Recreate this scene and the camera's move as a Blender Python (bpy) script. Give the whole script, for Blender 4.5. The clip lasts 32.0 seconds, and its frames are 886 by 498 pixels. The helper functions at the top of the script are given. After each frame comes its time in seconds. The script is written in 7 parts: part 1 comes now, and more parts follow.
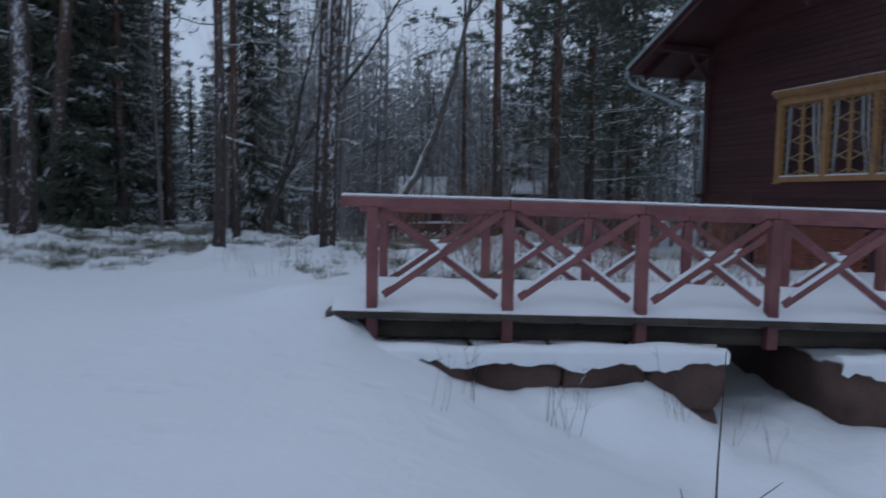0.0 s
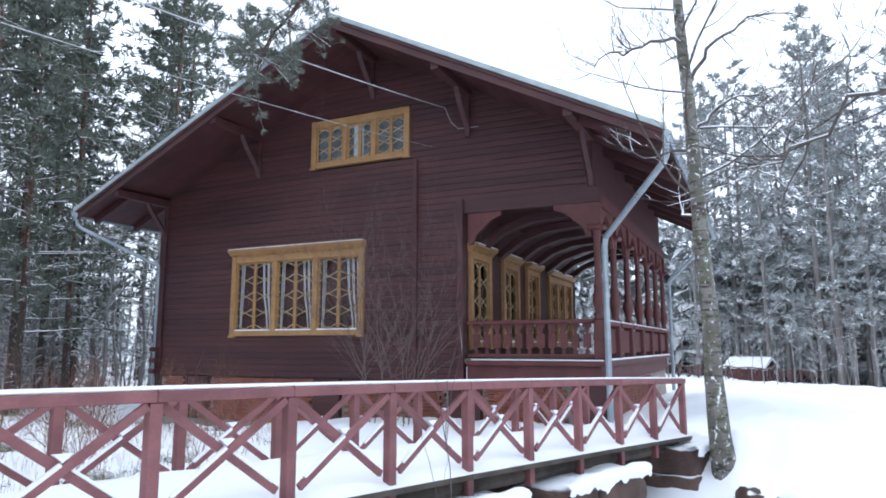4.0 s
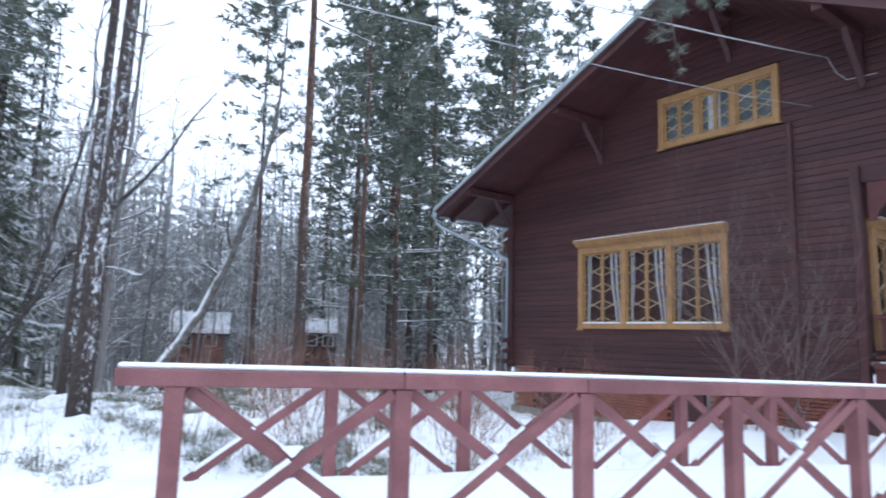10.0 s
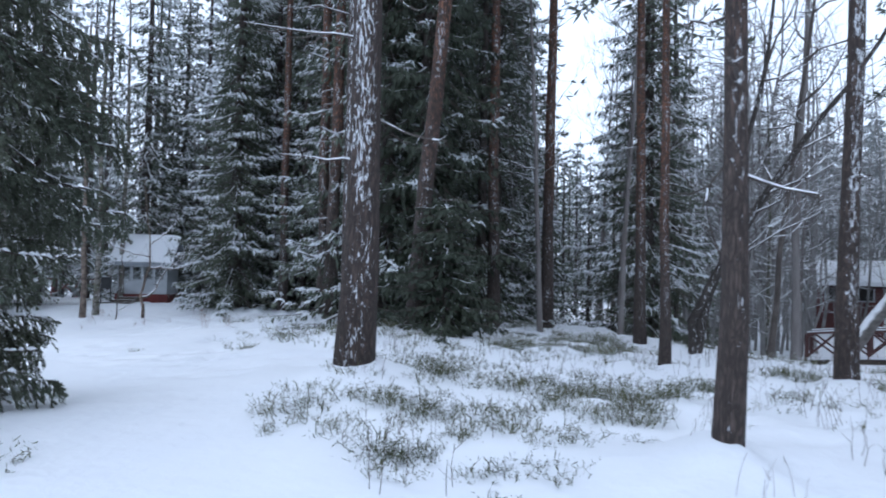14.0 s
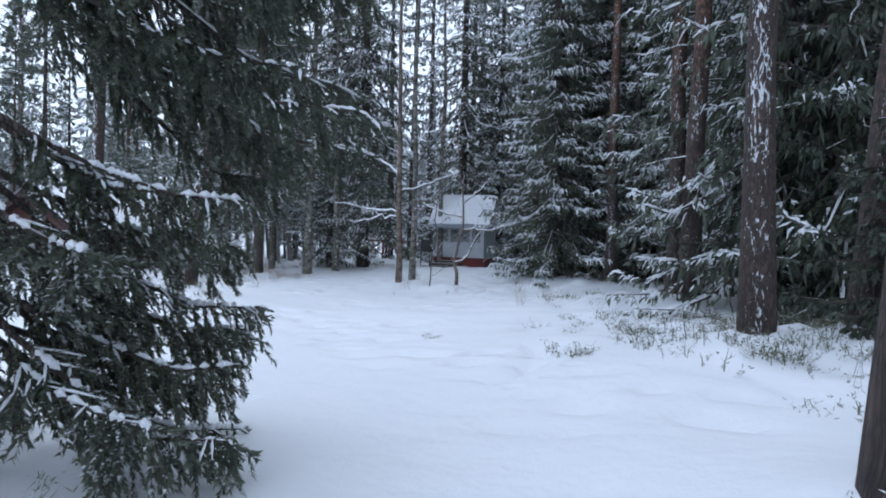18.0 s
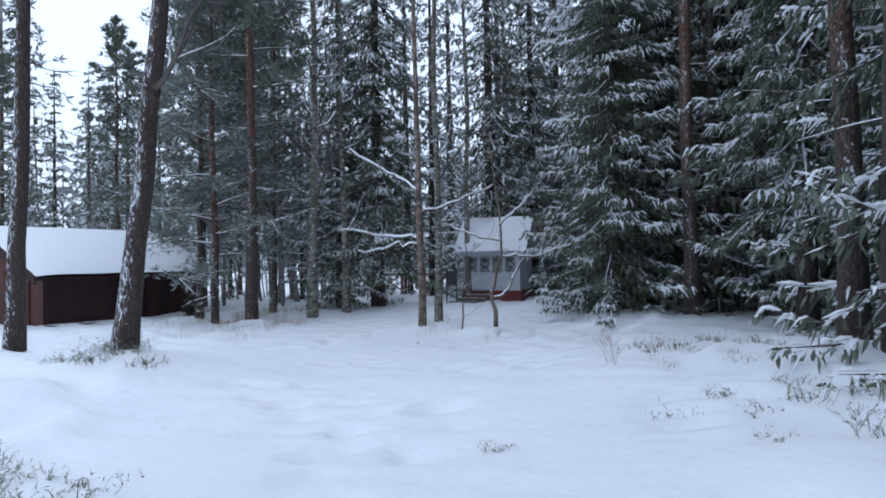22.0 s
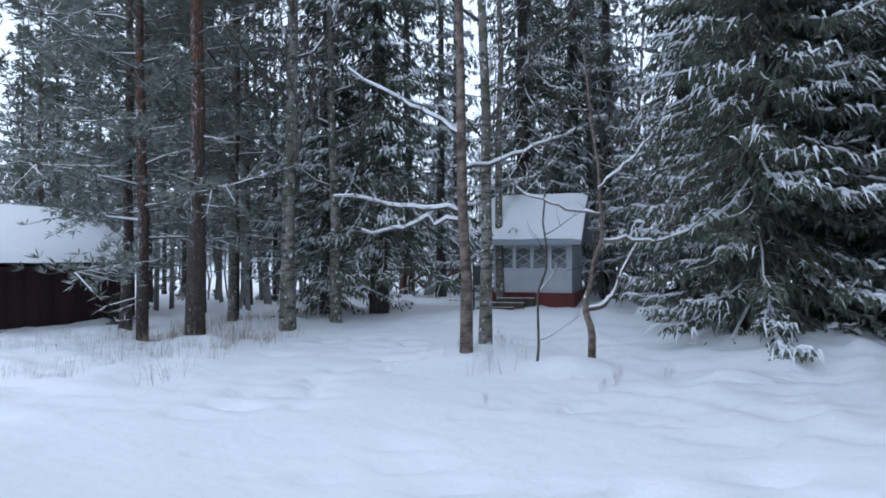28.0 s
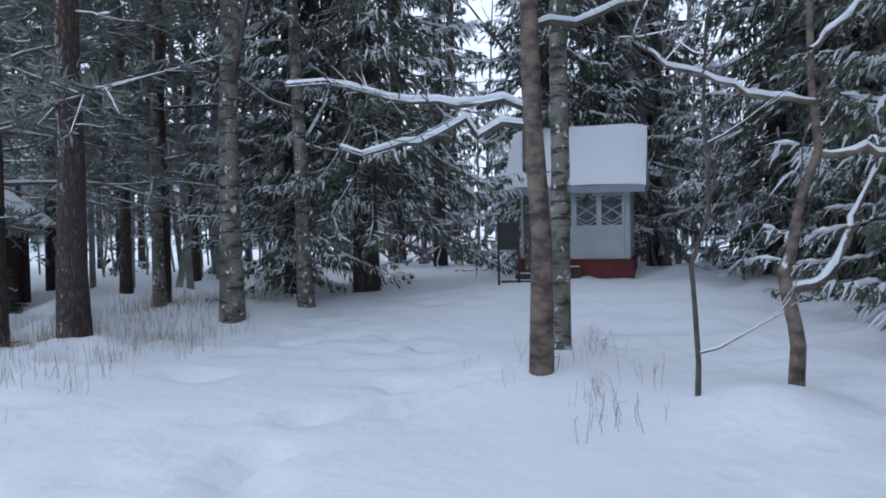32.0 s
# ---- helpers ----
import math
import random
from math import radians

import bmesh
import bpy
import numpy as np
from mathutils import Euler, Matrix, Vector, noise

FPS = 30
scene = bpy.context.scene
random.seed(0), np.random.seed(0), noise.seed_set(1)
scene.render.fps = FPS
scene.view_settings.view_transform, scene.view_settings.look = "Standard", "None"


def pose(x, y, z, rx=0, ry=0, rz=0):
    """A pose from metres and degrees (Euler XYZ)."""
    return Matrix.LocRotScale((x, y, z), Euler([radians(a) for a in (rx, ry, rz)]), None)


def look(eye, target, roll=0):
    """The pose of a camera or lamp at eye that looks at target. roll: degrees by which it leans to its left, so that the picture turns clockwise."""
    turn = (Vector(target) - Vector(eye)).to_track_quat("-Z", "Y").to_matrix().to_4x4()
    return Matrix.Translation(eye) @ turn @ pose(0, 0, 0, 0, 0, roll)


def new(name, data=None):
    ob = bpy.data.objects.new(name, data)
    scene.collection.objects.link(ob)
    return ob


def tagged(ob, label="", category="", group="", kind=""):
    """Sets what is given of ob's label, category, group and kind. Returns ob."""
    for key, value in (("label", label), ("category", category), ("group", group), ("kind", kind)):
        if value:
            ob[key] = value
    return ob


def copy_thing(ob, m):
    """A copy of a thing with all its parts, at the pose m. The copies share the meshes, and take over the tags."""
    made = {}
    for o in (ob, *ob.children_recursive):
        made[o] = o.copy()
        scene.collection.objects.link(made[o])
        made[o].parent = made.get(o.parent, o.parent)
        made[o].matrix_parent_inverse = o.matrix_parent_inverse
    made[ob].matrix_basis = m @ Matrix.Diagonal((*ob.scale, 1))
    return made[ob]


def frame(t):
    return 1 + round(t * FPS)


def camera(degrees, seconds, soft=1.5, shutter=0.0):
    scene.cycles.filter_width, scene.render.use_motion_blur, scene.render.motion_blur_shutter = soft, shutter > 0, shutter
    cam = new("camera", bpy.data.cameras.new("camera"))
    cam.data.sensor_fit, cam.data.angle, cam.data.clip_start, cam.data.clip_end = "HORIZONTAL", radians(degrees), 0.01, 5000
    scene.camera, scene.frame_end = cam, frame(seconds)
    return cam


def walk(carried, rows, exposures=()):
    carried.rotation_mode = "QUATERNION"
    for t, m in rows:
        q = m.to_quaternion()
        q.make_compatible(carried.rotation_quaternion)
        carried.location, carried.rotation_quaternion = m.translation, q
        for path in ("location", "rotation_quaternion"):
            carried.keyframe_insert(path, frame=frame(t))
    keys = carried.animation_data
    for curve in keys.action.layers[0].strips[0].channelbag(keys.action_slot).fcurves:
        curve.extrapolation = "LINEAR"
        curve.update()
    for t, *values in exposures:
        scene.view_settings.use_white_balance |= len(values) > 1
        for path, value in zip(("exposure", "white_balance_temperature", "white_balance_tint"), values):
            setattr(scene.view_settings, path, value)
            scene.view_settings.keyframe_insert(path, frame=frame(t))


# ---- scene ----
cam = camera(67.5, 32.0, soft=1.8, shutter=0.2)
# seconds, eye x y z, yaw (to the left from +y), pitch, roll
ROWS = [
    (0, -0.163, -1.628, 1.870, -18.61, -4.47, 0.81),
    (1, -0.095, -0.943, 2.086, -46.70, 5.47, -1.96),
    (1.5, -0.098, -0.738, 2.161, -55.77, 8.90, -3.04),
    (2, -0.184, -0.657, 2.204, -64.38, 11.32, -4.81),
    (2.5, -0.226, -0.671, 2.218, -64.80, 13.18, -3.16),
    (3, -0.217, -0.662, 2.175, -64.84, 12.85, -1.17),
    (3.5, -0.194, -0.671, 2.153, -64.48, 8.36, 0.09),
    (5.5, -0.182, -0.688, 2.161, -64.46, 8.53, -0.36),
    (6, -0.192, -0.696, 2.162, -64.56, 8.62, -0.45),
    (6.5, -0.179, -0.701, 2.159, -64.42, 8.65, -0.57),
    (7, -0.163, -0.713, 2.157, -64.94, 8.66, -0.62),
    (7.5, -0.140, -0.703, 2.154, -65.01, 8.55, -0.42),
    (8, -0.103, -0.676, 2.119, -63.83, 7.75, -0.03),
    (8.5, -0.071, -0.596, 2.107, -61.97, 6.53, 0.32),
    (9, 0.019, -0.313, 2.104, -59.30, 6.03, 0.91),
    (9.5, 0.073, 0.087, 2.074, -50.70, 6.59, 1.41),
    (10, 0.113, 0.545, 2.058, -36.94, 7.64, 1.61),
    (10.5, 0.043, 1.047, 1.996, -27.54, 6.92, 1.48),
    (11, -0.064, 1.573, 2.003, -21.87, 5.57, 0.86),
    (11.5, -0.204, 2.060, 2.023, -14.01, 4.77, 1.25),
    (12, -0.336, 2.640, 2.000, -8.03, 4.12, 1.41),
    (12.5, -0.480, 3.136, 1.988, -4.50, 3.73, 1.27),
    (13, -0.700, 3.604, 2.006, 0.50, 3.08, 1.79),
    (13.5, -0.921, 4.067, 2.024, 4.82, 2.59, 1.73),
    (14, -1.177, 4.584, 2.068, 10.78, 2.16, 1.33),
    (14.5, -1.392, 5.025, 2.077, 16.91, 1.93, 1.70),
    (15, -1.590, 5.466, 2.103, 21.01, 1.57, 1.32),
    (15.5, -1.903, 5.897, 2.096, 24.87, 0.81, 1.19),
    (17.5, -2.925, 7.705, 1.972, 35.59, -2.00, 2.25),
    (18, -3.185, 8.120, 2.022, 37.37, -1.64, 1.55),
    (18.5, -3.474, 8.510, 1.995, 34.89, -1.01, 0.52),
    (19, -3.850, 8.806, 1.998, 35.42, -0.93, -0.06),
    (19.5, -4.105, 9.200, 1.985, 36.48, -0.33, -0.41),
    (20, -4.449, 9.563, 1.987, 35.76, 0.65, -0.21),
    (20.5, -4.736, 9.899, 1.965, 34.14, 1.59, -0.57),
    (21, -5.118, 10.236, 1.950, 36.59, 1.66, -0.77),
    (21.5, -5.431, 10.595, 1.951, 38.25, 1.31, -0.46),
    (22, -5.768, 10.954, 1.950, 38.98, 1.08, -0.83),
    (22.5, -6.096, 11.292, 1.968, 38.92, 1.51, -1.37),
    (23, -6.476, 11.586, 1.963, 39.82, 1.48, -2.22),
    (23.5, -6.840, 11.885, 1.944, 40.80, 1.41, -1.79),
    (24, -7.244, 12.206, 1.939, 40.80, 1.41, -2.18),
    (24.5, -7.660, 12.501, 1.919, 40.16, 1.60, -1.84),
    (25, -8.055, 12.866, 1.846, 37.93, 1.22, -1.49),
    (25.5, -8.413, 13.145, 1.889, 37.01, 1.38, -0.89),
    (27.5, -9.931, 14.480, 1.842, 36.13, 1.13, -1.09),
    (28, -10.359, 14.840, 1.820, 37.15, 0.77, -0.22),
    (28.5, -10.761, 15.164, 1.825, 37.38, 0.02, -0.47),
    (29, -11.184, 15.519, 1.802, 36.35, 0.40, -0.09),
    (29.5, -11.607, 15.882, 1.754, 36.12, 0.67, -1.09),
    (30, -12.021, 16.323, 1.678, 36.60, -0.02, -1.05),
    (30.5, -12.379, 16.781, 1.640, 36.78, -1.55, -2.09),
    (31, -12.768, 17.184, 1.669, 36.17, -2.08, -1.94),
    (31.5, -13.096, 17.644, 1.630, 35.84, -1.92, -2.06),
    (32, -13.502, 18.052, 1.612, 35.39, -2.05, -1.11),
]
STOPS = [(t, e, k, 10) for t, e, k in ((0.0, -1.32, 5400), (0.5, -0.5, 5500), (1.0, 0.45, 5750), (2.0, 0.55, 5850), (8.0, 0.52, 5700), (10.0, 0.6, 5600), (11.0, 0.33, 5550), (12.0, 0.2, 5550), (14.0, 0.08, 5500), (18.0, 0.02, 5550), (20.0, -0.1, 5550), (23.0, -0.03, 5500), (28.0, 0.06, 5500), (32.0, -0.06, 5550))]
walk(cam, [(t, pose(x, y, z, 0, 0, yaw) @ pose(0, 0, 0, 90 + pitch) @ pose(0, 0, 0, 0, 0, roll)) for t, x, y, z, yaw, pitch, roll in ROWS], STOPS)

# ---- light: an even overcast winter sky ----
world = bpy.data.worlds.new("overcast")
scene.world = world
world.use_nodes = True
wt = world.node_tree
sky = wt.nodes.new("ShaderNodeTexSky")
sky.sky_type, sky.sun_disc = "NISHITA", False
sky.sun_elevation, sky.sun_rotation = radians(60), radians(330)
sky.air_density, sky.dust_density, sky.ozone_density = 1.0, 2.0, 1.0
veil = wt.nodes.new("ShaderNodeMix")
veil.data_type = "RGBA"
veil.inputs[0].default_value = 0.88
veil.inputs[7].default_value = (8.6, 9.1, 9.8, 1)
wt.links.new(sky.outputs[0], veil.inputs[6])
wt.links.new(veil.outputs[2], wt.nodes["Background"].inputs["Color"])
wt.nodes["Background"].inputs["Strength"].default_value = 0.14
sun = new("sun", bpy.data.lights.new("sun", "SUN"))
sun.data.energy, sun.data.angle, sun.data.color = 0.5, radians(70), (1.0, 0.98, 0.95)
sun.matrix_basis = look((0, 0, 50), (10, -14, 12))

# ---- materials ----
def nodes_of(name):
    m = bpy.data.materials.new(name)
    m.use_nodes = True
    t = m.node_tree
    return m, t, t.nodes["Principled BSDF"]


def add(t, kind, **inputs):
    n = t.nodes.new(kind)
    for k, v in inputs.items():
        n.inputs[k.replace("_", " ")].default_value = v
    return n


def noise_at(t, scale, detail=4, stretch=(1, 1, 1), rough=0.55):
    co = t.nodes.new("ShaderNodeTexCoord")
    mp = t.nodes.new("ShaderNodeMapping")
    mp.inputs["Scale"].default_value = stretch
    n = add(t, "ShaderNodeTexNoise", Scale=scale, Detail=detail, Roughness=rough)
    t.links.new(co.outputs["Object"], mp.inputs["Vector"])
    t.links.new(mp.outputs["Vector"], n.inputs["Vector"])
    return n


def mixed(t, fac, a, b):
    n = t.nodes.new("ShaderNodeMix")
    n.data_type = "RGBA"
    for sock, v in ((n.inputs[0], fac), (n.inputs[6], a), (n.inputs[7], b)):
        if isinstance(v, bpy.types.NodeSocket):
            t.links.new(v, sock)
        elif isinstance(v, (int, float)):
            sock.default_value = v
        else:
            sock.default_value = (*v, 1)
    return n.outputs[2]


def maths(t, op, a, b=0.0, c=0.0):
    n = t.nodes.new("ShaderNodeMath")
    n.operation = op
    for sock, v in zip(n.inputs, (a, b, c)):
        if isinstance(v, bpy.types.NodeSocket):
            t.links.new(v, sock)
        else:
            sock.default_value = v
    return n.outputs[0]


def ramp(t, value, lo, hi):
    n = t.nodes.new("ShaderNodeMapRange")
    n.interpolation_type = "SMOOTHSTEP"
    n.inputs["From Min"].default_value = lo
    n.inputs["From Max"].default_value = hi
    t.links.new(value, n.inputs["Value"])
    return n.outputs["Result"]


def bumped(t, bsdf, height, strength=0.4, distance=0.02):
    b = add(t, "ShaderNodeBump", Strength=strength, Distance=distance)
    t.links.new(height, b.inputs["Height"])
    t.links.new(b.outputs["Normal"], bsdf.inputs["Normal"])


SNOW_WHITE = (0.86, 0.88, 0.91)


def lay_snow(t, colour, lo, hi, ragged=0.7, scale=6.0):
    """Snow that has settled on the upper faces, ragged at its rim."""
    geo = t.nodes.new("ShaderNodeNewGeometry")
    sep = t.nodes.new("ShaderNodeSeparateXYZ")
    t.links.new(geo.outputs["Normal"], sep.inputs[0])
    n = noise_at(t, scale, 3)
    lift = maths(t, "MULTIPLY_ADD", n.outputs[0], ragged, -0.5 * ragged)
    fac = ramp(t, maths(t, "ADD", sep.outputs["Z"], lift), lo, hi)
    return mixed(t, fac, colour, SNOW_WHITE)


def surface(name, dark, light, scale=3.0, fine=40.0, rough=0.75, bump=0.3, stretch=(1, 1, 1), depth=0.01, metal=0.0, snow=None, vary=0.0, grain=0.35):
    m, t, b = nodes_of(name)
    big, small = noise_at(t, scale, 4, stretch), noise_at(t, fine, 5, stretch)
    c = mixed(t, ramp(t, big.outputs[0], 0.3, 0.7), dark, light)
    shade = mixed(t, grain, (1, 1, 1), small.outputs[0])
    mul = t.nodes.new("ShaderNodeMix")
    mul.data_type, mul.blend_type = "RGBA", "MULTIPLY"
    mul.inputs[0].default_value = 1.0
    t.links.new(c, mul.inputs[6])
    t.links.new(shade, mul.inputs[7])
    c = mul.outputs[2]
    if vary:
        info = t.nodes.new("ShaderNodeObjectInfo")
        hsv = add(t, "ShaderNodeHueSaturation")
        t.links.new(maths(t, "MULTIPLY_ADD", info.outputs["Random"], 2 * vary, 1 - vary), hsv.inputs["Value"])
        t.links.new(c, hsv.inputs["Color"])
        c = hsv.outputs[0]
    if snow:
        c = lay_snow(t, c, *snow)
    t.links.new(c, b.inputs["Base Color"])
    b.inputs["Roughness"].default_value = rough
    b.inputs["Metallic"].default_value = metal
    if bump:
        bumped(t, b, small.outputs[0], bump, depth)
    return m


def bark_material(name, low, high, crack, turn_at, snow, plates=9.0):
    """Plated bark: grey-brown below, warmer above, with dark cracks and wind-driven snow in them."""
    m, t, b = nodes_of(name)
    co = t.nodes.new("ShaderNodeTexCoord")
    sep = t.nodes.new("ShaderNodeSeparateXYZ")
    t.links.new(co.outputs["Object"], sep.inputs[0])
    up = ramp(t, sep.outputs["Z"], turn_at, turn_at + 5)
    mp = t.nodes.new("ShaderNodeMapping")
    mp.inputs["Scale"].default_value = (1, 1, 0.2)
    t.links.new(co.outputs["Object"], mp.inputs["Vector"])
    warp = add(t, "ShaderNodeTexNoise", Scale=5.0, Detail=3.0)
    t.links.new(mp.outputs["Vector"], warp.inputs["Vector"])
    addv = t.nodes.new("ShaderNodeMix")
    addv.data_type, addv.blend_type = "RGBA", "ADD"
    addv.inputs[0].default_value = 0.3
    t.links.new(mp.outputs["Vector"], addv.inputs[6])
    t.links.new(warp.outputs["Color"], addv.inputs[7])
    v = add(t, "ShaderNodeTexVoronoi", Scale=plates)
    v.feature = "DISTANCE_TO_EDGE"
    t.links.new(addv.outputs[2], v.inputs["Vector"])
    edge = ramp(t, v.outputs["Distance"], 0.0, 0.22)
    fine = noise_at(t, 30, 5, (1, 1, 0.4))
    c = mixed(t, up, low, high)
    c = mixed(t, ramp(t, fine.outputs[0], 0.3, 0.75), crack, c)
    c = mixed(t, edge, crack, c)
    side = noise_at(t, 2.2, 4, (1, 1, 0.5))
    geo = t.nodes.new("ShaderNodeNewGeometry")
    wind = t.nodes.new("ShaderNodeVectorMath")
    wind.operation = "DOT_PRODUCT"
    wind.inputs[1].default_value = (0.12, -0.85, 0.5)
    t.links.new(geo.outputs["Normal"], wind.inputs[0])
    flecks = noise_at(t, 34, 5, (1, 1, 0.35), 0.75)
    amount = maths(t, "ADD", maths(t, "MULTIPLY", wind.outputs["Value"], 0.36), maths(t, "ADD", maths(t, "MULTIPLY", side.outputs[0], 0.5), maths(t, "MULTIPLY", flecks.outputs[0], 0.8)))
    inside = maths(t, "SUBTRACT", 1.0, ramp(t, v.outputs["Distance"], 0.04, 0.20))
    caught = maths(t, "ADD", maths(t, "MULTIPLY", inside, 0.16), amount)
    c = mixed(t, maths(t, "MULTIPLY", ramp(t, caught, snow, snow + 0.07), 0.85), c, SNOW_WHITE)
    t.links.new(c, b.inputs["Base Color"])
    b.inputs["Roughness"].default_value = 0.9
    bumped(t, b, maths(t, "MULTIPLY_ADD", fine.outputs[0], 0.6, edge), 0.7, 0.014)
    return m


def birch_bark(name, pale):
    m, t, b = nodes_of(name)
    bands, patches, lichen = noise_at(t, 4, 4, (1, 1, 5)), noise_at(t, 3, 4, (1, 1, 0.6)), noise_at(t, 6, 4)
    c = mixed(t, ramp(t, patches.outputs[0], 0.35, 0.65), [0.11 * pale, 0.097 * pale, 0.083 * pale], [0.20 * pale, 0.185 * pale, 0.165 * pale])
    c = mixed(t, ramp(t, lichen.outputs[0], 0.47, 0.60), c, (0.10, 0.108, 0.066))
    c = mixed(t, ramp(t, bands.outputs[0], 0.53, 0.62), c, (0.045, 0.038, 0.033))
    fl = noise_at(t, 12, 5, (1, 1, 0.7), 0.7)
    c = mixed(t, ramp(t, fl.outputs[0], 0.59, 0.65), c, SNOW_WHITE)
    t.links.new(c, b.inputs["Base Color"])
    b.inputs["Roughness"].default_value = 0.8
    bumped(t, b, bands.outputs[0], 0.6, 0.015)
    return m


def snow_material():
    m, t, b = nodes_of("snow")
    soft, grainy = noise_at(t, 0.6, 4), noise_at(t, 60, 4)
    c = mixed(t, soft.outputs[0], (0.82, 0.85, 0.90), (0.89, 0.90, 0.92))
    t.links.new(c, b.inputs["Base Color"])
    b.inputs["Roughness"].default_value = 0.65
    mid = noise_at(t, 3.2, 3)
    co = t.nodes.new("ShaderNodeTexCoord")
    dent = add(t, "ShaderNodeTexVoronoi", Scale=2.3, Randomness=1.0)
    t.links.new(co.outputs["Object"], dent.inputs["Vector"])
    where = noise_at(t, 0.45, 2)
    tread = maths(t, "MULTIPLY", maths(t, "SUBTRACT", 1.0, ramp(t, dent.outputs["Distance"], 0.10, 0.30)), ramp(t, where.outputs[0], 0.50, 0.62))
    bumped(t, b, maths(t, "SUBTRACT", maths(t, "MULTIPLY_ADD", grainy.outputs[0], 0.12, mid.outputs[0]), maths(t, "MULTIPLY", tread, 0.55)), 0.34, 0.06)
    return m


def glass_material(name, tint=(0.75, 0.8, 0.82)):
    m, t, b = nodes_of(name)
    b.inputs["Base Color"].default_value = (*tint, 1)
    b.inputs["Roughness"].default_value = 0.03
    b.inputs["Transmission Weight"].default_value = 1.0
    b.inputs["IOR"].default_value = 1.2
    return m


SNOW = snow_material()
PINE_BARK = bark_material("pine_bark", (0.125, 0.094, 0.080), (0.36, 0.155, 0.085), (0.045, 0.035, 0.031), 1.4, 1.14, 26.0)
OLD_BARK = bark_material("old_pine_bark", (0.115, 0.083, 0.070), (0.19, 0.105, 0.075), (0.042, 0.032, 0.028), 8.0, 1.075, 24.0)
DARK_BARK = bark_material("spruce_bark", (0.135, 0.108, 0.094), (0.155, 0.118, 0.10), (0.04, 0.032, 0.028), 6.0, 1.16, 30.0)
BIRCH = birch_bark("birch_bark", 1.3)
BROWN_BIRCH = surface("flaky_brown_bark", (0.075, 0.055, 0.044), (0.30, 0.235, 0.19), 7.0, 30, rough=0.85, bump=0.6, stretch=(1, 1, 1.6), depth=0.012, snow=(0.30, 0.42, 0.85, 7.0))
BIRCH_DARK = bark_material("dark_alder_bark", (0.085, 0.07, 0.062), (0.10, 0.082, 0.072), (0.04, 0.034, 0.03), 5.0, 1.14, 30.0)
LEANING_BARK = surface("snow_covered_birch_bark", (0.10, 0.09, 0.08), (0.22, 0.20, 0.185), 5, 30, bump=0.5, stretch=(1, 1, 2), snow=(0.28, 0.5, 0.4, 5.0))
PALE_BIRCH = birch_bark("pale_birch_bark", 1.1)
FROST_BARK = surface("frosted_bark", (0.19, 0.165, 0.155), (0.32, 0.30, 0.29), 1.5, 20, rough=0.9, stretch=(1, 1, 0.3))
BRANCH = surface("branch_bark", (0.075, 0.060, 0.052), (0.145, 0.122, 0.108), 6, 40, snow=(0.30, 0.52, 0.5, 5.0))
DARK_TWIG = surface("dark_twig_bark", (0.035, 0.026, 0.024), (0.065, 0.048, 0.042), 6, 40)
TWIG = surface("twig_bark", (0.07, 0.052, 0.045), (0.13, 0.10, 0.09), 6, 40, snow=(0.5, 0.7, 0.6, 4.0))
PALE_TWIG = surface("pale_twig_bark", (0.13, 0.095, 0.085), (0.21, 0.16, 0.145), 6, 40)
RED_TWIG = surface("reddish_twigs", (0.17, 0.075, 0.055), (0.30, 0.165, 0.115), 6, 40)
STRAW = surface("dry_grass", (0.30, 0.23, 0.15), (0.46, 0.37, 0.26), 5, 40)
HEATH = surface("heath_leaves", (0.080, 0.088, 0.042), (0.165, 0.165, 0.085), 1.5, 30, snow=(0.62, 0.85, 0.9, 5.0))
# snow dusting plus distance haze, both mixed into the base colour
HAZED_WOOD = surface("snowy_wood_hazed", (0.31, 0.335, 0.33), (0.44, 0.46, 0.455), 0.25, 3.0, rough=0.9, bump=0, snow=(0.30, 0.95, 0.9, 0.9))
THICKET = surface("frosted_twigs", (0.23, 0.215, 0.208), (0.40, 0.39, 0.38), 2, 30, bump=0, snow=(0.35, 0.6, 0.6, 4.0))
SPRUCE_LEAF = surface("spruce_needles", (0.090, 0.112, 0.076), (0.156, 0.174, 0.120), 1.2, 30, rough=0.6, bump=0, snow=(0.72, 1.05, 0.9, 2.5))
SPRUCE_DARK = surface("sheltered_spruce_needles", (0.085, 0.106, 0.074), (0.148, 0.168, 0.118), 1.2, 30, rough=0.6, bump=0, snow=(0.48, 0.92, 0.9, 2.0))
DEEP_NEEDLES = surface("bare_spruce_needles", (0.040, 0.055, 0.034), (0.078, 0.094, 0.060), 1.2, 30, rough=0.6, bump=0, snow=(1.05, 1.3, 0.9, 2.0))
PALE_PINE = surface("grey_green_pine_needles", (0.15, 0.175, 0.148), (0.24, 0.265, 0.23), 0.8, 30, rough=0.6, bump=0, snow=(0.62, 1.0, 0.9, 1.3))
PINE_LEAF = surface("pine_needles", (0.092, 0.112, 0.084), (0.160, 0.180, 0.138), 0.8, 30, rough=0.6, bump=0, snow=(0.62, 1.0, 0.9, 1.3))
LOG_PAINT = surface("oxblood_log_paint", (0.058, 0.019, 0.020), (0.092, 0.031, 0.031), 2.5, 60, rough=0.6, bump=0.35, stretch=(1, 0.12, 1), depth=0.006, vary=0.12)
OLD_RED = surface("weathered_dark_red_paint", (0.075, 0.032, 0.030), (0.12, 0.055, 0.05), 2.5, 50, rough=0.7, bump=0.2, snow=(0.6, 0.85, 0.8, 4.0))
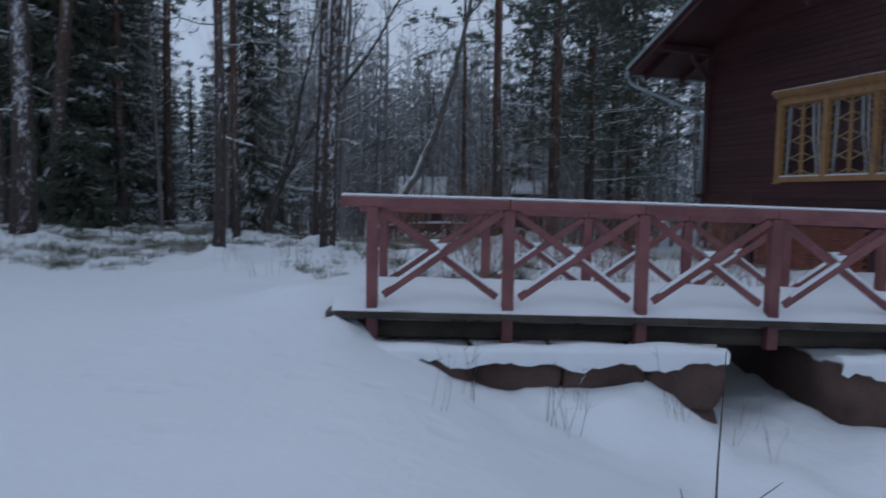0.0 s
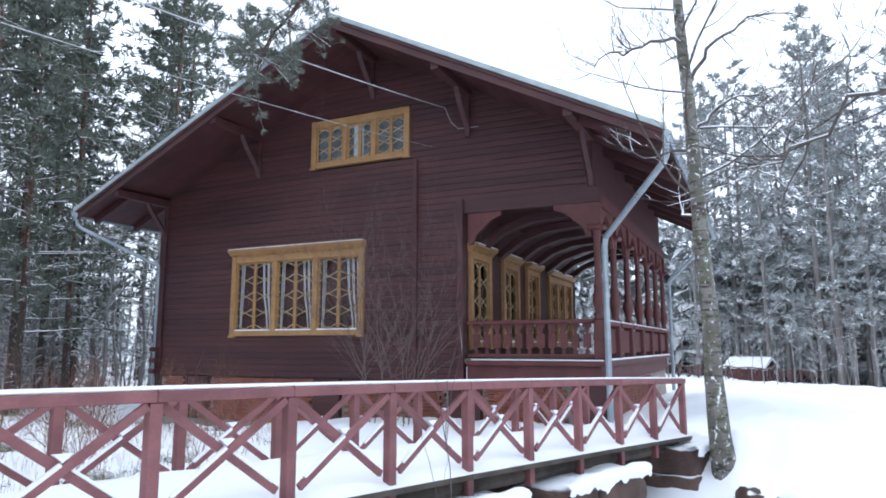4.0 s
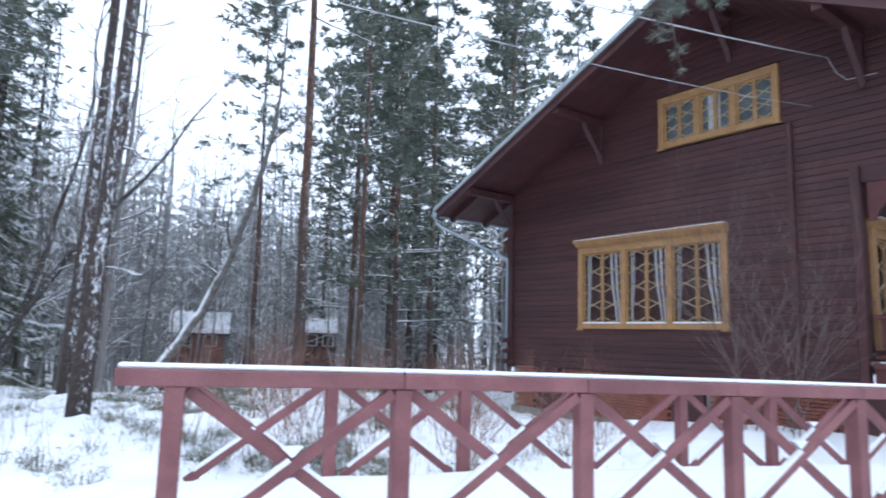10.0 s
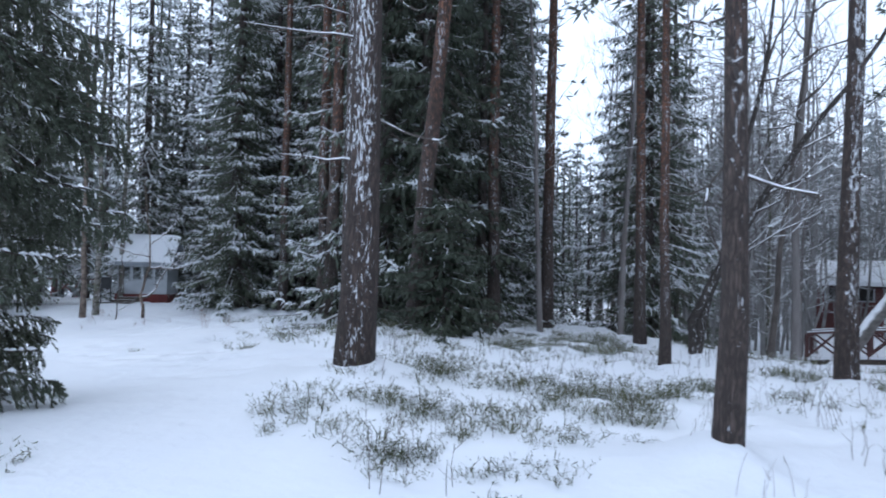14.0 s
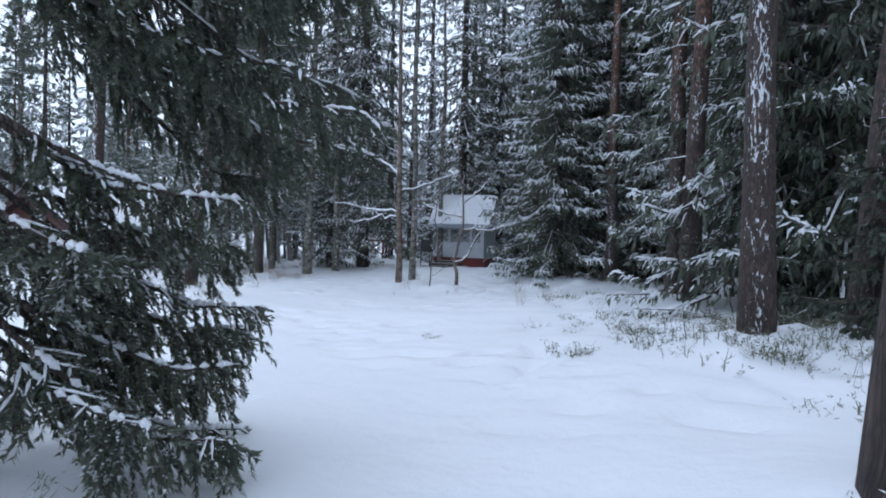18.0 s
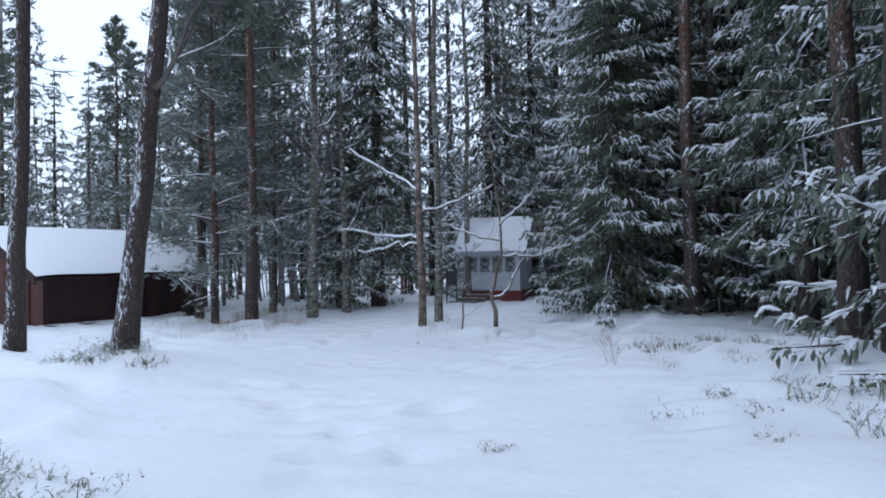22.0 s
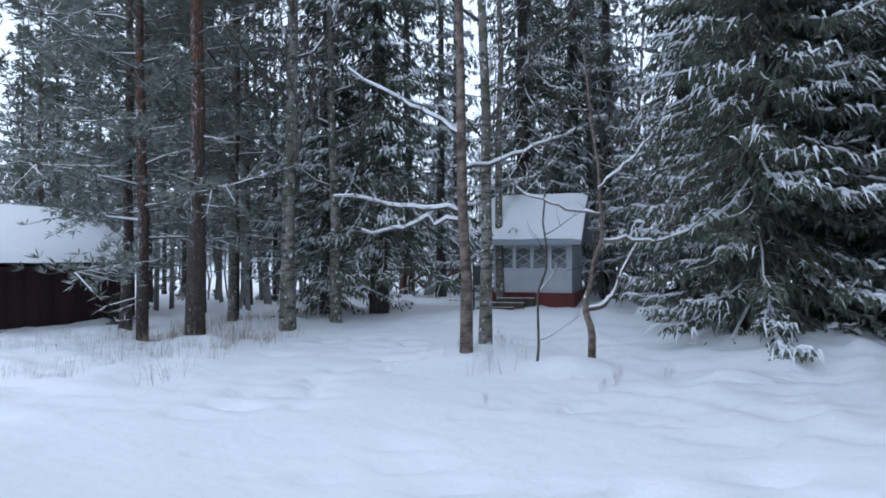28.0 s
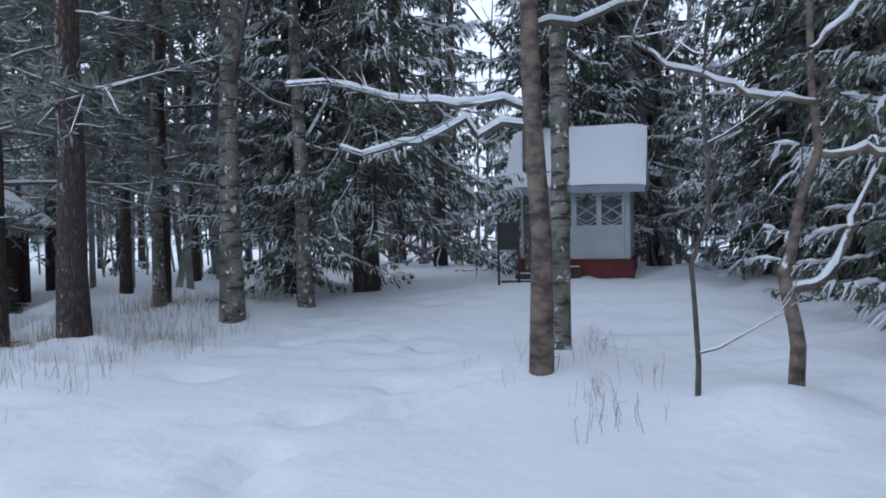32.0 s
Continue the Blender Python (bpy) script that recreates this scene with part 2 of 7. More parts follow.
TRIM_PAINT = surface("red_trim_paint", (0.098, 0.027, 0.026), (0.14, 0.040, 0.037), 2.5, 50, rough=0.55, bump=0.2, depth=0.004)
RAIL_PAINT = surface("faded_red_rail_paint", (0.20, 0.072, 0.075), (0.29, 0.115, 0.115), 3, 60, rough=0.6, bump=0.25, depth=0.004, vary=0.08)
OCHRE = surface("ochre_window_paint", (0.40, 0.215, 0.085), (0.50, 0.285, 0.12), 4, 60, rough=0.55, bump=0.15, depth=0.003)
PALE_OCHRE = surface("pale_lattice_paint", (0.60, 0.47, 0.27), (0.72, 0.58, 0.36), 4, 60, rough=0.55, bump=0.1)
CURTAIN = surface("white_lace", (0.80, 0.81, 0.83), (0.88, 0.88, 0.90), 3, 50, rough=0.9, bump=0.2, stretch=(1, 4, 0.3))
PANE_SKY = surface("grey_blue_sky_reflection", (0.16, 0.18, 0.20), (0.26, 0.29, 0.31), 3, 50, rough=0.9, bump=0.2)
PANE_GREY = surface("grey_pane_reflection", (0.20, 0.20, 0.19), (0.30, 0.30, 0.285), 3, 50, rough=0.9, bump=0.2)
# near-black colour that stands in for the shade of unlit rooms
ROOM_GLOOM = surface("room_gloom_colour", (0.02, 0.018, 0.016), (0.035, 0.03, 0.026), 2, 20)
GALV = surface("galvanised_steel", (0.34, 0.40, 0.44), (0.52, 0.58, 0.62), 2, 25, rough=0.38, bump=0.05, metal=0.6)
ROOF_EDGE = surface("green_grey_sheet_metal", (0.40, 0.46, 0.47), (0.54, 0.60, 0.61), 2, 25, rough=0.45, bump=0.05, metal=0.4)
BRICK = surface("red_brick", (0.19, 0.062, 0.045), (0.30, 0.108, 0.075), 3, 50, rough=0.85, bump=0.4, vary=0.25)
MORTAR = surface("lime_mortar", (0.34, 0.30, 0.27), (0.45, 0.41, 0.37), 3, 50, rough=0.9)
GRANITE = surface("rust_stained_granite", (0.075, 0.045, 0.036), (0.17, 0.105, 0.085), 1.6, 35, rough=0.85, bump=0.8, depth=0.04, snow=(0.55, 0.75, 0.8, 3.0))
PLINTH = surface("plinth_stone", (0.22, 0.20, 0.18), (0.34, 0.31, 0.28), 1.6, 35, rough=0.85, bump=0.6, depth=0.02)
OLD_WOOD = surface("weathered_deck_wood", (0.10, 0.095, 0.088), (0.20, 0.185, 0.165), 3, 60, rough=0.85, bump=0.5, stretch=(0.15, 1, 1), vary=0.2)
BEAM_WOOD = surface("dark_wet_beams", (0.045, 0.035, 0.028), (0.10, 0.08, 0.062), 3, 50, rough=0.8, bump=0.5, snow=(0.75, 0.9, 0.7, 4.0))
WHITE_PAINT = surface("cool_white_paint", (0.50, 0.53, 0.56), (0.60, 0.63, 0.66), 2, 50, rough=0.6, bump=0.15, depth=0.003)
GREY_WALL = surface("pale_grey_boarding", (0.32, 0.35, 0.39), (0.42, 0.45, 0.49), 2, 50, rough=0.7, bump=0.2, depth=0.004)
RED_BASE = surface("red_painted_base", (0.13, 0.024, 0.022), (0.19, 0.036, 0.032), 2.5, 40, rough=0.7, bump=0.2, stretch=(1, 1, 0.3))
# one shed paint twice: darkened for eave shade, then as lit on the gable
SHADED_BOARDS = surface("brown_boards_as_shaded", (0.026, 0.010, 0.011), (0.05, 0.018, 0.018), 2.5, 50, rough=0.7, bump=0.3, stretch=(2, 2, 0.15), vary=0.2)
LIT_BOARDS = surface("red_brown_boards_as_lit", (0.085, 0.032, 0.026), (0.13, 0.05, 0.038), 2.5, 50, rough=0.7, bump=0.3, vary=0.1)
SHED_END = surface("orange_brown_boards", (0.20, 0.075, 0.045), (0.28, 0.11, 0.065), 2.5, 50, rough=0.7, bump=0.3, vary=0.1)
IRON = surface("black_iron", (0.018, 0.018, 0.02), (0.035, 0.035, 0.038), 4, 40, rough=0.5, bump=0.1)
CABLE = surface("pale_cable_sheath", (0.45, 0.45, 0.46), (0.6, 0.6, 0.62), 4, 40, rough=0.5, bump=0)
PAPER = surface("pale_sign_face", (0.62, 0.66, 0.70), (0.74, 0.77, 0.80), 4, 40, rough=0.5, bump=0)
GLASS = glass_material("window_glass", (0.94, 0.96, 0.97))

# ---- mesh helpers ----
class Mesh:
    """A mesh being built: corners and faces, joined into one."""

    def __init__(self):
        self.v, self.f = [], []

    def quad(self, a, b, c, d):
        n = len(self.v)
        self.v += [a, b, c, d]
        self.f.append((n, n + 1, n + 2, n + 3))

    def tri(self, a, b, c):
        n = len(self.v)
        self.v += [a, b, c]
        self.f.append((n, n + 1, n + 2))

    def box(self, lo, hi, m=None, bevel=0.0):
        (x0, y0, z0), (x1, y1, z1) = lo, hi
        if bevel:
            bm = bmesh.new()
            bmesh.ops.create_cube(bm, size=1.0, matrix=Matrix.Translation(((x0 + x1) / 2, (y0 + y1) / 2, (z0 + z1) / 2)) @ Matrix.Diagonal((x1 - x0, y1 - y0, z1 - z0, 1)))
            bmesh.ops.bevel(bm, geom=bm.edges[:], offset=bevel, segments=1, affect="EDGES")
            n = len(self.v)
            bm.verts.index_update()
            self.v += [(m @ v.co if m else v.co).to_tuple() for v in bm.verts]
            self.f += [tuple(n + v.index for v in f.verts) for f in bm.faces]
            bm.free()
            return self
        n = len(self.v)
        c = [(x0, y0, z0), (x1, y0, z0), (x1, y1, z0), (x0, y1, z0), (x0, y0, z1), (x1, y0, z1), (x1, y1, z1), (x0, y1, z1)]
        self.v += [tuple(m @ Vector(p)) for p in c] if m else c
        self.f += [(n, n + 3, n + 2, n + 1), (n + 4, n + 5, n + 6, n + 7), (n, n + 1, n + 5, n + 4), (n + 1, n + 2, n + 6, n + 5), (n + 2, n + 3, n + 7, n + 6), (n + 3, n, n + 4, n + 7)]
        return self

    def beam(self, a, b, w, h, up=(0, 0, 1), bevel=0.0):
        """A squared beam from a to b, w across and h along up."""
        a, b = Vector(a), Vector(b)
        d = (b - a).normalized()
        side = d.cross(Vector(up)).normalized()
        top = side.cross(d)
        m = Matrix((side, d, top)).transposed().to_4x4()
        m.translation = a
        return self.box((-w / 2, 0, -h / 2), (w / 2, (b - a).length, h / 2), m, bevel)

    def prism(self, outline, a, b):
        """An outline of points pushed from the offset a to the offset b."""
        a, b, n, k = Vector(a), Vector(b), len(self.v), len(outline)
        self.v += [tuple(Vector(p) + a) for p in outline] + [tuple(Vector(p) + b) for p in outline]
        self.f += [tuple(range(n + k - 1, n - 1, -1)), tuple(range(n + k, n + 2 * k))]
        self.f += [(n + i, n + (i + 1) % k, n + k + (i + 1) % k, n + k + i) for i in range(k)]
        return self

    def tube(self, pts, radii, sides=6, cap=True):
        pts = [Vector(p) for p in pts]
        n0, k = len(self.v), len(pts)
        side = None
        for i, p in enumerate(pts):
            d = (pts[min(i + 1, k - 1)] - pts[max(i - 1, 0)])
            if d.length < 1e-7:
                d = Vector((0, 0, 1))
            d.normalize()
            if side is None:
                side = d.cross(Vector((0.31, 0.95, 0.05)) if abs(d.y) < 0.9 else Vector((1, 0, 0))).normalized()
            else:
                side = (side - d * side.dot(d)).normalized()
            other = d.cross(side)
            for j in range(sides):
                a = 2 * math.pi * j / sides
                self.v.append(tuple(p + (side * math.cos(a) + other * math.sin(a)) * radii[i]))
        for i in range(k - 1):
            for j in range(sides):
                a, b = n0 + i * sides + j, n0 + i * sides + (j + 1) % sides
                self.f.append((a, b, b + sides, a + sides))
        if cap and radii[0] > 0.02:
            self.f.append(tuple(n0 + j for j in range(sides - 1, -1, -1)))
        if cap and radii[-1] > 0.005:
            self.f.append(tuple(n0 + (k - 1) * sides + j for j in range(sides)))
        return self

    def turned(self, base, profile, sides=10):
        """A turned post: pairs of height and radius above base."""
        return self.tube([(base[0], base[1], base[2] + z) for z, _ in profile], [r for _, r in profile], sides)

    def data(self, name, material, smooth=False):
        me = bpy.data.meshes.new(name)
        me.from_pydata(self.v, [], self.f)
        me.materials.append(material)
        if smooth:
            me.polygons.foreach_set("use_smooth", [True] * len(me.polygons))
        me.update()
        return me


def empty(name, m=None, **tags):
    ob = new(name)
    ob.empty_display_size = 0.2
    if m is not None:
        ob.matrix_basis = m
    return tagged(ob, **tags)


def part(name, mesh, material, parent=None, label="", smooth=False):
    ob = new(name, mesh if isinstance(mesh, bpy.types.Mesh) else mesh.data(name, material, smooth))
    ob.parent = parent
    return tagged(ob, label=label)


def pieces(name, mesh, material, parent):
    """Each eight-cornered piece of a mesh as a part of its own."""
    for i in range(0, len(mesh.v), 8):
        one = Mesh()
        one.v = mesh.v[i:i + 8]
        one.f = [tuple(k - i for k in f) for f in mesh.f if i <= f[0] < i + 8]
        part(name, one, material, parent)


def thing(name, mesh, material, label, category, group="", kind="", smooth=False):
    return tagged(part(name, mesh, material, smooth=smooth), label, category, group, kind)

# ---- ground ----
LEVELS = ((0, -1, .72), (-1, 3.5, .72), (-2, 6.5, .75), (-4, 9.5, .74), (-7, 12, .66), (-10, 14.5, .52), (-13.5, 18, .34), (-16, 21, .3), (-3.5, 11.6, 1.05), (0, 9, .95), (1.7, 12, .82),
          (-4.5, 14.6, 1.1), (-6.5, 19, .95), (-3, 20, .85), (8, 17.5, .55), (-11, 25.7, .6), (-14, 23.2, .33), (-18.3, 28.5, .62), (-14.5, 15, .75), (-21, 21.5, .28), (-26, 20, .25), (16, 4, .25), (16, 16, -.4), (7, 8, .25),
          (14, -1, .68), (28, -9, .1), (60, -22, -2.4), (12, 33, -.5), (9.3, 26.6, -.95), (7.2, 24.6, -.6), (11.6, 28.4, -.8))
BRIDGE_AT, BRIDGE_WAY, BRIDGE_SIDE, BAY = Vector((1.11, 4.11)), Vector((0.9597, -0.2811)), Vector((0.2811, 0.9597)), 1.209


# the height of the snow blown against the abutment, along the bridge
DRIFT = ((-0.35, .86), (-0.05, .72), (0.09, .57), (0.5, .48), (1.08, .29), (1.55, .37), (2.03, .45), (2.6, .33), (2.8, .16), (3.0, .05), (3.3, -.3))


def smooth(lo, hi, v):
    s = min(1.0, max(0.0, (v - lo) / (hi - lo)))
    return s * s * (3 - 2 * s)


def ground(x, y):
    """The height of the snow."""
    num = den = 0.0
    for a, b, h in LEVELS:
        w = 1.0 / ((x - a) ** 2 + (y - b) ** 2 + 2.5) ** 1.5
        num, den = num + w * h, den + w
    z = num / den
    p = Vector((x, y)) - BRIDGE_AT
    u, v = p.dot(BRIDGE_WAY), p.dot(BRIDGE_SIDE)
    ditch = smooth(-0.8, 3.4, u + 0.3 * min(v + 0.4, 0)) * (1 - smooth(10.9, 12.3, u)) * (1 - smooth(2.5, 7, v))
    z -= ditch * (z + 0.45 - 0.40 * smooth(-3.2, -1.0, v) * smooth(3.0, 0.8, abs(u - 4.0)))
    under = smooth(-0.1, 0.25, u) * (1 - smooth(11.6, 12.1, u)) * smooth(-0.3, 0.1, v) * (1 - smooth(1.9, 2.3, v))
    z = min(z, z * (1 - under) + 0.35 * under)
    if -0.35 < u < 3.3 and -3.0 < v < -0.1:
        top = DRIFT[-1][1]
        for (a, ha), (b, hb) in zip(DRIFT, DRIFT[1:]):
            if a <= u < b:
                top = ha + (hb - ha) * smooth(a, b, u)
        z = max(z, top - 0.09 - 0.10 * max(0.0, -0.5 - v) - 0.45 * max(0.0, -1.1 - v))
    if -1.8 < u < 0.05 and 0.0 < v < 2.4:
        z = max(z, 0.60 + 0.30 * smooth(-1.8, -0.5, u) * smooth(0.0, 0.35, v) * (1 - smooth(2.0, 2.4, v)))
    far = smooth(40, 120, math.hypot(x, y))
    rough = 0.03 * noise.noise(Vector((x * 0.35, y * 0.35, 0))) + 0.03 * noise.noise(Vector((x * 1.1, y * 1.1, 3)))
    wood = smooth(-0.7, 0.9, heath(x, y))
    rough += wood * (0.10 * noise.noise(Vector((x * 1.6, y * 1.6, 7))) + 0.05 * noise.noise(Vector((x * 3.3, y * 3.3, 9))) + 0.13 * max(0.0, noise.noise(Vector((x * 2.4, y * 2.4, 17)))))
    for a, b, r in MOUNDS:
        q = (x - a) ** 2 + (y - b) ** 2
        if q < 9 * r * r:
            rough += 0.17 * math.exp(-q / (r * r))
    tread = (1 - smooth(1.2, 3.4, way_off(x, y)[0])) * smooth(9, 15, y)
    rough -= tread * 0.15 * smooth(0.10, 0.36, noise.noise(Vector((x * 3.0, y * 3.0, 11)))) * smooth(-0.15, 0.15, noise.noise(Vector((x * 0.5, y * 0.5, 31))))
    return z + rough + far * 3.0 * noise.noise(Vector((x * 0.01, y * 0.01, 5)))


# drifts at the feet of trees
MOUNDS = ((-3.22, 10.75, .5), (-3.1, 10.95, 1.0), (-0.2, 9.04, .32), (1.81, 12.55, .4), (1.6, 10.02, .4), (-3.87, 16.05, .6), (8.04, 17.53, .5), (-4.53, 14.56, .5), (-14.53, 15.05, .8), (-15.9, 22.9, .8), (-21.1, 21.65, .6), (-6.5, 18.9, .8), (-14.3, 22.7, .5), (-21.8, 24.3, .9), (0.25, 4.9, .9), (-23.2, 26.6, 1.0), (-12.6, 26, 2.2), (-16.9, 31, .6))

# the trodden way, past which the heath begins
WAY = [Vector(p) for p in ((2, -9), (0, -3), (-0.6, 2), (-1.9, 6), (-4.3, 10), (-7.3, 13), (-10.5, 15.8), (-14.5, 19.5), (-18.4, 24.4), (-21.5, 28.4), (-24, 36))]


def way_off(x, y):
    """Metres from the middle of the trodden way, and on which side (right is above 0)."""
    p, best, sign = Vector((x, y)), 1e9, 1
    for a, b in zip(WAY, WAY[1:]):
        d = b - a
        s = min(1, max(0, (p - a).dot(d) / d.length_squared))
        q = a + d * s
        r = (p - q).length
        if r < best:
            best, sign = r, (1 if d.x * (p - q).y - d.y * (p - q).x < 0 else -1)
    return best, sign


def heath(x, y):
    off, side = way_off(x, y)
    return off - (2.3 if side > 0 else 2.8)


def build_ground():
    def axis(lo, hi, step, out):
        a = [lo + i * step for i in range(int((hi - lo) / step) + 1)]
        s, left, right = step, [lo], [a[-1]]
        while right[-1] < out:
            s *= 1.12
            right.append(right[-1] + s)
            left.append(left[-1] - s)
        return left[:0:-1] + a + right[1:]
    xs, ys = axis(-24, 8, 0.15, 900), axis(-5, 26, 0.15, 900)
    v = [(x, y, ground(x, y)) for y in ys for x in xs]
    k = len(xs)
    f = [(j * k + i, j * k + i + 1, (j + 1) * k + i + 1, (j + 1) * k + i) for j in range(len(ys) - 1) for i in range(k - 1)]
    me = bpy.data.meshes.new("ground")
    me.from_pydata(v, [], f)
    me.materials.append(SNOW)
    me.polygons.foreach_set("use_smooth", [True] * len(f))
    return tagged(new("ground", me), "soft trodden snow over a woodland clearing", "ground", kind="structure")


build_ground()

# ---- trees ----
def bent(rng, a, b, wobble, k):
    """A path from a to b that wanders a little."""
    a, b = Vector(a), Vector(b)
    off = Vector((0, 0, 0))
    out = []
    for i in range(k + 1):
        s = i / k
        out.append(a.lerp(b, s) + off)
        off = off + Vector((rng.gauss(0, 1), rng.gauss(0, 1), rng.gauss(0, 0.3))) * wobble / k
    return out


def trunk_path(rng, h, lean=(0, 0), wobble=0.25, k=12):
    return bent(rng, (0, 0, -0.5), (lean[0] * h, lean[1] * h, h), wobble, k)


def on_path(pts, s):
    x = min(max(s, 0), 0.9999) * (len(pts) - 1)
    i = int(x)
    return pts[i].lerp(pts[i + 1], x - i)


def flared(h, r, k):
    """Radii of a trunk that swells at its foot."""
    out = []
    for i in range(k + 1):
        s = i / k
        out.append(r * (0.06 + 0.94 * (1 - s) ** 0.75) * (1.35 if i == 0 else 1.12 if i == 1 else 1.0))
    return out


def tuft(rng, mesh, at, out, size, blades, width):
    """A bunch of needles round a shoot."""
    out = Vector(out).normalized()
    for _ in range(blades):
        d = (out * 0.9 + Vector((rng.gauss(0, 0.75), rng.gauss(0, 0.75), rng.gauss(0.1, 0.6)))).normalized()
        side = d.cross(Vector((rng.gauss(0, 1), rng.gauss(0, 1), rng.gauss(0, 1)))).normalized() * width
        tip = at + d * size * rng.uniform(0.6, 1.1)
        mid = at.lerp(tip, 0.45)
        mesh.quad(tuple(at), tuple(mid + side), tuple(tip), tuple(mid - side))


def pine(name, seed, h, r, bark, bare=0.5, spread=0.17, lean=(0, 0), tufts=9, limbs=32, stubs=14, label="", wob=0.3, leaf_material=None, limb_material=None, needle=(0.44, 0.042)):
    rng = random.Random(seed)
    tree = empty(name, label=label, category="pine tree", group="forest trees")
    pts = trunk_path(rng, h, lean, wob, 14)
    radii = flared(h, r, 14)
    part("trunk", Mesh().tube(pts, radii, 14), bark, tree, smooth=True)
    wood, leaf = Mesh(), Mesh()
    for _ in range(stubs):
        s = rng.uniform(0.12, bare)
        a = rng.uniform(0, 6.283)
        at = on_path(pts, s)
        L = rng.uniform(0.2, 1.2) * (0.6 + s)
        d = Vector((math.cos(a), math.sin(a), rng.uniform(-0.45, 0.25)))
        p = bent(rng, at, at + d * L, 0.35, 4)
        wood.tube(p, [0.018, 0.014, 0.011, 0.008, 0.004], 4, False)
        for _ in range(3):
            q = on_path(p, rng.uniform(0.35, 0.9))
            e = q + (d + Vector((rng.gauss(0, 0.7), rng.gauss(0, 0.7), rng.gauss(0, 0.4)))).normalized() * L * 0.35
            wood.tube([q, q.lerp(e, 0.5) + Vector((0, 0, -0.03)), e], [0.011, 0.008, 0.004], 3, False)
    for i in range(limbs):
        s = bare + (1 - bare) * ((i + rng.random()) / limbs) ** 0.9
        at = on_path(pts, s)
        a = i * 2.4 + rng.uniform(-0.5, 0.5)
        f = (s - bare) / (1 - bare)
        L = h * spread * (1.0 - 0.72 * f ** 1.4) * rng.uniform(0.6, 1.1)
        rise = -0.15 + 0.75 * f + rng.gauss(0, 0.12)
        d = Vector((math.cos(a), math.sin(a), rise)).normalized()
        p = bent(rng, at, at + d * L + Vector((0, 0, 0.1 * L)), 0.3, 5)
        rb = radii[min(14, int(s * 14))] * 0.38
        wood.tube(p, [rb, rb * 0.8, rb * 0.6, rb * 0.45, rb * 0.3, 0.006], 4, False)
        for j in range(tufts):
            u = rng.uniform(0.28, 1.0)
            q = on_path(p, u)
            off = Vector((rng.gauss(0, 1), rng.gauss(0, 1), rng.gauss(0, 0.5))) * L * 0.17
            e = q + off
            if j % 2 == 0:
                wood.tube([q, e], [0.012, 0.005], 3, False)
            tuft(rng, leaf, e, off + d * 0.3 + Vector((0, 0, 0.25)), needle[0], 8, needle[1])
            tuft(rng, leaf, q.lerp(e, 0.55), off + Vector((0, 0, 0.2)), needle[0] * 0.86, 5, needle[1])
    tagged(part("branchwork", wood, limb_material or BRANCH, tree), kind="stuff")
    tagged(part("crown", leaf, leaf_material or PINE_LEAF, tree), kind="stuff")
    return tree


def spray(rng, leaf, q, out, length, width, hang):
    """One flat sprig: a narrow blade that hangs from a twig."""
    e = q + out * length + Vector((0, 0, -hang * length))
    w = (e - q).cross(Vector((rng.gauss(0, 0.6), rng.gauss(0, 0.6), 1))).normalized() * width
    leaf.quad(tuple(q), tuple(q.lerp(e, 0.45) + w), tuple(e), tuple(q.lerp(e, 0.45) - w))


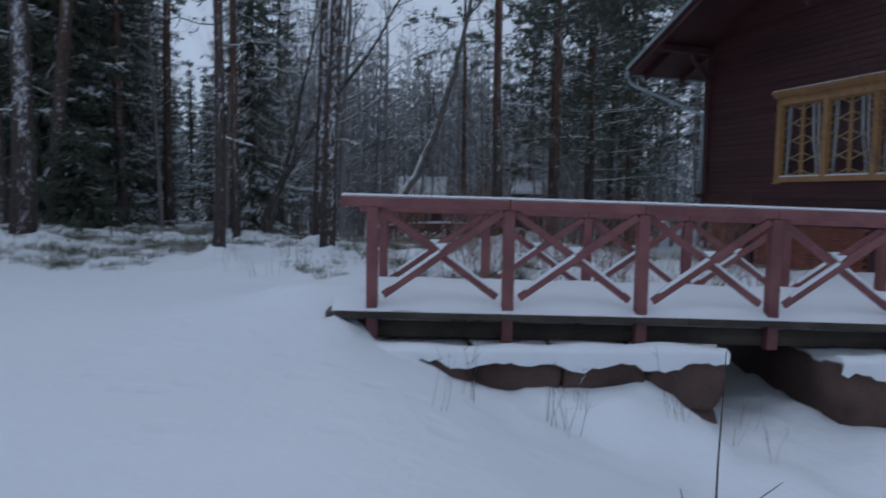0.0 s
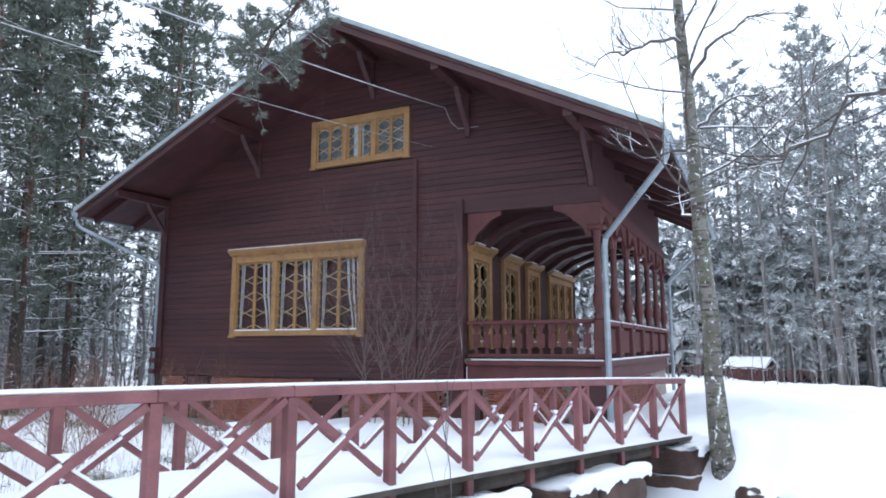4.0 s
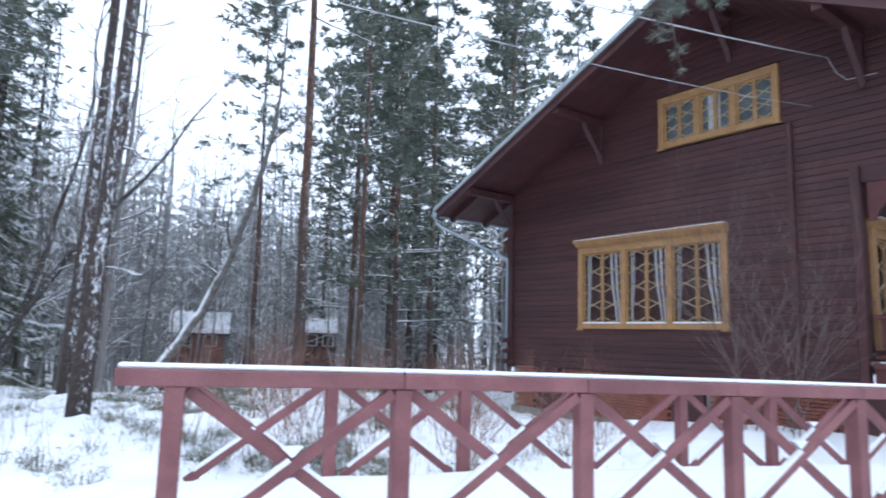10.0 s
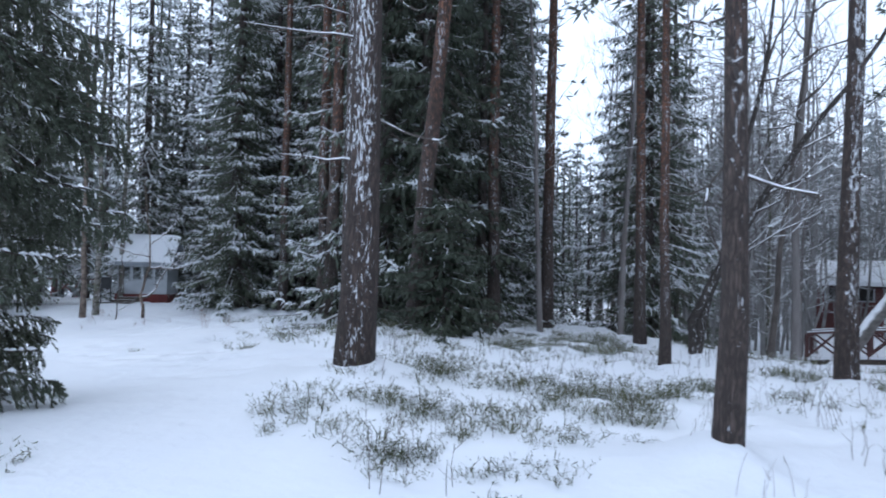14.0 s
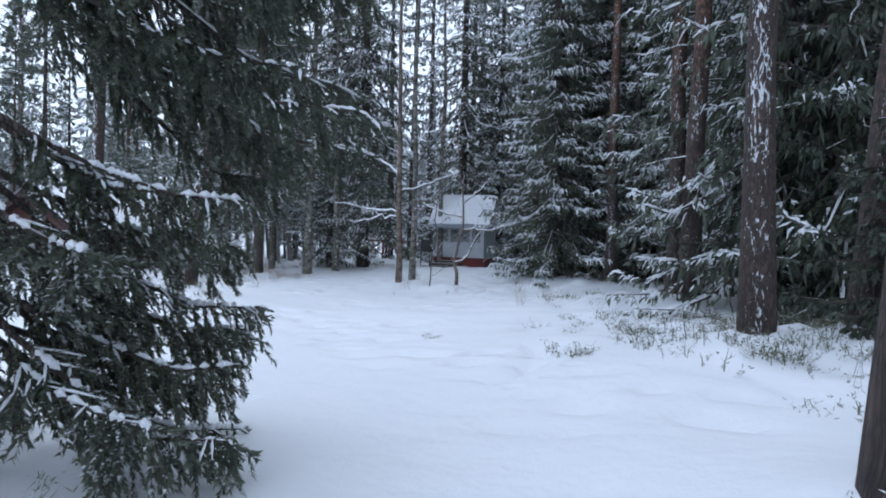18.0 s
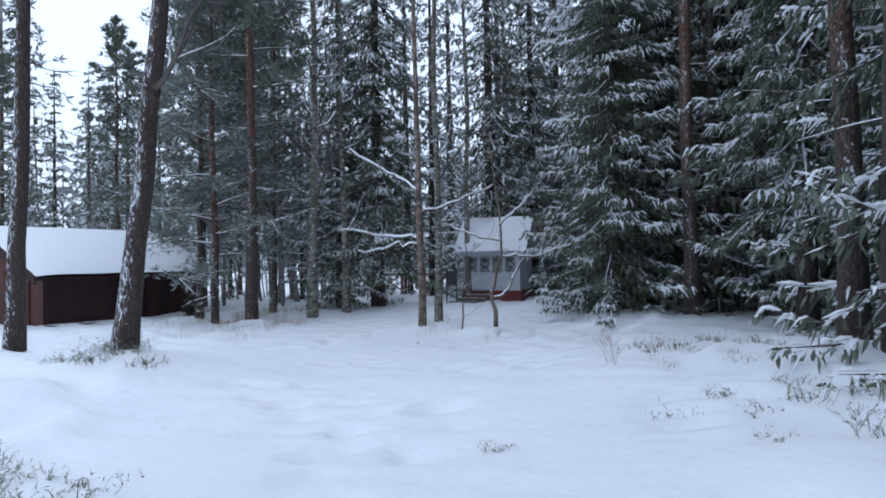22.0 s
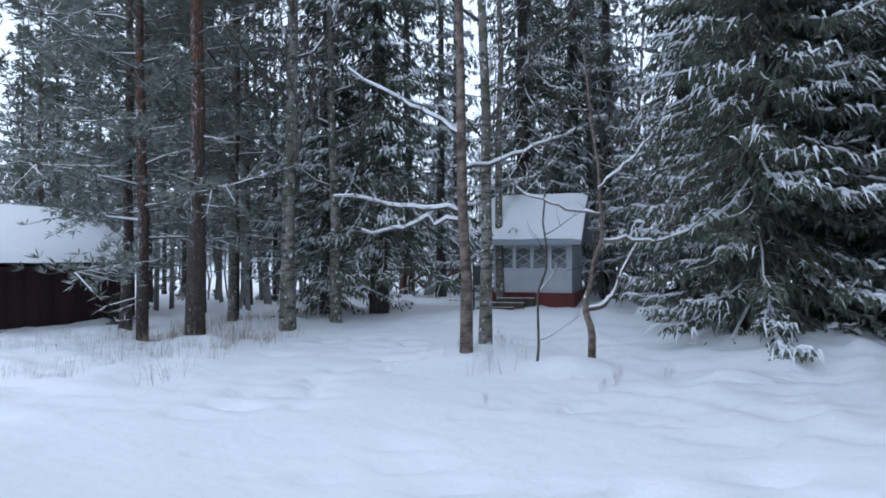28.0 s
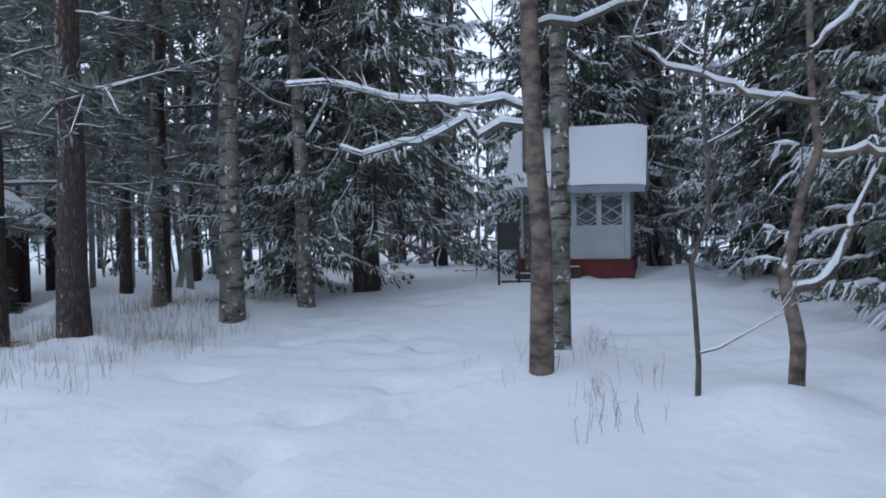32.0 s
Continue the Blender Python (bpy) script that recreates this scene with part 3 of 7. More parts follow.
def spruce(name, seed, h, r, reach, low, needles, step=0.42, per=6, gap=0.16, width=0.022, droop=0.35, label="", twig=0.42, snowy=0.4, sprigs=4, tips=0):
    """A spruce whose limbs droop, with hanging twigs, and snow lying along the outer boughs."""
    rng = random.Random(seed)
    tree = empty(name, label=label, category="spruce tree", group="forest trees")
    pts = trunk_path(rng, h, (0, 0), 0.1, 10)
    part("trunk", Mesh().tube(pts, flared(h, r, 10), 10), DARK_BARK, tree, smooth=True)
    wood, leaf, snow = Mesh(), Mesh(), Mesh()
    z = low
    while z < h - 0.3:
        f = (z - low) / (h - low)
        at0 = on_path(pts, (z + 0.5) / (h + 0.5))
        n = max(3, round(per * (1 - 0.4 * f)))
        a0 = rng.uniform(0, 6.283)
        for k in range(n):
            a = a0 + 6.283 * k / n + rng.uniform(-0.5, 0.5)
            L = (reach * (1 - f) ** 0.8 + 0.2) * rng.choice((0.55, 0.8, 0.95, 1.0, 1.15)) * rng.uniform(0.85, 1.1)
            d = Vector((math.cos(a), math.sin(a), 0))
            side = Vector((-d.y, d.x, 0))
            dr = droop * (1 - 0.7 * f) * rng.uniform(0.6, 1.4)
            p = [at0 + d * L * u + Vector((0, 0, -dr * L * (u * 1.25 - 0.6 * u ** 3) + rng.gauss(0, 0.03))) + side * rng.gauss(0, 0.05) * L * u for u in (0, 0.25, 0.5, 0.75, 1.0)]
            rb = 0.010 + 0.010 * L
            wood.tube(p, [rb, rb * 0.75, rb * 0.5, rb * 0.35, 0.004], 3, False)
            white = rng.random() < snowy
            m = max(3, int(L / gap))
            for i in range(m):
                u = (i + rng.random()) / m
                if u < 0.1:
                    continue
                q = on_path(p, u)
                for sgn in (-1, 1):
                    tl = twig * (0.45 + 0.9 * (1 - u)) * min(1.0, 0.4 + L * 0.35) * rng.uniform(0.5, 1.25)
                    o = (d * rng.uniform(0.2, 0.9) + side * sgn * rng.uniform(0.3, 1.0)).normalized()
                    e = q + o * tl + Vector((0, 0, -tl * rng.uniform(0.05, 0.6)))
                    spray(rng, leaf, q, o, tl, width * 1.1, rng.uniform(0.05, 0.5))
                    for _ in range(sprigs):
                        c = q.lerp(e, rng.uniform(0.15, 1.0))
                        v = (o + side * rng.gauss(0, 0.7) + d * rng.gauss(0, 0.5)).normalized()
                        spray(rng, leaf, c, v * 0.55, tl * rng.uniform(0.3, 0.75), width, rng.uniform(0.5, 1.4))
                    if white and u > 0.3 and rng.random() < 0.62:
                        c = q + Vector((0, 0, 0.018))
                        for _ in range(3):
                            v = (o + side * rng.gauss(0, 0.4)) * 0.9
                            spray(rng, snow, c.lerp(e, rng.uniform(0, 0.8)) + Vector((0, 0, 0.012)), v, tl * rng.uniform(0.18, 0.4), width * rng.uniform(0.8, 1.3), rng.uniform(0.1, 0.8))
                        if rng.random() < 0.6:
                            spray(rng, snow, c + o * tl * 0.4, (o + d) * 0.4, tl * 0.4, width, 0.8)
            if white and L > 0.8 and tips:
                for _ in range(tips):
                    c = on_path(p, rng.uniform(0.65, 1.0)) + side * rng.gauss(0, 0.17) + Vector((0, 0, 0.02))
                    ln = rng.uniform(0.12, 0.28)
                    e = c + (d * rng.uniform(0.3, 0.9) + side * rng.gauss(0, 0.35)) * ln + Vector((0, 0, -ln * rng.uniform(0.5, 1.0)))
                    snow.tube([c, c.lerp(e, 0.4) + Vector((0, 0, 0.035)), e], [0.008, rng.uniform(0.012, 0.023), 0.003], 3, False)
            if white:
                for _ in range(max(2, int(L * 3))):
                    u = rng.uniform(0.35, 0.97)
                    c, e = on_path(p, u), on_path(p, min(1.0, u + rng.uniform(0.05, 0.13)))
                    lift = Vector((0, 0, rb * 0.5 + 0.012))
                    snow.tube([c + lift, c.lerp(e, 0.5) + lift * 1.4, e + lift], [0.008, rng.uniform(0.016, 0.03), 0.007], 4, False)
        z += step * rng.uniform(0.7, 1.25) * (1 - 0.35 * f)
    tagged(part("branchwork", wood, TWIG, tree), kind="stuff")
    tagged(part("crown", leaf, needles, tree), kind="stuff")
    if snow.f:
        tagged(part("snow_load", snow, SNOW, tree), kind="stuff")
    return tree


def drooping_spruce(name, seed, h, r, reach, low, high, label):
    """A spruce seen close by: every twig is a brush of short needles, hanging in curtains from the boughs."""
    rng = random.Random(seed)
    tree = empty(name, label=label, category="spruce tree", group="forest trees")
    pts = trunk_path(rng, h, (0, 0), 0.1, 10)
    part("trunk", Mesh().tube(pts, flared(h, r, 10), 12), DARK_BARK, tree, smooth=True)
    wood, leaf, snow = Mesh(), Mesh(), Mesh()

    def brush(q, e, dense, white):
        axis = e - q
        L = axis.length
        axis = axis / L
        wood.tube([q, e], [0.0032, 0.0015], 3, False)
        n1 = axis.cross(Vector((0.3, 0.2, 1))).normalized()
        n2 = axis.cross(n1)
        for i in range(int(L * dense)):
            u = (i + rng.random()) / (L * dense)
            b = rng.uniform(0, 6.283)
            c = q + axis * L * u
            o = (n1 * math.cos(b) + n2 * math.sin(b)) * 0.75 + axis * 0.9
            tip = c + o * rng.uniform(0.022, 0.042)
            w = axis.cross(o).normalized() * 0.009
            leaf.tri(tuple(c - w), tuple(c + w), tuple(tip))
        if white:
            up = Vector((0, 0, 0.010))
            k = rng.uniform(0.3, 0.8)
            snow.tube([q + up, q.lerp(e, k * 0.5) + up * 1.3, q.lerp(e, k) + up], [0.003, rng.uniform(0.006, 0.011), 0.002], 5, False)

    z = low
    while z < high:
        f = (z - low) / (h - low)
        at0 = on_path(pts, (z + 0.5) / (h + 0.5))
        n = 3
        a0 = rng.uniform(0, 6.283)
        if 2.1 < z < 2.95 and rng.random() < 0.7:
            z += 0.2
            continue
        tier = 0.78 if z < 0.9 else 0.95 if z < 1.5 else 0.8 if z < 2.2 else 1.0 if z < 3.2 else 1.25
        for k in range(n - (1 if z > 2.4 else 0) + (2 if z < 1.8 else 1 if z < 3.0 else 2)):
            a = a0 + 6.283 * k / n + rng.uniform(-0.4, 0.4)
            if k >= n - (1 if z > 2.4 else 0):
                a = 1.05 + rng.gauss(0, 0.24)
            L = rng.uniform(1.35, 1.55) * (1.0 if z < 2.2 else 1.1 if z < 3.0 else 1.3) if k >= n - (1 if z > 2.4 else 0) else reach * tier * (1 - 0.25 * f) * rng.choice((0.65, 0.85, 0.95, 1.0)) * rng.uniform(0.9, 1.06)
            d = Vector((math.cos(a), math.sin(a), 0))
            side = Vector((-d.y, d.x, 0))
            dr = rng.uniform(0.85, 1.2) if z > 2.9 and k >= n - 1 else rng.uniform(0.4, 0.8)
            p = [at0 + d * L * u + Vector((0, 0, -dr * L * (u * 1.25 - 0.5 * u ** 3))) + side * rng.gauss(0, 0.05) * L * u for u in (0, 0.25, 0.5, 0.75, 1.0)]
            wood.tube(p, [0.024, 0.018, 0.013, 0.008, 0.003], 5, False)
            laden = rng.random() < (0.95 if z < 2.0 else 0.6)
            load = 2.3 if z < 2.0 else 1.0
            for i in range(int(L / 0.030)):
                u = 0.22 + 0.78 * rng.random()
                q = on_path(p, u)
                sgn = rng.choice((-1, 1))
                hang = rng.random() < 0.55
                tl = rng.uniform(0.20, 0.50) * (1.1 - 0.4 * u)
                o = (d * rng.uniform(0.1, 0.6) + side * sgn * rng.uniform(0.1, 0.9)).normalized()
                e = q + o * tl * (0.3 if hang else 0.75) + Vector((0, 0, -tl * (rng.uniform(0.8, 1.1) if hang else rng.uniform(0.15, 0.5))))
                white = laden and not hang and rng.random() < 0.5
                brush(q, e, 120, white)
                for _ in range(2):
                    c = q.lerp(e, rng.uniform(0.2, 0.8))
                    v = (o * 0.7 + side * rng.gauss(0, 0.8) + Vector((0, 0, -1.0))).normalized()
                    brush(c, c + v * tl * rng.uniform(0.3, 0.6), 120, white and rng.random() < 0.5)
            if laden:
                for _ in range(int(L * 6 * load)):
                    u = rng.uniform(0.3, 0.95)
                    c, e = on_path(p, u), on_path(p, min(1.0, u + rng.uniform(0.02, 0.06)))
                    up = Vector((0, 0, 0.014))
                    snow.tube([c + up, c.lerp(e, 0.5) + up * 1.3, e + up], [0.003, load * rng.uniform(0.006, 0.012), 0.003], 5, False)
        z += 0.26 * rng.uniform(0.8, 1.2)
    tagged(part("branchwork", wood, DARK_BARK, tree), kind="stuff")
    tagged(part("crown", leaf, SPRUCE_LEAF, tree), kind="stuff")
    tagged(part("snow_load", snow, SNOW, tree), kind="stuff")
    return tree


def grow(rng, mesh, at, d, L, r, level, sides, spread=0.75, kids=5, rise=0.12):
    """A bare limb that forks into thinner ones."""
    pts, p, dd = [Vector(at)], Vector(at), Vector(d).normalized()
    k = 5 if level > 0 else 3
    for i in range(k):
        dd = (dd + Vector((rng.gauss(0, 0.16), rng.gauss(0, 0.16), rng.gauss(rise * 0.5, 0.12)))).normalized()
        p = p + dd * L / k
        pts.append(p.copy())
    mesh.tube(pts, [r * (1 - 0.8 * i / k) for i in range(k + 1)], sides, False)
    if level == 0:
        return
    for i in range(kids):
        u = rng.uniform(0.25, 1.0)
        q = on_path(pts, u)
        e = (dd + Vector((rng.gauss(0, spread), rng.gauss(0, spread), rng.gauss(rise, spread * 0.6)))).normalized()
        grow(rng, mesh, q, e, L * rng.uniform(0.4, 0.7), max(0.004, r * 0.45 * (1.2 - 0.5 * u)), level - 1, max(3, sides - 1), spread, kids, rise)


def leafless(name, seed, h, r, bark, first=0.35, limbs=12, reach=0.3, lean=(0, 0), wob=0.4, level=2, kids=5, label="", category="birch tree", rise=0.25, group="bare trees", stout=0.4):
    rng = random.Random(seed)
    tree = empty(name, label=label, category=category, group=group)
    pts = trunk_path(rng, h, lean, wob, 14)
    radii = flared(h, r, 14)
    part("trunk", Mesh().tube(pts, radii, 12), bark, tree, smooth=True)
    wood = Mesh()
    for i in range(limbs):
        s = first + (1 - first) * (i + rng.random()) / limbs
        a = i * 2.4 + rng.uniform(-0.6, 0.6)
        d = Vector((math.cos(a), math.sin(a), rng.uniform(0.0, 0.9)))
        L = h * reach * (1.05 - 0.7 * (s - first) / (1 - first)) * rng.uniform(0.6, 1.2)
        grow(rng, wood, on_path(pts, s), d, L, max(0.012, radii[min(14, int(s * 14))] * stout), level, 4, 0.7, kids, rise)
    tagged(part("branchwork", wood, BRANCH, tree), kind="stuff")
    return tree

# ---- the log villa ----
HOUSE = pose(15.98, 2.87, 0, 0, 0, 0)
WIDE, INNER, LONG = 14.75, 3.63, 12.0          # along the gable, to the inner porch wall, depth
RIDGE_Y, RIDGE_Z, EAVE_Y, EAVE_Z = 6.47, 11.05, 16.35, 6.58
SLOPE_L, SLOPE_R, FRONT = 0.4524, 0.517, -2.15
villa = empty("log_villa", HOUSE, label="two-storey dark oxblood log villa with a gable and an open porch", category="house")


def roof_z(y):
    return RIDGE_Z - (SLOPE_L * (y - RIDGE_Y) if y > RIDGE_Y else SLOPE_R * (RIDGE_Y - y))


def roof_span(z):
    return RIDGE_Y - (RIDGE_Z - z) / SLOPE_R, RIDGE_Y + (RIDGE_Z - z) / SLOPE_L


def log_board(y0, y1, z0, z1, x=0.0, thick=0.16, y0t=None, y1t=None):
    """One course of the wall: a board with a rounded face and sloped ends where the roof cuts it."""
    m = Mesh()
    y0t, y1t = y0 if y0t is None else y0t, y1 if y1t is None else y1t
    h = z1 - z0
    prof = ((-0.006, 0.006), (-0.012, 0.10), (-0.016, 0.30), (-0.016, 0.70), (-0.012, 0.90), (-0.006, 0.994), (thick, 0.988), (thick, 0.012))
    n = len(prof)
    for ya, yb in ((y0, y0t), (y1, y1t)):
        m.v += [(x + px, ya + (yb - ya) * s, z0 + h * s) for px, s in prof]
    m.f += [(i, (i + 1) % n, n + (i + 1) % n, n + i) for i in range(n)] + [tuple(range(n - 1, -1, -1)), tuple(range(n, 2 * n))]
    return m


COURSE = 0.178
wall_front = part("gable_wall", Mesh().box((0.16, INNER, 1.2), (0.30, WIDE, 6.2)).box((0.16, 0.1, 5.95), (0.30, INNER, 6.2)), LOG_PAINT, villa, "dark oxblood horizontal logs")
z = 1.22
holes = ((6.66, 11.64, 2.44, 4.98), (5.2, 8.66, 7.50, 9.02))
while z < RIDGE_Z - 0.35:
    z1 = z + COURSE
    lo, hi = (INNER + 0.0, WIDE) if z < 5.92 else (0.02, WIDE)
    a, b = roof_span(z1 + 0.1)
    a0, b0 = roof_span(z + 0.1)
    spans = [(max(lo, a0), min(hi, b0), max(lo, a), min(hi, b))]
    for h0, h1, g0, g1 in holes:
        if z1 > g0 + 0.05 and z < g1 - 0.05:
            spans = [(spans[0][0], h0, spans[0][2], h0), (h1, spans[0][1], h1, spans[0][3])]
    for s0, s1, t0, t1 in spans:
        if t1 - t0 > 0.15:
            part("log", log_board(s0, s1, z + 0.004, z1 - 0.004, y0t=t0, y1t=t1), LOG_PAINT, wall_front)
    z = z1

# gable backing, side and rear walls, floor of the attic
back = Mesh().box((LONG - 0.2, INNER, 1.2), (LONG, WIDE, 6.2)).box((0.3, WIDE - 0.2, 1.2), (LONG - 0.2, WIDE, 7.0)).box((0.3, 0.1, 6.0), (LONG, INNER, 6.12))
back.box((0.3, 0.05, 5.95), (LONG, 0.16, 7.5)).box((LONG - 0.2, 0.16, 5.95), (LONG, INNER, 8.0)).box((LONG - 0.2, 2.0, 6.2), (LONG, 12.0, 8.2))
pieces("rear_wall", back, LOG_PAINT, villa)
gable_back = Mesh()
for y0, y1, z0, z1 in ((0.02, 5.2, 6.2, 7.6), (8.66, WIDE, 6.2, 7.2), (5.2, 8.66, 6.2, 7.5), (5.2, 8.66, 9.02, 9.9), (2.9, 5.2, 7.6, 9.0), (8.66, 10.6, 7.2, 9.0)):
    gable_back.box((0.17, y0, z0), (0.3, y1, z1))
part("gable_backing", gable_back, LOG_PAINT, villa)
for y, wide in ((WIDE - 0.02, 0.26), (INNER + 0.02, 0.18), (5.02, 0.12)):
    part("corner_board", Mesh().box((-0.10, y - wide / 2, 1.15), (0.14, y + wide / 2, 6.1 if y != 5.02 else 7.4), bevel=0.012), LOG_PAINT, villa)
# notched log ends at the far corner
for i in range(17):
    part("log_end", Mesh().box((-0.32, WIDE - 0.14, 1.26 + i * COURSE), (-0.10, WIDE + 0.1, 1.26 + i * COURSE + 0.15), bevel=0.03), LOG_PAINT, villa) if i % 2 == 0 and i < 5 else None

# roof: two boarded slopes, purlins, barge boards, a metal verge, and snow
for sgn, y_end, slope in ((1, EAVE_Y, SLOPE_L), (-1, -1.95, SLOPE_R)):
    zr = lambda y: RIDGE_Z - slope * abs(y - RIDGE_Y)
    n = 22
    for i in range(n):
        ya, yb = RIDGE_Y + (y_end - RIDGE_Y) * i / n, RIDGE_Y + (y_end - RIDGE_Y) * (i + 1) / n
        g = 0.006 * sgn
        part("roof_board", Mesh().prism([(0, ya, zr(ya) - 0.22), (0, yb - g, zr(yb) - 0.22), (0, yb - g, zr(yb) - 0.16), (0, ya, zr(ya) - 0.16)], (FRONT + 0.05, 0, 0), (LONG + 0.5, 0, 0)), LOG_PAINT, villa)
    part("roof_deck", Mesh().prism([(0, RIDGE_Y, RIDGE_Z - 0.155), (0, y_end, zr(y_end) - 0.155), (0, y_end, zr(y_end) - 0.05), (0, RIDGE_Y, RIDGE_Z - 0.05)], (FRONT + 0.02, 0, 0), (LONG + 0.52, 0, 0)), ROOF_EDGE, villa)
    part("barge_board", Mesh().prism([(0, RIDGE_Y, RIDGE_Z - 0.36), (0, y_end, zr(y_end) - 0.36), (0, y_end, zr(y_end) - 0.06), (0, RIDGE_Y, RIDGE_Z - 0.06)], (FRONT - 0.05, 0, 0), (FRONT + 0.015, 0, 0)), LOG_PAINT, villa)
    part("barge_moulding", Mesh().prism([(0, RIDGE_Y, RIDGE_Z - 0.17), (0, y_end, zr(y_end) - 0.17), (0, y_end, zr(y_end) - 0.07), (0, RIDGE_Y, RIDGE_Z - 0.07)], (FRONT - 0.09, 0, 0), (FRONT - 0.053, 0, 0)), LOG_PAINT, villa)
    part("verge_flashing", Mesh().prism([(0, RIDGE_Y, RIDGE_Z - 0.085), (0, y_end + 0.06 * sgn, zr(y_end) - 0.115), (0, y_end + 0.06 * sgn, zr(y_end) + 0.015), (0, RIDGE_Y, RIDGE_Z + 0.045)], (FRONT - 0.13, 0, 0), (FRONT + 0.10, 0, 0)), ROOF_EDGE, villa, "pale sheet-metal roof edge")
    part("roof_snow", Mesh().prism([(0, RIDGE_Y, RIDGE_Z - 0.04), (0, y_end, zr(y_end) - 0.045), (0, y_end, zr(y_end) + 0.05), (0, RIDGE_Y, RIDGE_Z + 0.07)], (FRONT + 0.04, 0, 0), (LONG + 0.5, 0, 0)), SNOW, villa, "thin snow on the roof")
    # eaves board and gutter
    ye = y_end + 0.03 * sgn
    part("gutter", Mesh().tube([(FRONT - 0.1, ye + 0.06 * sgn, zr(y_end) - 0.20), (LONG + 0.45, ye + 0.06 * sgn, zr(y_end) - 0.24)], [0.085, 0.085], 8), GALV, villa)
    for k in range(9):
        xk = FRONT + 0.6 + k * 1.55
        yw = WIDE if sgn > 0 else 0.1
        part("rafter_tail", Mesh().beam((xk, yw, zr(yw) - 0.36), (xk, y_end - 0.1 * sgn, zr(y_end - 0.1 * sgn) - 0.36), 0.14, 0.2), LOG_PAINT, villa)

# purlins that carry the overhang, each on a curved bracket
for y in (14.65, 10.7, RIDGE_Y, 3.4, 0.08):
    zt = roof_z(y) - 0.36
    part("purlin", Mesh().box((FRONT + 0.02, y - 0.11, zt - 0.13), (0.1, y + 0.11, zt + 0.1), bevel=0.01), LOG_PAINT, villa)
    br = Mesh()
    pts = [Vector((-0.05, y, zt - 1.25))]
    for i in range(7):
        a = i / 6
        pts.append(Vector((-0.1 - 0.8 * math.sin(a * 1.35) ** 1.5, y, zt - 1.15 + 1.05 * a)))
    br.tube(pts, [0.085] * len(pts), 4)
    part("bracket", br, LOG_PAINT, villa)
    part("bracket_post", Mesh().box((-0.10, y - 0.07, zt - 1.3), (-0.03, y + 0.075, zt - 0.1), bevel=0.015), LOG_PAINT, villa)


def lattice(mesh, y0, y1, z0, z1, rows, x, w=0.022, flip=False):
    """Glazing bars that cut a sash into stacked hexagons."""
    h = (z1 - z0) / rows
    ym = (y0 + y1) / 2
    for i in range(rows + 1):
        zc = z0 + i * h
        k = 0.26 * h
        for ya, yb in ((y0, ym), (y1, ym)):
            if i < rows:
                mesh.beam((x, ya, zc + k), (x, yb, zc), w, w, (1, 0, 0))
            if i > 0:
                mesh.beam((x, ya, zc - k), (x, yb, zc), w, w, (1, 0, 0))
    return mesh


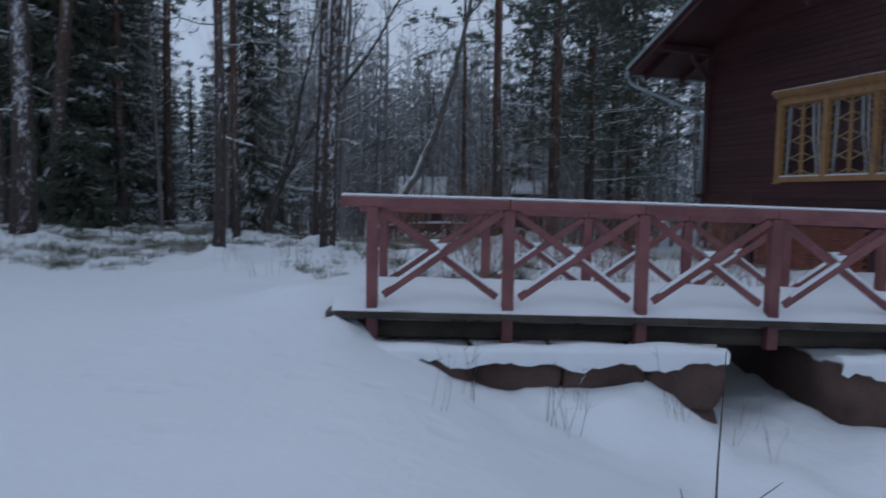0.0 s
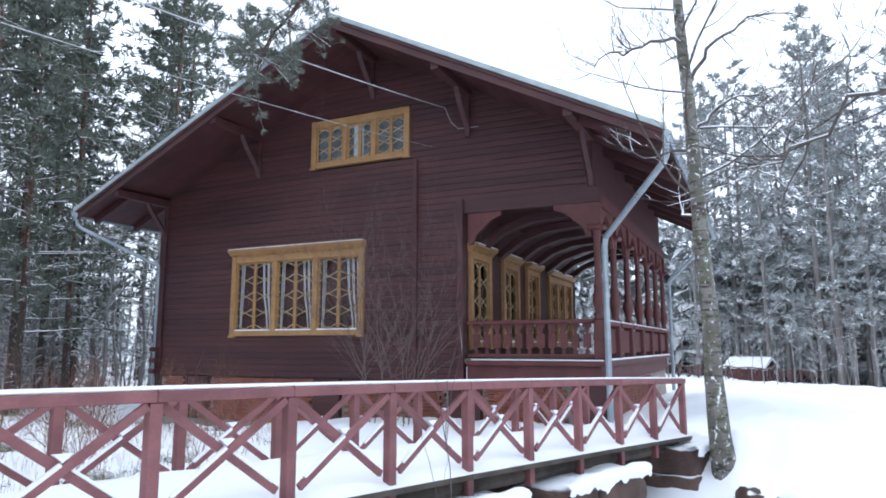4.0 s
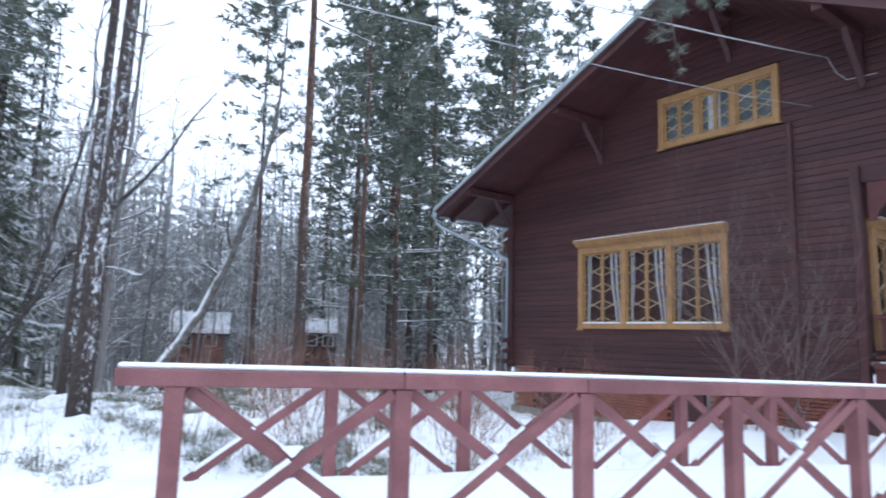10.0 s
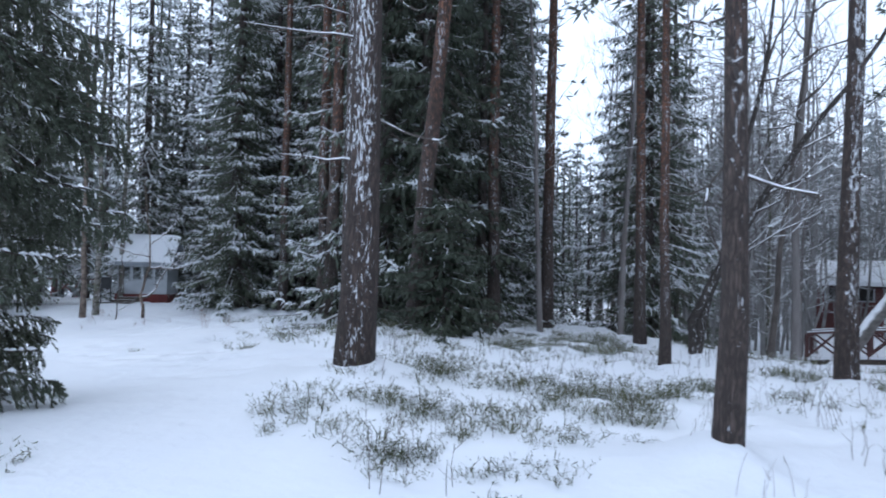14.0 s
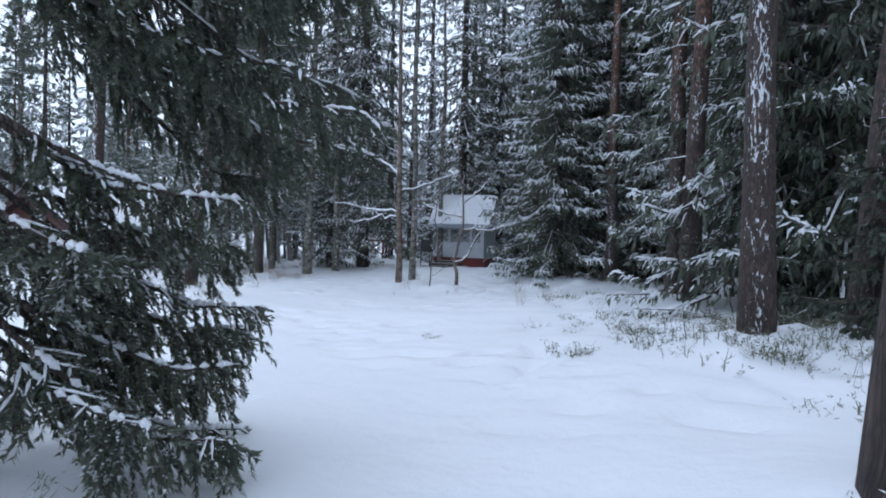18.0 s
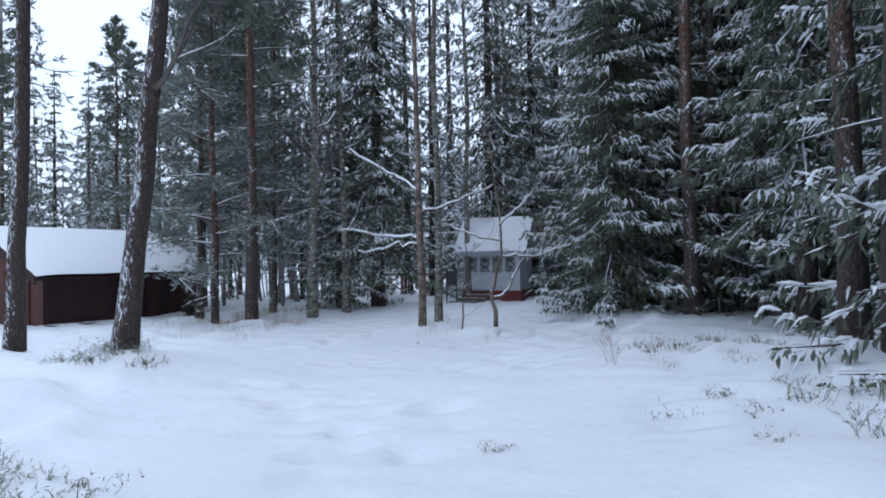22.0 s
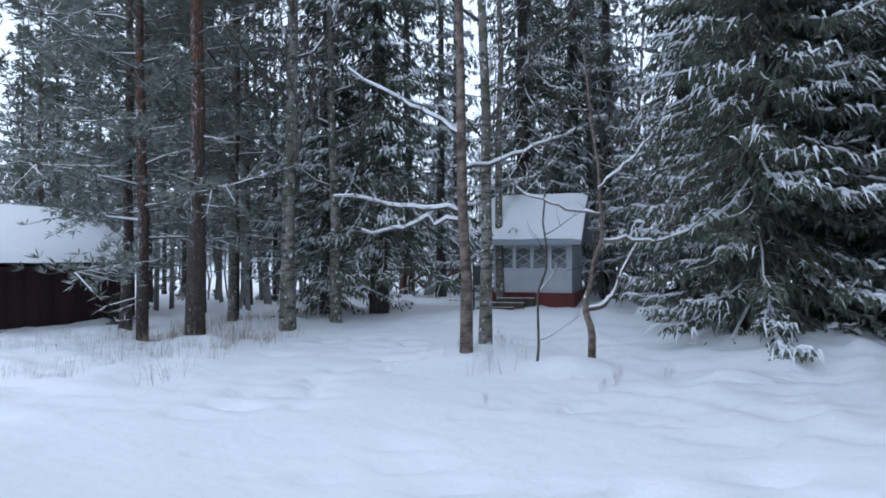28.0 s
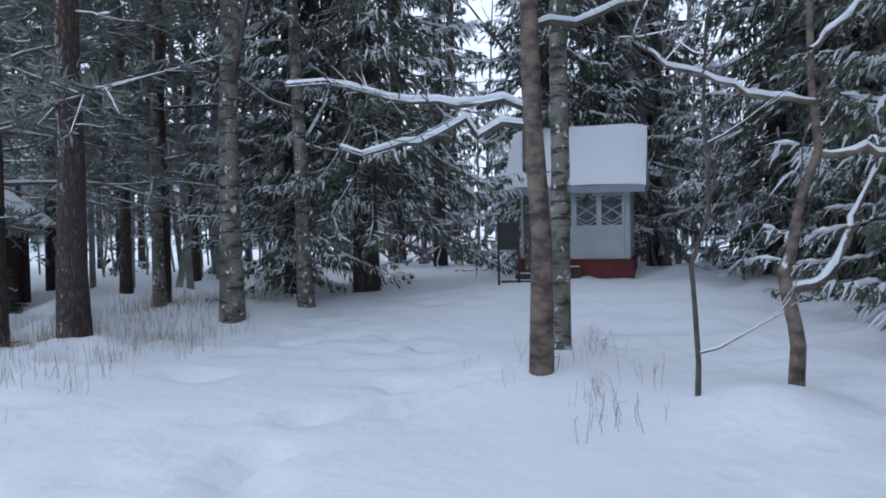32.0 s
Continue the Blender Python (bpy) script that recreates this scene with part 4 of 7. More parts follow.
def window(parent, y0, y1, z0, z1, lights, rows, x=0.0, cornice=True, sash_pairs=2, curtains=True, m=None):
    """A boarded ochre frame with lattice sashes, curtains and a shallow box behind, coloured near black for room gloom.
    """
    w = empty("window")
    w.parent = parent
    if m is not None:
        w.matrix_basis = m
    w["label"] = "ochre wooden window with hexagon lattice sashes"
    f = 0.17
    frame_mesh = Mesh()
    frame_mesh.box((x - 0.09, y0, z0), (x + 0.12, y0 + f, z1), bevel=0.012).box((x - 0.09, y1 - f, z0), (x + 0.12, y1, z1), bevel=0.012)
    frame_mesh.box((x - 0.085, y0 + f, z1 - f * 1.25), (x + 0.12, y1 - f, z1), bevel=0.01).box((x - 0.085, y0 + f, z0), (x + 0.12, y1 - f, z0 + f * 0.95), bevel=0.01)
    part("window_frame", frame_mesh, OCHRE, w)
    if cornice:
        c = Mesh()
        c.prism([(x - 0.09, 0, z1), (x - 0.14, 0, z1 + 0.05), (x - 0.26, 0, z1 + 0.13), (x - 0.28, 0, z1 + 0.19), (x + 0.05, 0, z1 + 0.21), (x + 0.05, 0, z1)], (0, y0 - 0.05, 0), (0, y1 + 0.05, 0))
        part("cornice", c, OCHRE, w)
        k = int((y1 - y0) / 0.12)
        d = Mesh()
        for i in range(k):
            ya = y0 + 0.02 + i * (y1 - y0 - 0.04) / k
            d.box((x - 0.155, ya, z1 - 0.015), (x - 0.09, ya + 0.06, z1 + 0.05))
        pieces("dentil", d, OCHRE, w)
        part("cornice_snow", Mesh().box((x - 0.27, y0 - 0.03, z1 + 0.20), (x - 0.03, y1 + 0.03, z1 + 0.225), bevel=0.01), SNOW, w)
    part("foot_block", Mesh().box((x - 0.12, y0 - 0.03, z0 - 0.05), (x + 0.0, y0 + 0.2, z0 + 0.02), bevel=0.01), OCHRE, w)
    part("foot_block", Mesh().box((x - 0.12, y1 - 0.2, z0 - 0.05), (x + 0.0, y1 + 0.03, z0 + 0.02), bevel=0.01), OCHRE, w)
    span = (y1 - y0 - 2 * f) / lights
    zb, zt = z0 + f * 0.95, z1 - f * 1.25
    for i in range(lights):
        a, b = y0 + f + i * span, y0 + f + (i + 1) * span
        if i:
            part("mullion", Mesh().box((x - 0.08, a - 0.085, zb), (x + 0.1, a + 0.085, zt), bevel=0.01), OCHRE, w)
        a, b = a + (0.085 if i else 0), b - (0.085 if i < lights - 1 else 0)
        if cornice:
            part("sill_snow", Mesh().box((x - 0.09, a + 0.03, zb - 0.005), (x - 0.015, b - 0.03, zb + 0.04), bevel=0.012), SNOW, w)
        for j in range(sash_pairs):
            s0, s1 = a + (b - a) * j / sash_pairs, a + (b - a) * (j + 1) / sash_pairs
            sash = Mesh()
            t = 0.05
            sash.box((x - 0.01, s0, zb), (x + 0.05, s0 + t, zt)).box((x - 0.01, s1 - t, zb), (x + 0.05, s1, zt)).box((x - 0.01, s0 + t, zb), (x + 0.05, s1 - t, zb + t)).box((x - 0.01, s0 + t, zt - t), (x + 0.05, s1 - t, zt))
            sh = part("sash", sash, OCHRE, w)
            pieces("glazing_bar", lattice(Mesh(), s0 + t, s1 - t, zb + t, zt - t, rows, x + 0.02), PALE_OCHRE, w)
            pane = part("pane", Mesh().box((x + 0.034, s0 + t, zb + t), (x + 0.04, s1 - t, zt - t)), GLASS, sh)
            pane.visible_shadow = False
        if curtains:
            for side in (0, 1):
                c = Mesh()
                n = 14
                for q in range(n):
                    u0, u1 = q / n, (q + 1) / n
                    cols = []
                    for u in (u0, u1):
                        for zz, pull in ((zt, 1.0), ((zb + zt) / 2, 0.88), (zb + 0.25 * (zt - zb), 0.68), (zb, 0.55)):
                            wdt = (b - a) * 0.44 * pull
                            yy = (a + 0.02 + wdt * u) if side == 0 else (b - 0.02 - wdt * u * 0.30)
                            cols.append((x + 0.16 + 0.03 * math.sin(u * 22), yy, zz))
                    for r in range(3):
                        c.quad(cols[r], cols[r + 1], cols[4 + r + 1], cols[4 + r])
                part("curtain", c, CURTAIN, w, "gathered white lace curtain")
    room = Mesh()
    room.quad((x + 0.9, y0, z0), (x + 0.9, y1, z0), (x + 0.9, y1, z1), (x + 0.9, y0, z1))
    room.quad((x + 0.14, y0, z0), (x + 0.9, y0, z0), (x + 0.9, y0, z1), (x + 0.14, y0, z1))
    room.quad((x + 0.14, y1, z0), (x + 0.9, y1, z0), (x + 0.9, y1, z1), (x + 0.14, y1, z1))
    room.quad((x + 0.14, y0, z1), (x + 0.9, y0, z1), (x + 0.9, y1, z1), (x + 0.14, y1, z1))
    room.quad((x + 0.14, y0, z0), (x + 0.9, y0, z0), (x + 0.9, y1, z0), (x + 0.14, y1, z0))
    part("gloom_backing", room, ROOM_GLOOM, w)
    return w


window(villa, 6.68, 11.62, 2.46, 4.97, 3, 4)
attic = window(villa, 5.22, 8.64, 7.52, 9.0, 3, 3, cornice=False, curtains=False)
# added sheet: sky reflected in the attic panes, put in as colour
part("reflection_sheet", Mesh().box((0.125, 5.4, 7.6), (0.135, 8.46, 8.94)), PANE_SKY, attic, "grey-blue sheet behind the panes for reflected sky")
part("curtain", Mesh().box((0.112, 6.85, 7.6), (0.118, 7.2, 8.94)), CURTAIN, attic)
# windows along the porch's inner wall
TURN_IN = pose(0, INNER, 0, 0, 0, 90)      # local y runs towards -x of the wall
inner = Mesh()
for x0, x1, z0, z1 in ((0.3, 0.45, 1.8, 6.0), (2.0, 3.0, 1.8, 6.0), (4.5, 5.3, 1.8, 6.0), (6.7, 7.9, 1.8, 6.0), (11.2, LONG, 1.8, 6.0), (0.45, 2.0, 1.8, 2.1), (0.45, 2.0, 4.75, 6.0), (3.0, 4.5, 1.8, 2.1), (3.0, 4.5, 4.75, 6.0), (5.3, 6.7, 1.8, 2.1), (5.3, 6.7, 4.75, 6.0), (7.9, 11.2, 1.8, 2.1), (7.9, 11.2, 4.75, 6.0)):
    inner.box((x0, INNER, z0), (x1, INNER + 0.16, z1))
pieces("porch_wall", inner, LOG_PAINT, villa)
for x0, x1, n in ((0.45, 2.0, 1), (3.0, 4.5, 1), (5.3, 6.7, 1), (7.9, 11.2, 3)):
    window(villa, -x1, -x0, 2.1, 4.75, n, 4, m=Matrix(((0, -1, 0, 0), (1, 0, 0, INNER - 0.02), (0, 0, 1, 0), (0, 0, 0, 1))), curtains=False)

# the porch: floor, skirting, columns with capitals, arches, balustrade
part("porch_floor", Mesh().box((0.0, 0.0, 1.72), (LONG, INNER, 1.82)), OLD_WOOD, villa)
part("porch_skirt", Mesh().box((-0.04, -0.04, 1.22), (0.1, INNER - 0.16, 1.66)), TRIM_PAINT, villa)
part("porch_sill", Mesh().box((-0.14, -0.14, 1.66), (0.16, INNER - 0.16, 1.78), bevel=0.012), TRIM_PAINT, villa)
part("sill_snow", Mesh().box((-0.13, -0.10, 1.785), (-0.02, INNER - 0.3, 1.815), bevel=0.01), SNOW, villa)
part("porch_skirt", Mesh().box((0.14, -0.04, 1.22), (LONG, 0.1, 1.66)), TRIM_PAINT, villa)
part("porch_sill", Mesh().box((0.2, -0.16, 1.66), (LONG, 0.16, 1.78), bevel=0.012), TRIM_PAINT, villa)
part("sill_snow", Mesh().box((0.25, -0.15, 1.785), (LONG, -0.03, 1.83), bevel=0.01), SNOW, villa)
part("porch_beam", Mesh().box((-0.006, -0.12, 5.70), (0.2, INNER - 0.09, 6.10)), LOG_PAINT, villa)
part("porch_beam", Mesh().box((0.21, -0.12, 5.62), (LONG, 0.12, 5.94)), TRIM_PAINT, villa)


def column(x, y, parent):
    c = empty("porch_column")
    c.parent = parent
    c.matrix_basis = pose(x, y, 1.78)
    m = Mesh().box((-0.13, -0.13, 0), (0.13, 0.13, 0.98), bevel=0.02)
    part("base_block", m, TRIM_PAINT, c)
    part("shaft", Mesh().turned((0, 0, 0.98), ((0, .13), (.05, .15), (.1, .10), (.2, .09), (.45, .15), (.55, .16), (.75, .10), (.85, .13), (.95, .09), (1.9, .085), (2.15, .09), (2.2, .13), (2.26, .13)), 10), TRIM_PAINT, c, smooth=True)
    part("capital", Mesh().box((-0.12, -0.12, 3.24), (0.12, 0.12, 3.9)).box((-0.22, -0.22, 3.22), (0.22, 0.22, 3.32), bevel=0.03), TRIM_PAINT, c)
    return c


def spandrel(a, b, z, reach=0.85, drop=0.85):
    """A cut corner bracket with a chamfer, from a along towards b under a beam."""
    a, b = Vector((*a, z)), Vector((*b, z))
    d = (b - a).normalized()
    n = Vector((-d.y, d.x, 0)) * 0.05
    return Mesh().prism([a, a + d * reach, a + d * reach - Vector((0, 0, 0.12)), a + d * reach * 0.72 - Vector((0, 0, 0.22)), a + d * 0.22 - Vector((0, 0, drop * 0.72)), a + d * 0.12 - Vector((0, 0, drop)), a - Vector((0, 0, drop))], n, -n)


column(0.08, 0.0, villa)
cols = [0.08 + i * 1.95 for i in range(1, 7)]
for x in cols:
    column(x, 0.0, villa)
for a, b in (((0.08, 0.12), (0.08, 3)), ((0.08, INNER - 0.18), (0.08, 0))):
    part("spandrel", spandrel(a, b, 5.70, 0.95, 0.85), TRIM_PAINT, villa)
for x0, x1 in zip([0.08] + cols, cols):
    part("spandrel", spandrel((x0 + 0.1, 0), (x1, 0), 5.62), TRIM_PAINT, villa)
    part("spandrel", spandrel((x1 - 0.1, 0), (x0, 0), 5.62), TRIM_PAINT, villa)
    part("bench_board", Mesh().beam((x0 + 0.1, -0.05, 2.70), (x1 - 0.1, -0.05, 2.70), 0.2, 0.1), TRIM_PAINT, villa)
    part("bench_back", Mesh().box((x0 + 0.12, -0.02, 1.95), (x1 - 0.12, 0.04, 2.58)), TRIM_PAINT, villa)
    part("bench_snow", Mesh().box((x0 + 0.12, -0.14, 2.755), (x1 - 0.12, 0.0, 2.79), bevel=0.01), SNOW, villa)
rail = empty("porch_balustrade")
rail.parent = villa
part("handrail", Mesh().box((-0.02, 0.16, 2.70), (0.18, INNER - 0.16, 2.80), bevel=0.015), TRIM_PAINT, rail)
part("bottom_rail", Mesh().box((0.02, 0.16, 1.86), (0.14, INNER - 0.16, 1.95), bevel=0.01), TRIM_PAINT, rail)
for i in range(11):
    y = 0.32 + i * 0.292
    b = Mesh()
    for z0, z1, w in ((1.95, 2.05, .10), (2.05, 2.10, .06), (2.10, 2.45, .19), (2.45, 2.52, .07), (2.52, 2.60, .12), (2.60, 2.70, .22)):
        b.box((0.055, y - w / 2, z0), (0.105, y + w / 2, z1))
    part("baluster", b, TRIM_PAINT, rail)
# curved rafters inside the porch
for i in range(7):
    x = 1.2 + i * 1.6
    r = Mesh()
    pts = [Vector((x, INNER - 0.1, 4.9)), Vector((x, INNER - 0.75, 5.35)), Vector((x, INNER - 1.5, 5.6)), Vector((x, INNER - 2.4, 5.68)), Vector((x, 0.1, 5.68))]
    for p, q in zip(pts, pts[1:]):
        r.beam(p, q, 0.32, 0.2, (0, 0, 1))
    part("porch_rafter", r, LOG_PAINT, villa)
part("porch_ceiling", Mesh().box((0.3, 0.1, 5.95), (LONG, INNER, 5.99)), LOG_PAINT, villa)

# downpipes, one at each front corner
pl = part("downpipe", Mesh().tube([(FRONT - 0.02, EAVE_Y + 0.05, EAVE_Z - 0.2), (FRONT, EAVE_Y - 0.02, EAVE_Z - 0.5), (FRONT + 0.1, EAVE_Y - 0.1, EAVE_Z - 0.62), (-0.12, WIDE + 0.1, 4.85), (-0.1, WIDE + 0.1, 4.6), (-0.1, WIDE + 0.1, 0.3)], [0.06] * 6, 8), GALV, villa, "galvanised steel downpipe")
part("downpipe_funnel", Mesh().tube([(FRONT - 0.02, EAVE_Y + 0.05, EAVE_Z - 0.12), (FRONT - 0.02, EAVE_Y + 0.05, EAVE_Z - 0.25), (FRONT - 0.02, EAVE_Y + 0.04, EAVE_Z - 0.36)], [0.13, 0.12, 0.06], 8), GALV, villa)
part("downpipe", Mesh().tube([(FRONT - 0.02, -2.0, 6.5), (FRONT - 0.02, -1.98, 6.05), (FRONT + 0.05, -1.9, 5.92), (-0.22, -0.28, 4.75), (-0.22, -0.24, 4.5), (-0.22, -0.24, 0.4), (-0.4, -0.3, 0.28)], [0.075] * 7, 8), GALV, villa, "galvanised steel downpipe")
part("downpipe", Mesh().tube([(LONG, -2.0, 6.45), (LONG, -0.28, 4.75), (LONG, -0.24, 4.5), (LONG, -0.24, 0.4)], [0.075] * 4, 8), GALV, villa)

# foundation: brick on a stone footing, with boarded openings
part("plinth", Mesh().box((0.12, 0.05, -0.9), (0.3, WIDE - 0.1, 1.2)).box((0.3, 0.06, -0.9), (LONG, 0.2, 1.2)), MORTAR, villa)
part("footing", Mesh().box((-0.02, 0.0, -0.9), (0.118, WIDE - 0.1, -0.12)), PLINTH, villa)
for y in (3.55, 7.9, 12.9, 0.25):
    part("plinth_pillar", Mesh().box((-0.06, y - 0.45, -0.1), (0.117, y + 0.45, 1.21)), LOG_PAINT, villa)

# ---- the footbridge ----
def on_bridge(u, v, z):
    p = BRIDGE_AT + BRIDGE_WAY * u + BRIDGE_SIDE * v
    return Vector((p.x, p.y, z))


def rail_z(u):
    i = u / BAY
    return 1.87 - (0.018 * i + 0.0013 * i * i if i > 0 else 0)


bridge = empty("footbridge", label="wooden footbridge with faded red crossed railings, deep in snow", category="bridge")
LENGTH, SPAN = 10 * BAY, 1.95
for v, drop in ((0.0, 0.0), (SPAN, 0.09)):
    railing = empty("railing")
    railing.parent = bridge
    for i in range(11):
        u = i * BAY
        zt = rail_z(u) - drop
        part("post", Mesh().box((-0.05, -0.05, zt - 1.28), (0.05, 0.05, zt - 0.09), Matrix.Translation(on_bridge(u, v, 0)) @ pose(0, 0, 0, 0, 0, -16.3), 0.006), RAIL_PAINT, railing)
        if i == 10:
            break
        za, zb = zt - 0.11, rail_z(u + BAY) - drop - 0.11
        part("top_rail", Mesh().beam(on_bridge(u - (0.28 if i == 0 else 0), v, zt - 0.045), on_bridge(u + BAY - (0.003 if i < 9 else -0.06), v, rail_z(u + BAY) - drop - 0.045), 0.13, 0.085, bevel=0.006), RAIL_PAINT, railing)
        part("rail_snow", Mesh().beam(on_bridge(u - (0.27 if i == 0 else 0), v, zt + 0.012), on_bridge(u + BAY + (0.05 if i == 9 else 0), v, rail_z(u + BAY) - drop + 0.012), 0.10, 0.026, bevel=0.01), SNOW, railing)
        lo_a, lo_b = zt - 0.87, rail_z(u + BAY) - drop - 0.87
        for k, (ua, zz0, ub, zz1) in enumerate(((u + 0.06, za, u + BAY - 0.10, lo_b), (u + 0.10, lo_a, u + BAY - 0.06, zb))):
            off = v + (-0.024 if k else 0.024)
            brace = part("brace", Mesh().beam(on_bridge(ua, off, zz0), on_bridge(ub, off, zz1), 0.042, 0.066, bevel=0.004), RAIL_PAINT, railing)
            a, b = on_bridge(ua, off, zz0 + 0.046), on_bridge(ub, off, zz1 + 0.046)
            part("brace_snow", Mesh().beam(a.lerp(b, 0.53 if k == 0 else 0.05), a.lerp(b, 0.95 if k == 0 else 0.47), 0.042, 0.026), SNOW, brace)
        c = on_bridge(u + BAY / 2, v, (za + lo_b) / 2 + 0.035)
        tip = Mesh().prism([(-0.06, 0, 0.055), (0.06, 0, 0.055), (0, 0, 0.0)], (0, -0.03, 0), (0, 0.03, 0))
        tip.v = [tuple(c + Matrix.Rotation(radians(-16.3), 3, "Z") @ Vector(p)) for p in tip.v]
        part("crotch_snow", tip, SNOW, railing)

# deck boards, their snow, edge boards and beams
for i in range(62):
    u = -0.30 + i * 0.205
    z = rail_z(u) - 1.03
    part("deck_board", Mesh().beam(on_bridge(u, -0.12, z), on_bridge(u, SPAN + 0.12, z), 0.19, 0.05), OLD_WOOD, bridge)
snowy = Mesh()
nu, nv = 90, 14
for i in range(nu + 1):
    u = -0.35 + 12.75 * i / nu
    for j in range(nv + 1):
        w = j / nv
        edge = min(1.0, 6 * min(w, 1 - w))
        h = 0.03 + 0.10 * edge ** 0.6 + 0.022 * noise.noise(Vector((u * 1.7, w * 5, 0)))
        snowy.v.append(tuple(on_bridge(u, -0.10 + (SPAN + 0.2) * w, rail_z(u) - 1.005 + h - 0.03)))
for i in range(nu):
    for j in range(nv):
        a = i * (nv + 1) + j
        snowy.f.append((a, a + nv + 1, a + nv + 2, a + 1))
part("deck_snow", snowy, SNOW, bridge, "soft undisturbed snow on the deck", smooth=True)
for v in (-0.14, SPAN + 0.14):
    for i in range(4):
        ua, ub = -0.3 + i * 3.12, -0.3 + (i + 1) * 3.12 - 0.01
        part("edge_board", Mesh().beam(on_bridge(ua, v, rail_z(ua) - 1.02), on_bridge(ub, v, rail_z(ub) - 1.02), 0.035, 0.06), BEAM_WOOD, bridge)
for v in (0.12, 0.75, 1.35, SPAN - 0.05):
    pts = [on_bridge(-0.2 + k * 3.1, v, rail_z(-0.2 + k * 3.1) - 1.17) for k in range(5)]
    part("bearer", Mesh().tube(pts, [0.105] * 5, 8), BEAM_WOOD, bridge)


def boulder_wall(name, u0, u1, v0, v1, z0, z1, label, seed, rows=2):
    """A pier of squared rough stones."""
    rng = random.Random(seed)
    pier = empty(name, label=label, category="pier", group="bridge piers")
    h = (z1 - z0) / rows
    for r in range(rows):
        u = u0
        while u < u1 - 0.05:
            w = min(u1 - u, rng.uniform(0.7, 1.3))
            if u1 - u - w < 0.35:
                w = u1 - u
            bm = bmesh.new()
            bmesh.ops.create_cube(bm, size=1.0)
            bmesh.ops.subdivide_edges(bm, edges=bm.edges[:], cuts=7, use_grid_fill=True)
            for vert in bm.verts:
                c = vert.co
                q = Vector((c.x * w, c.y * (v1 - v0), c.z * h))
                d = Vector([noise.noise(q * 1.9 + Vector((seed, r, k * 7 + u))) for k in range(3)])
                round_off = 1 - 0.10 * (abs(c.x) * 2) ** 4 * (abs(c.z) * 2) ** 2
                q = Vector((q.x * (0.985 - 0.02 * (abs(c.z) * 2) ** 3), q.y * round_off, q.z * (0.985 - 0.03 * (abs(c.x) * 2) ** 3))) + d * 0.05 + Vector([noise.noise(q * 7 + Vector((k * 5, r, seed))) for k in range(3)]) * 0.025
                vert.co = on_bridge(u + w / 2 + q.x, (v0 + v1) / 2 + q.y, z0 + h * (r + 0.5) + q.z)
            m = Mesh()
            bm.verts.index_update()
            m.v, m.f = [v.co.to_tuple() for v in bm.verts], [tuple(v.index for v in f.verts) for f in bm.faces]
            bm.free()
            part("stone", m, GRANITE, pier, smooth=True)
            u += w
    cap = Mesh()
    n = max(4, int((u1 - u0) / 0.06))
    prof = ((-0.07, -0.06), (-0.10, 0.02), (-0.04, 0.07), (0.06, 0.09), (0.20, 0.07))
    for i in range(n + 1):
        u = u0 - 0.04 + (u1 - u0 + 0.08) * i / n
        k = 0.75 + 0.5 * noise.noise(Vector((u * 1.8, seed, 0)))
        for dv, dz in prof:
            cap.v.append(tuple(on_bridge(u, v0 + dv * k, z1 + dz * k - (0.05 + 0.10 * noise.noise(Vector((u * 3.1, seed, 5))) + 0.05 * noise.noise(Vector((u * 11, seed, 8))) if dz < 0 else 0))))
    for i in range(n):
        for j in range(4):
            a = i * 5 + j
            cap.f.append((a, a + 5, a + 6, a + 1))
    part("snow_cap", cap, SNOW, pier, smooth=True)
    return pier


boulder_wall("stone_abutment", -0.2, 3.0, -0.42, 1.9, -0.35, 0.57, "low reddish granite abutment under drifted snow", 3)
boulder_wall("stone_pier", 4.03, 6.5, -0.45, 1.9, -0.9, 0.50, "reddish granite pier in the ditch", 5)
boulder_wall("stone_pier", 7.35, 9.5, -0.50, 1.9, -0.9, 0.42, "reddish granite pier in the ditch", 8)
boulder_wall("stone_abutment", 11.3, 14.6, -0.5, 1.8, -0.9, 0.45, "dark granite abutment by a birch", 11, 3)

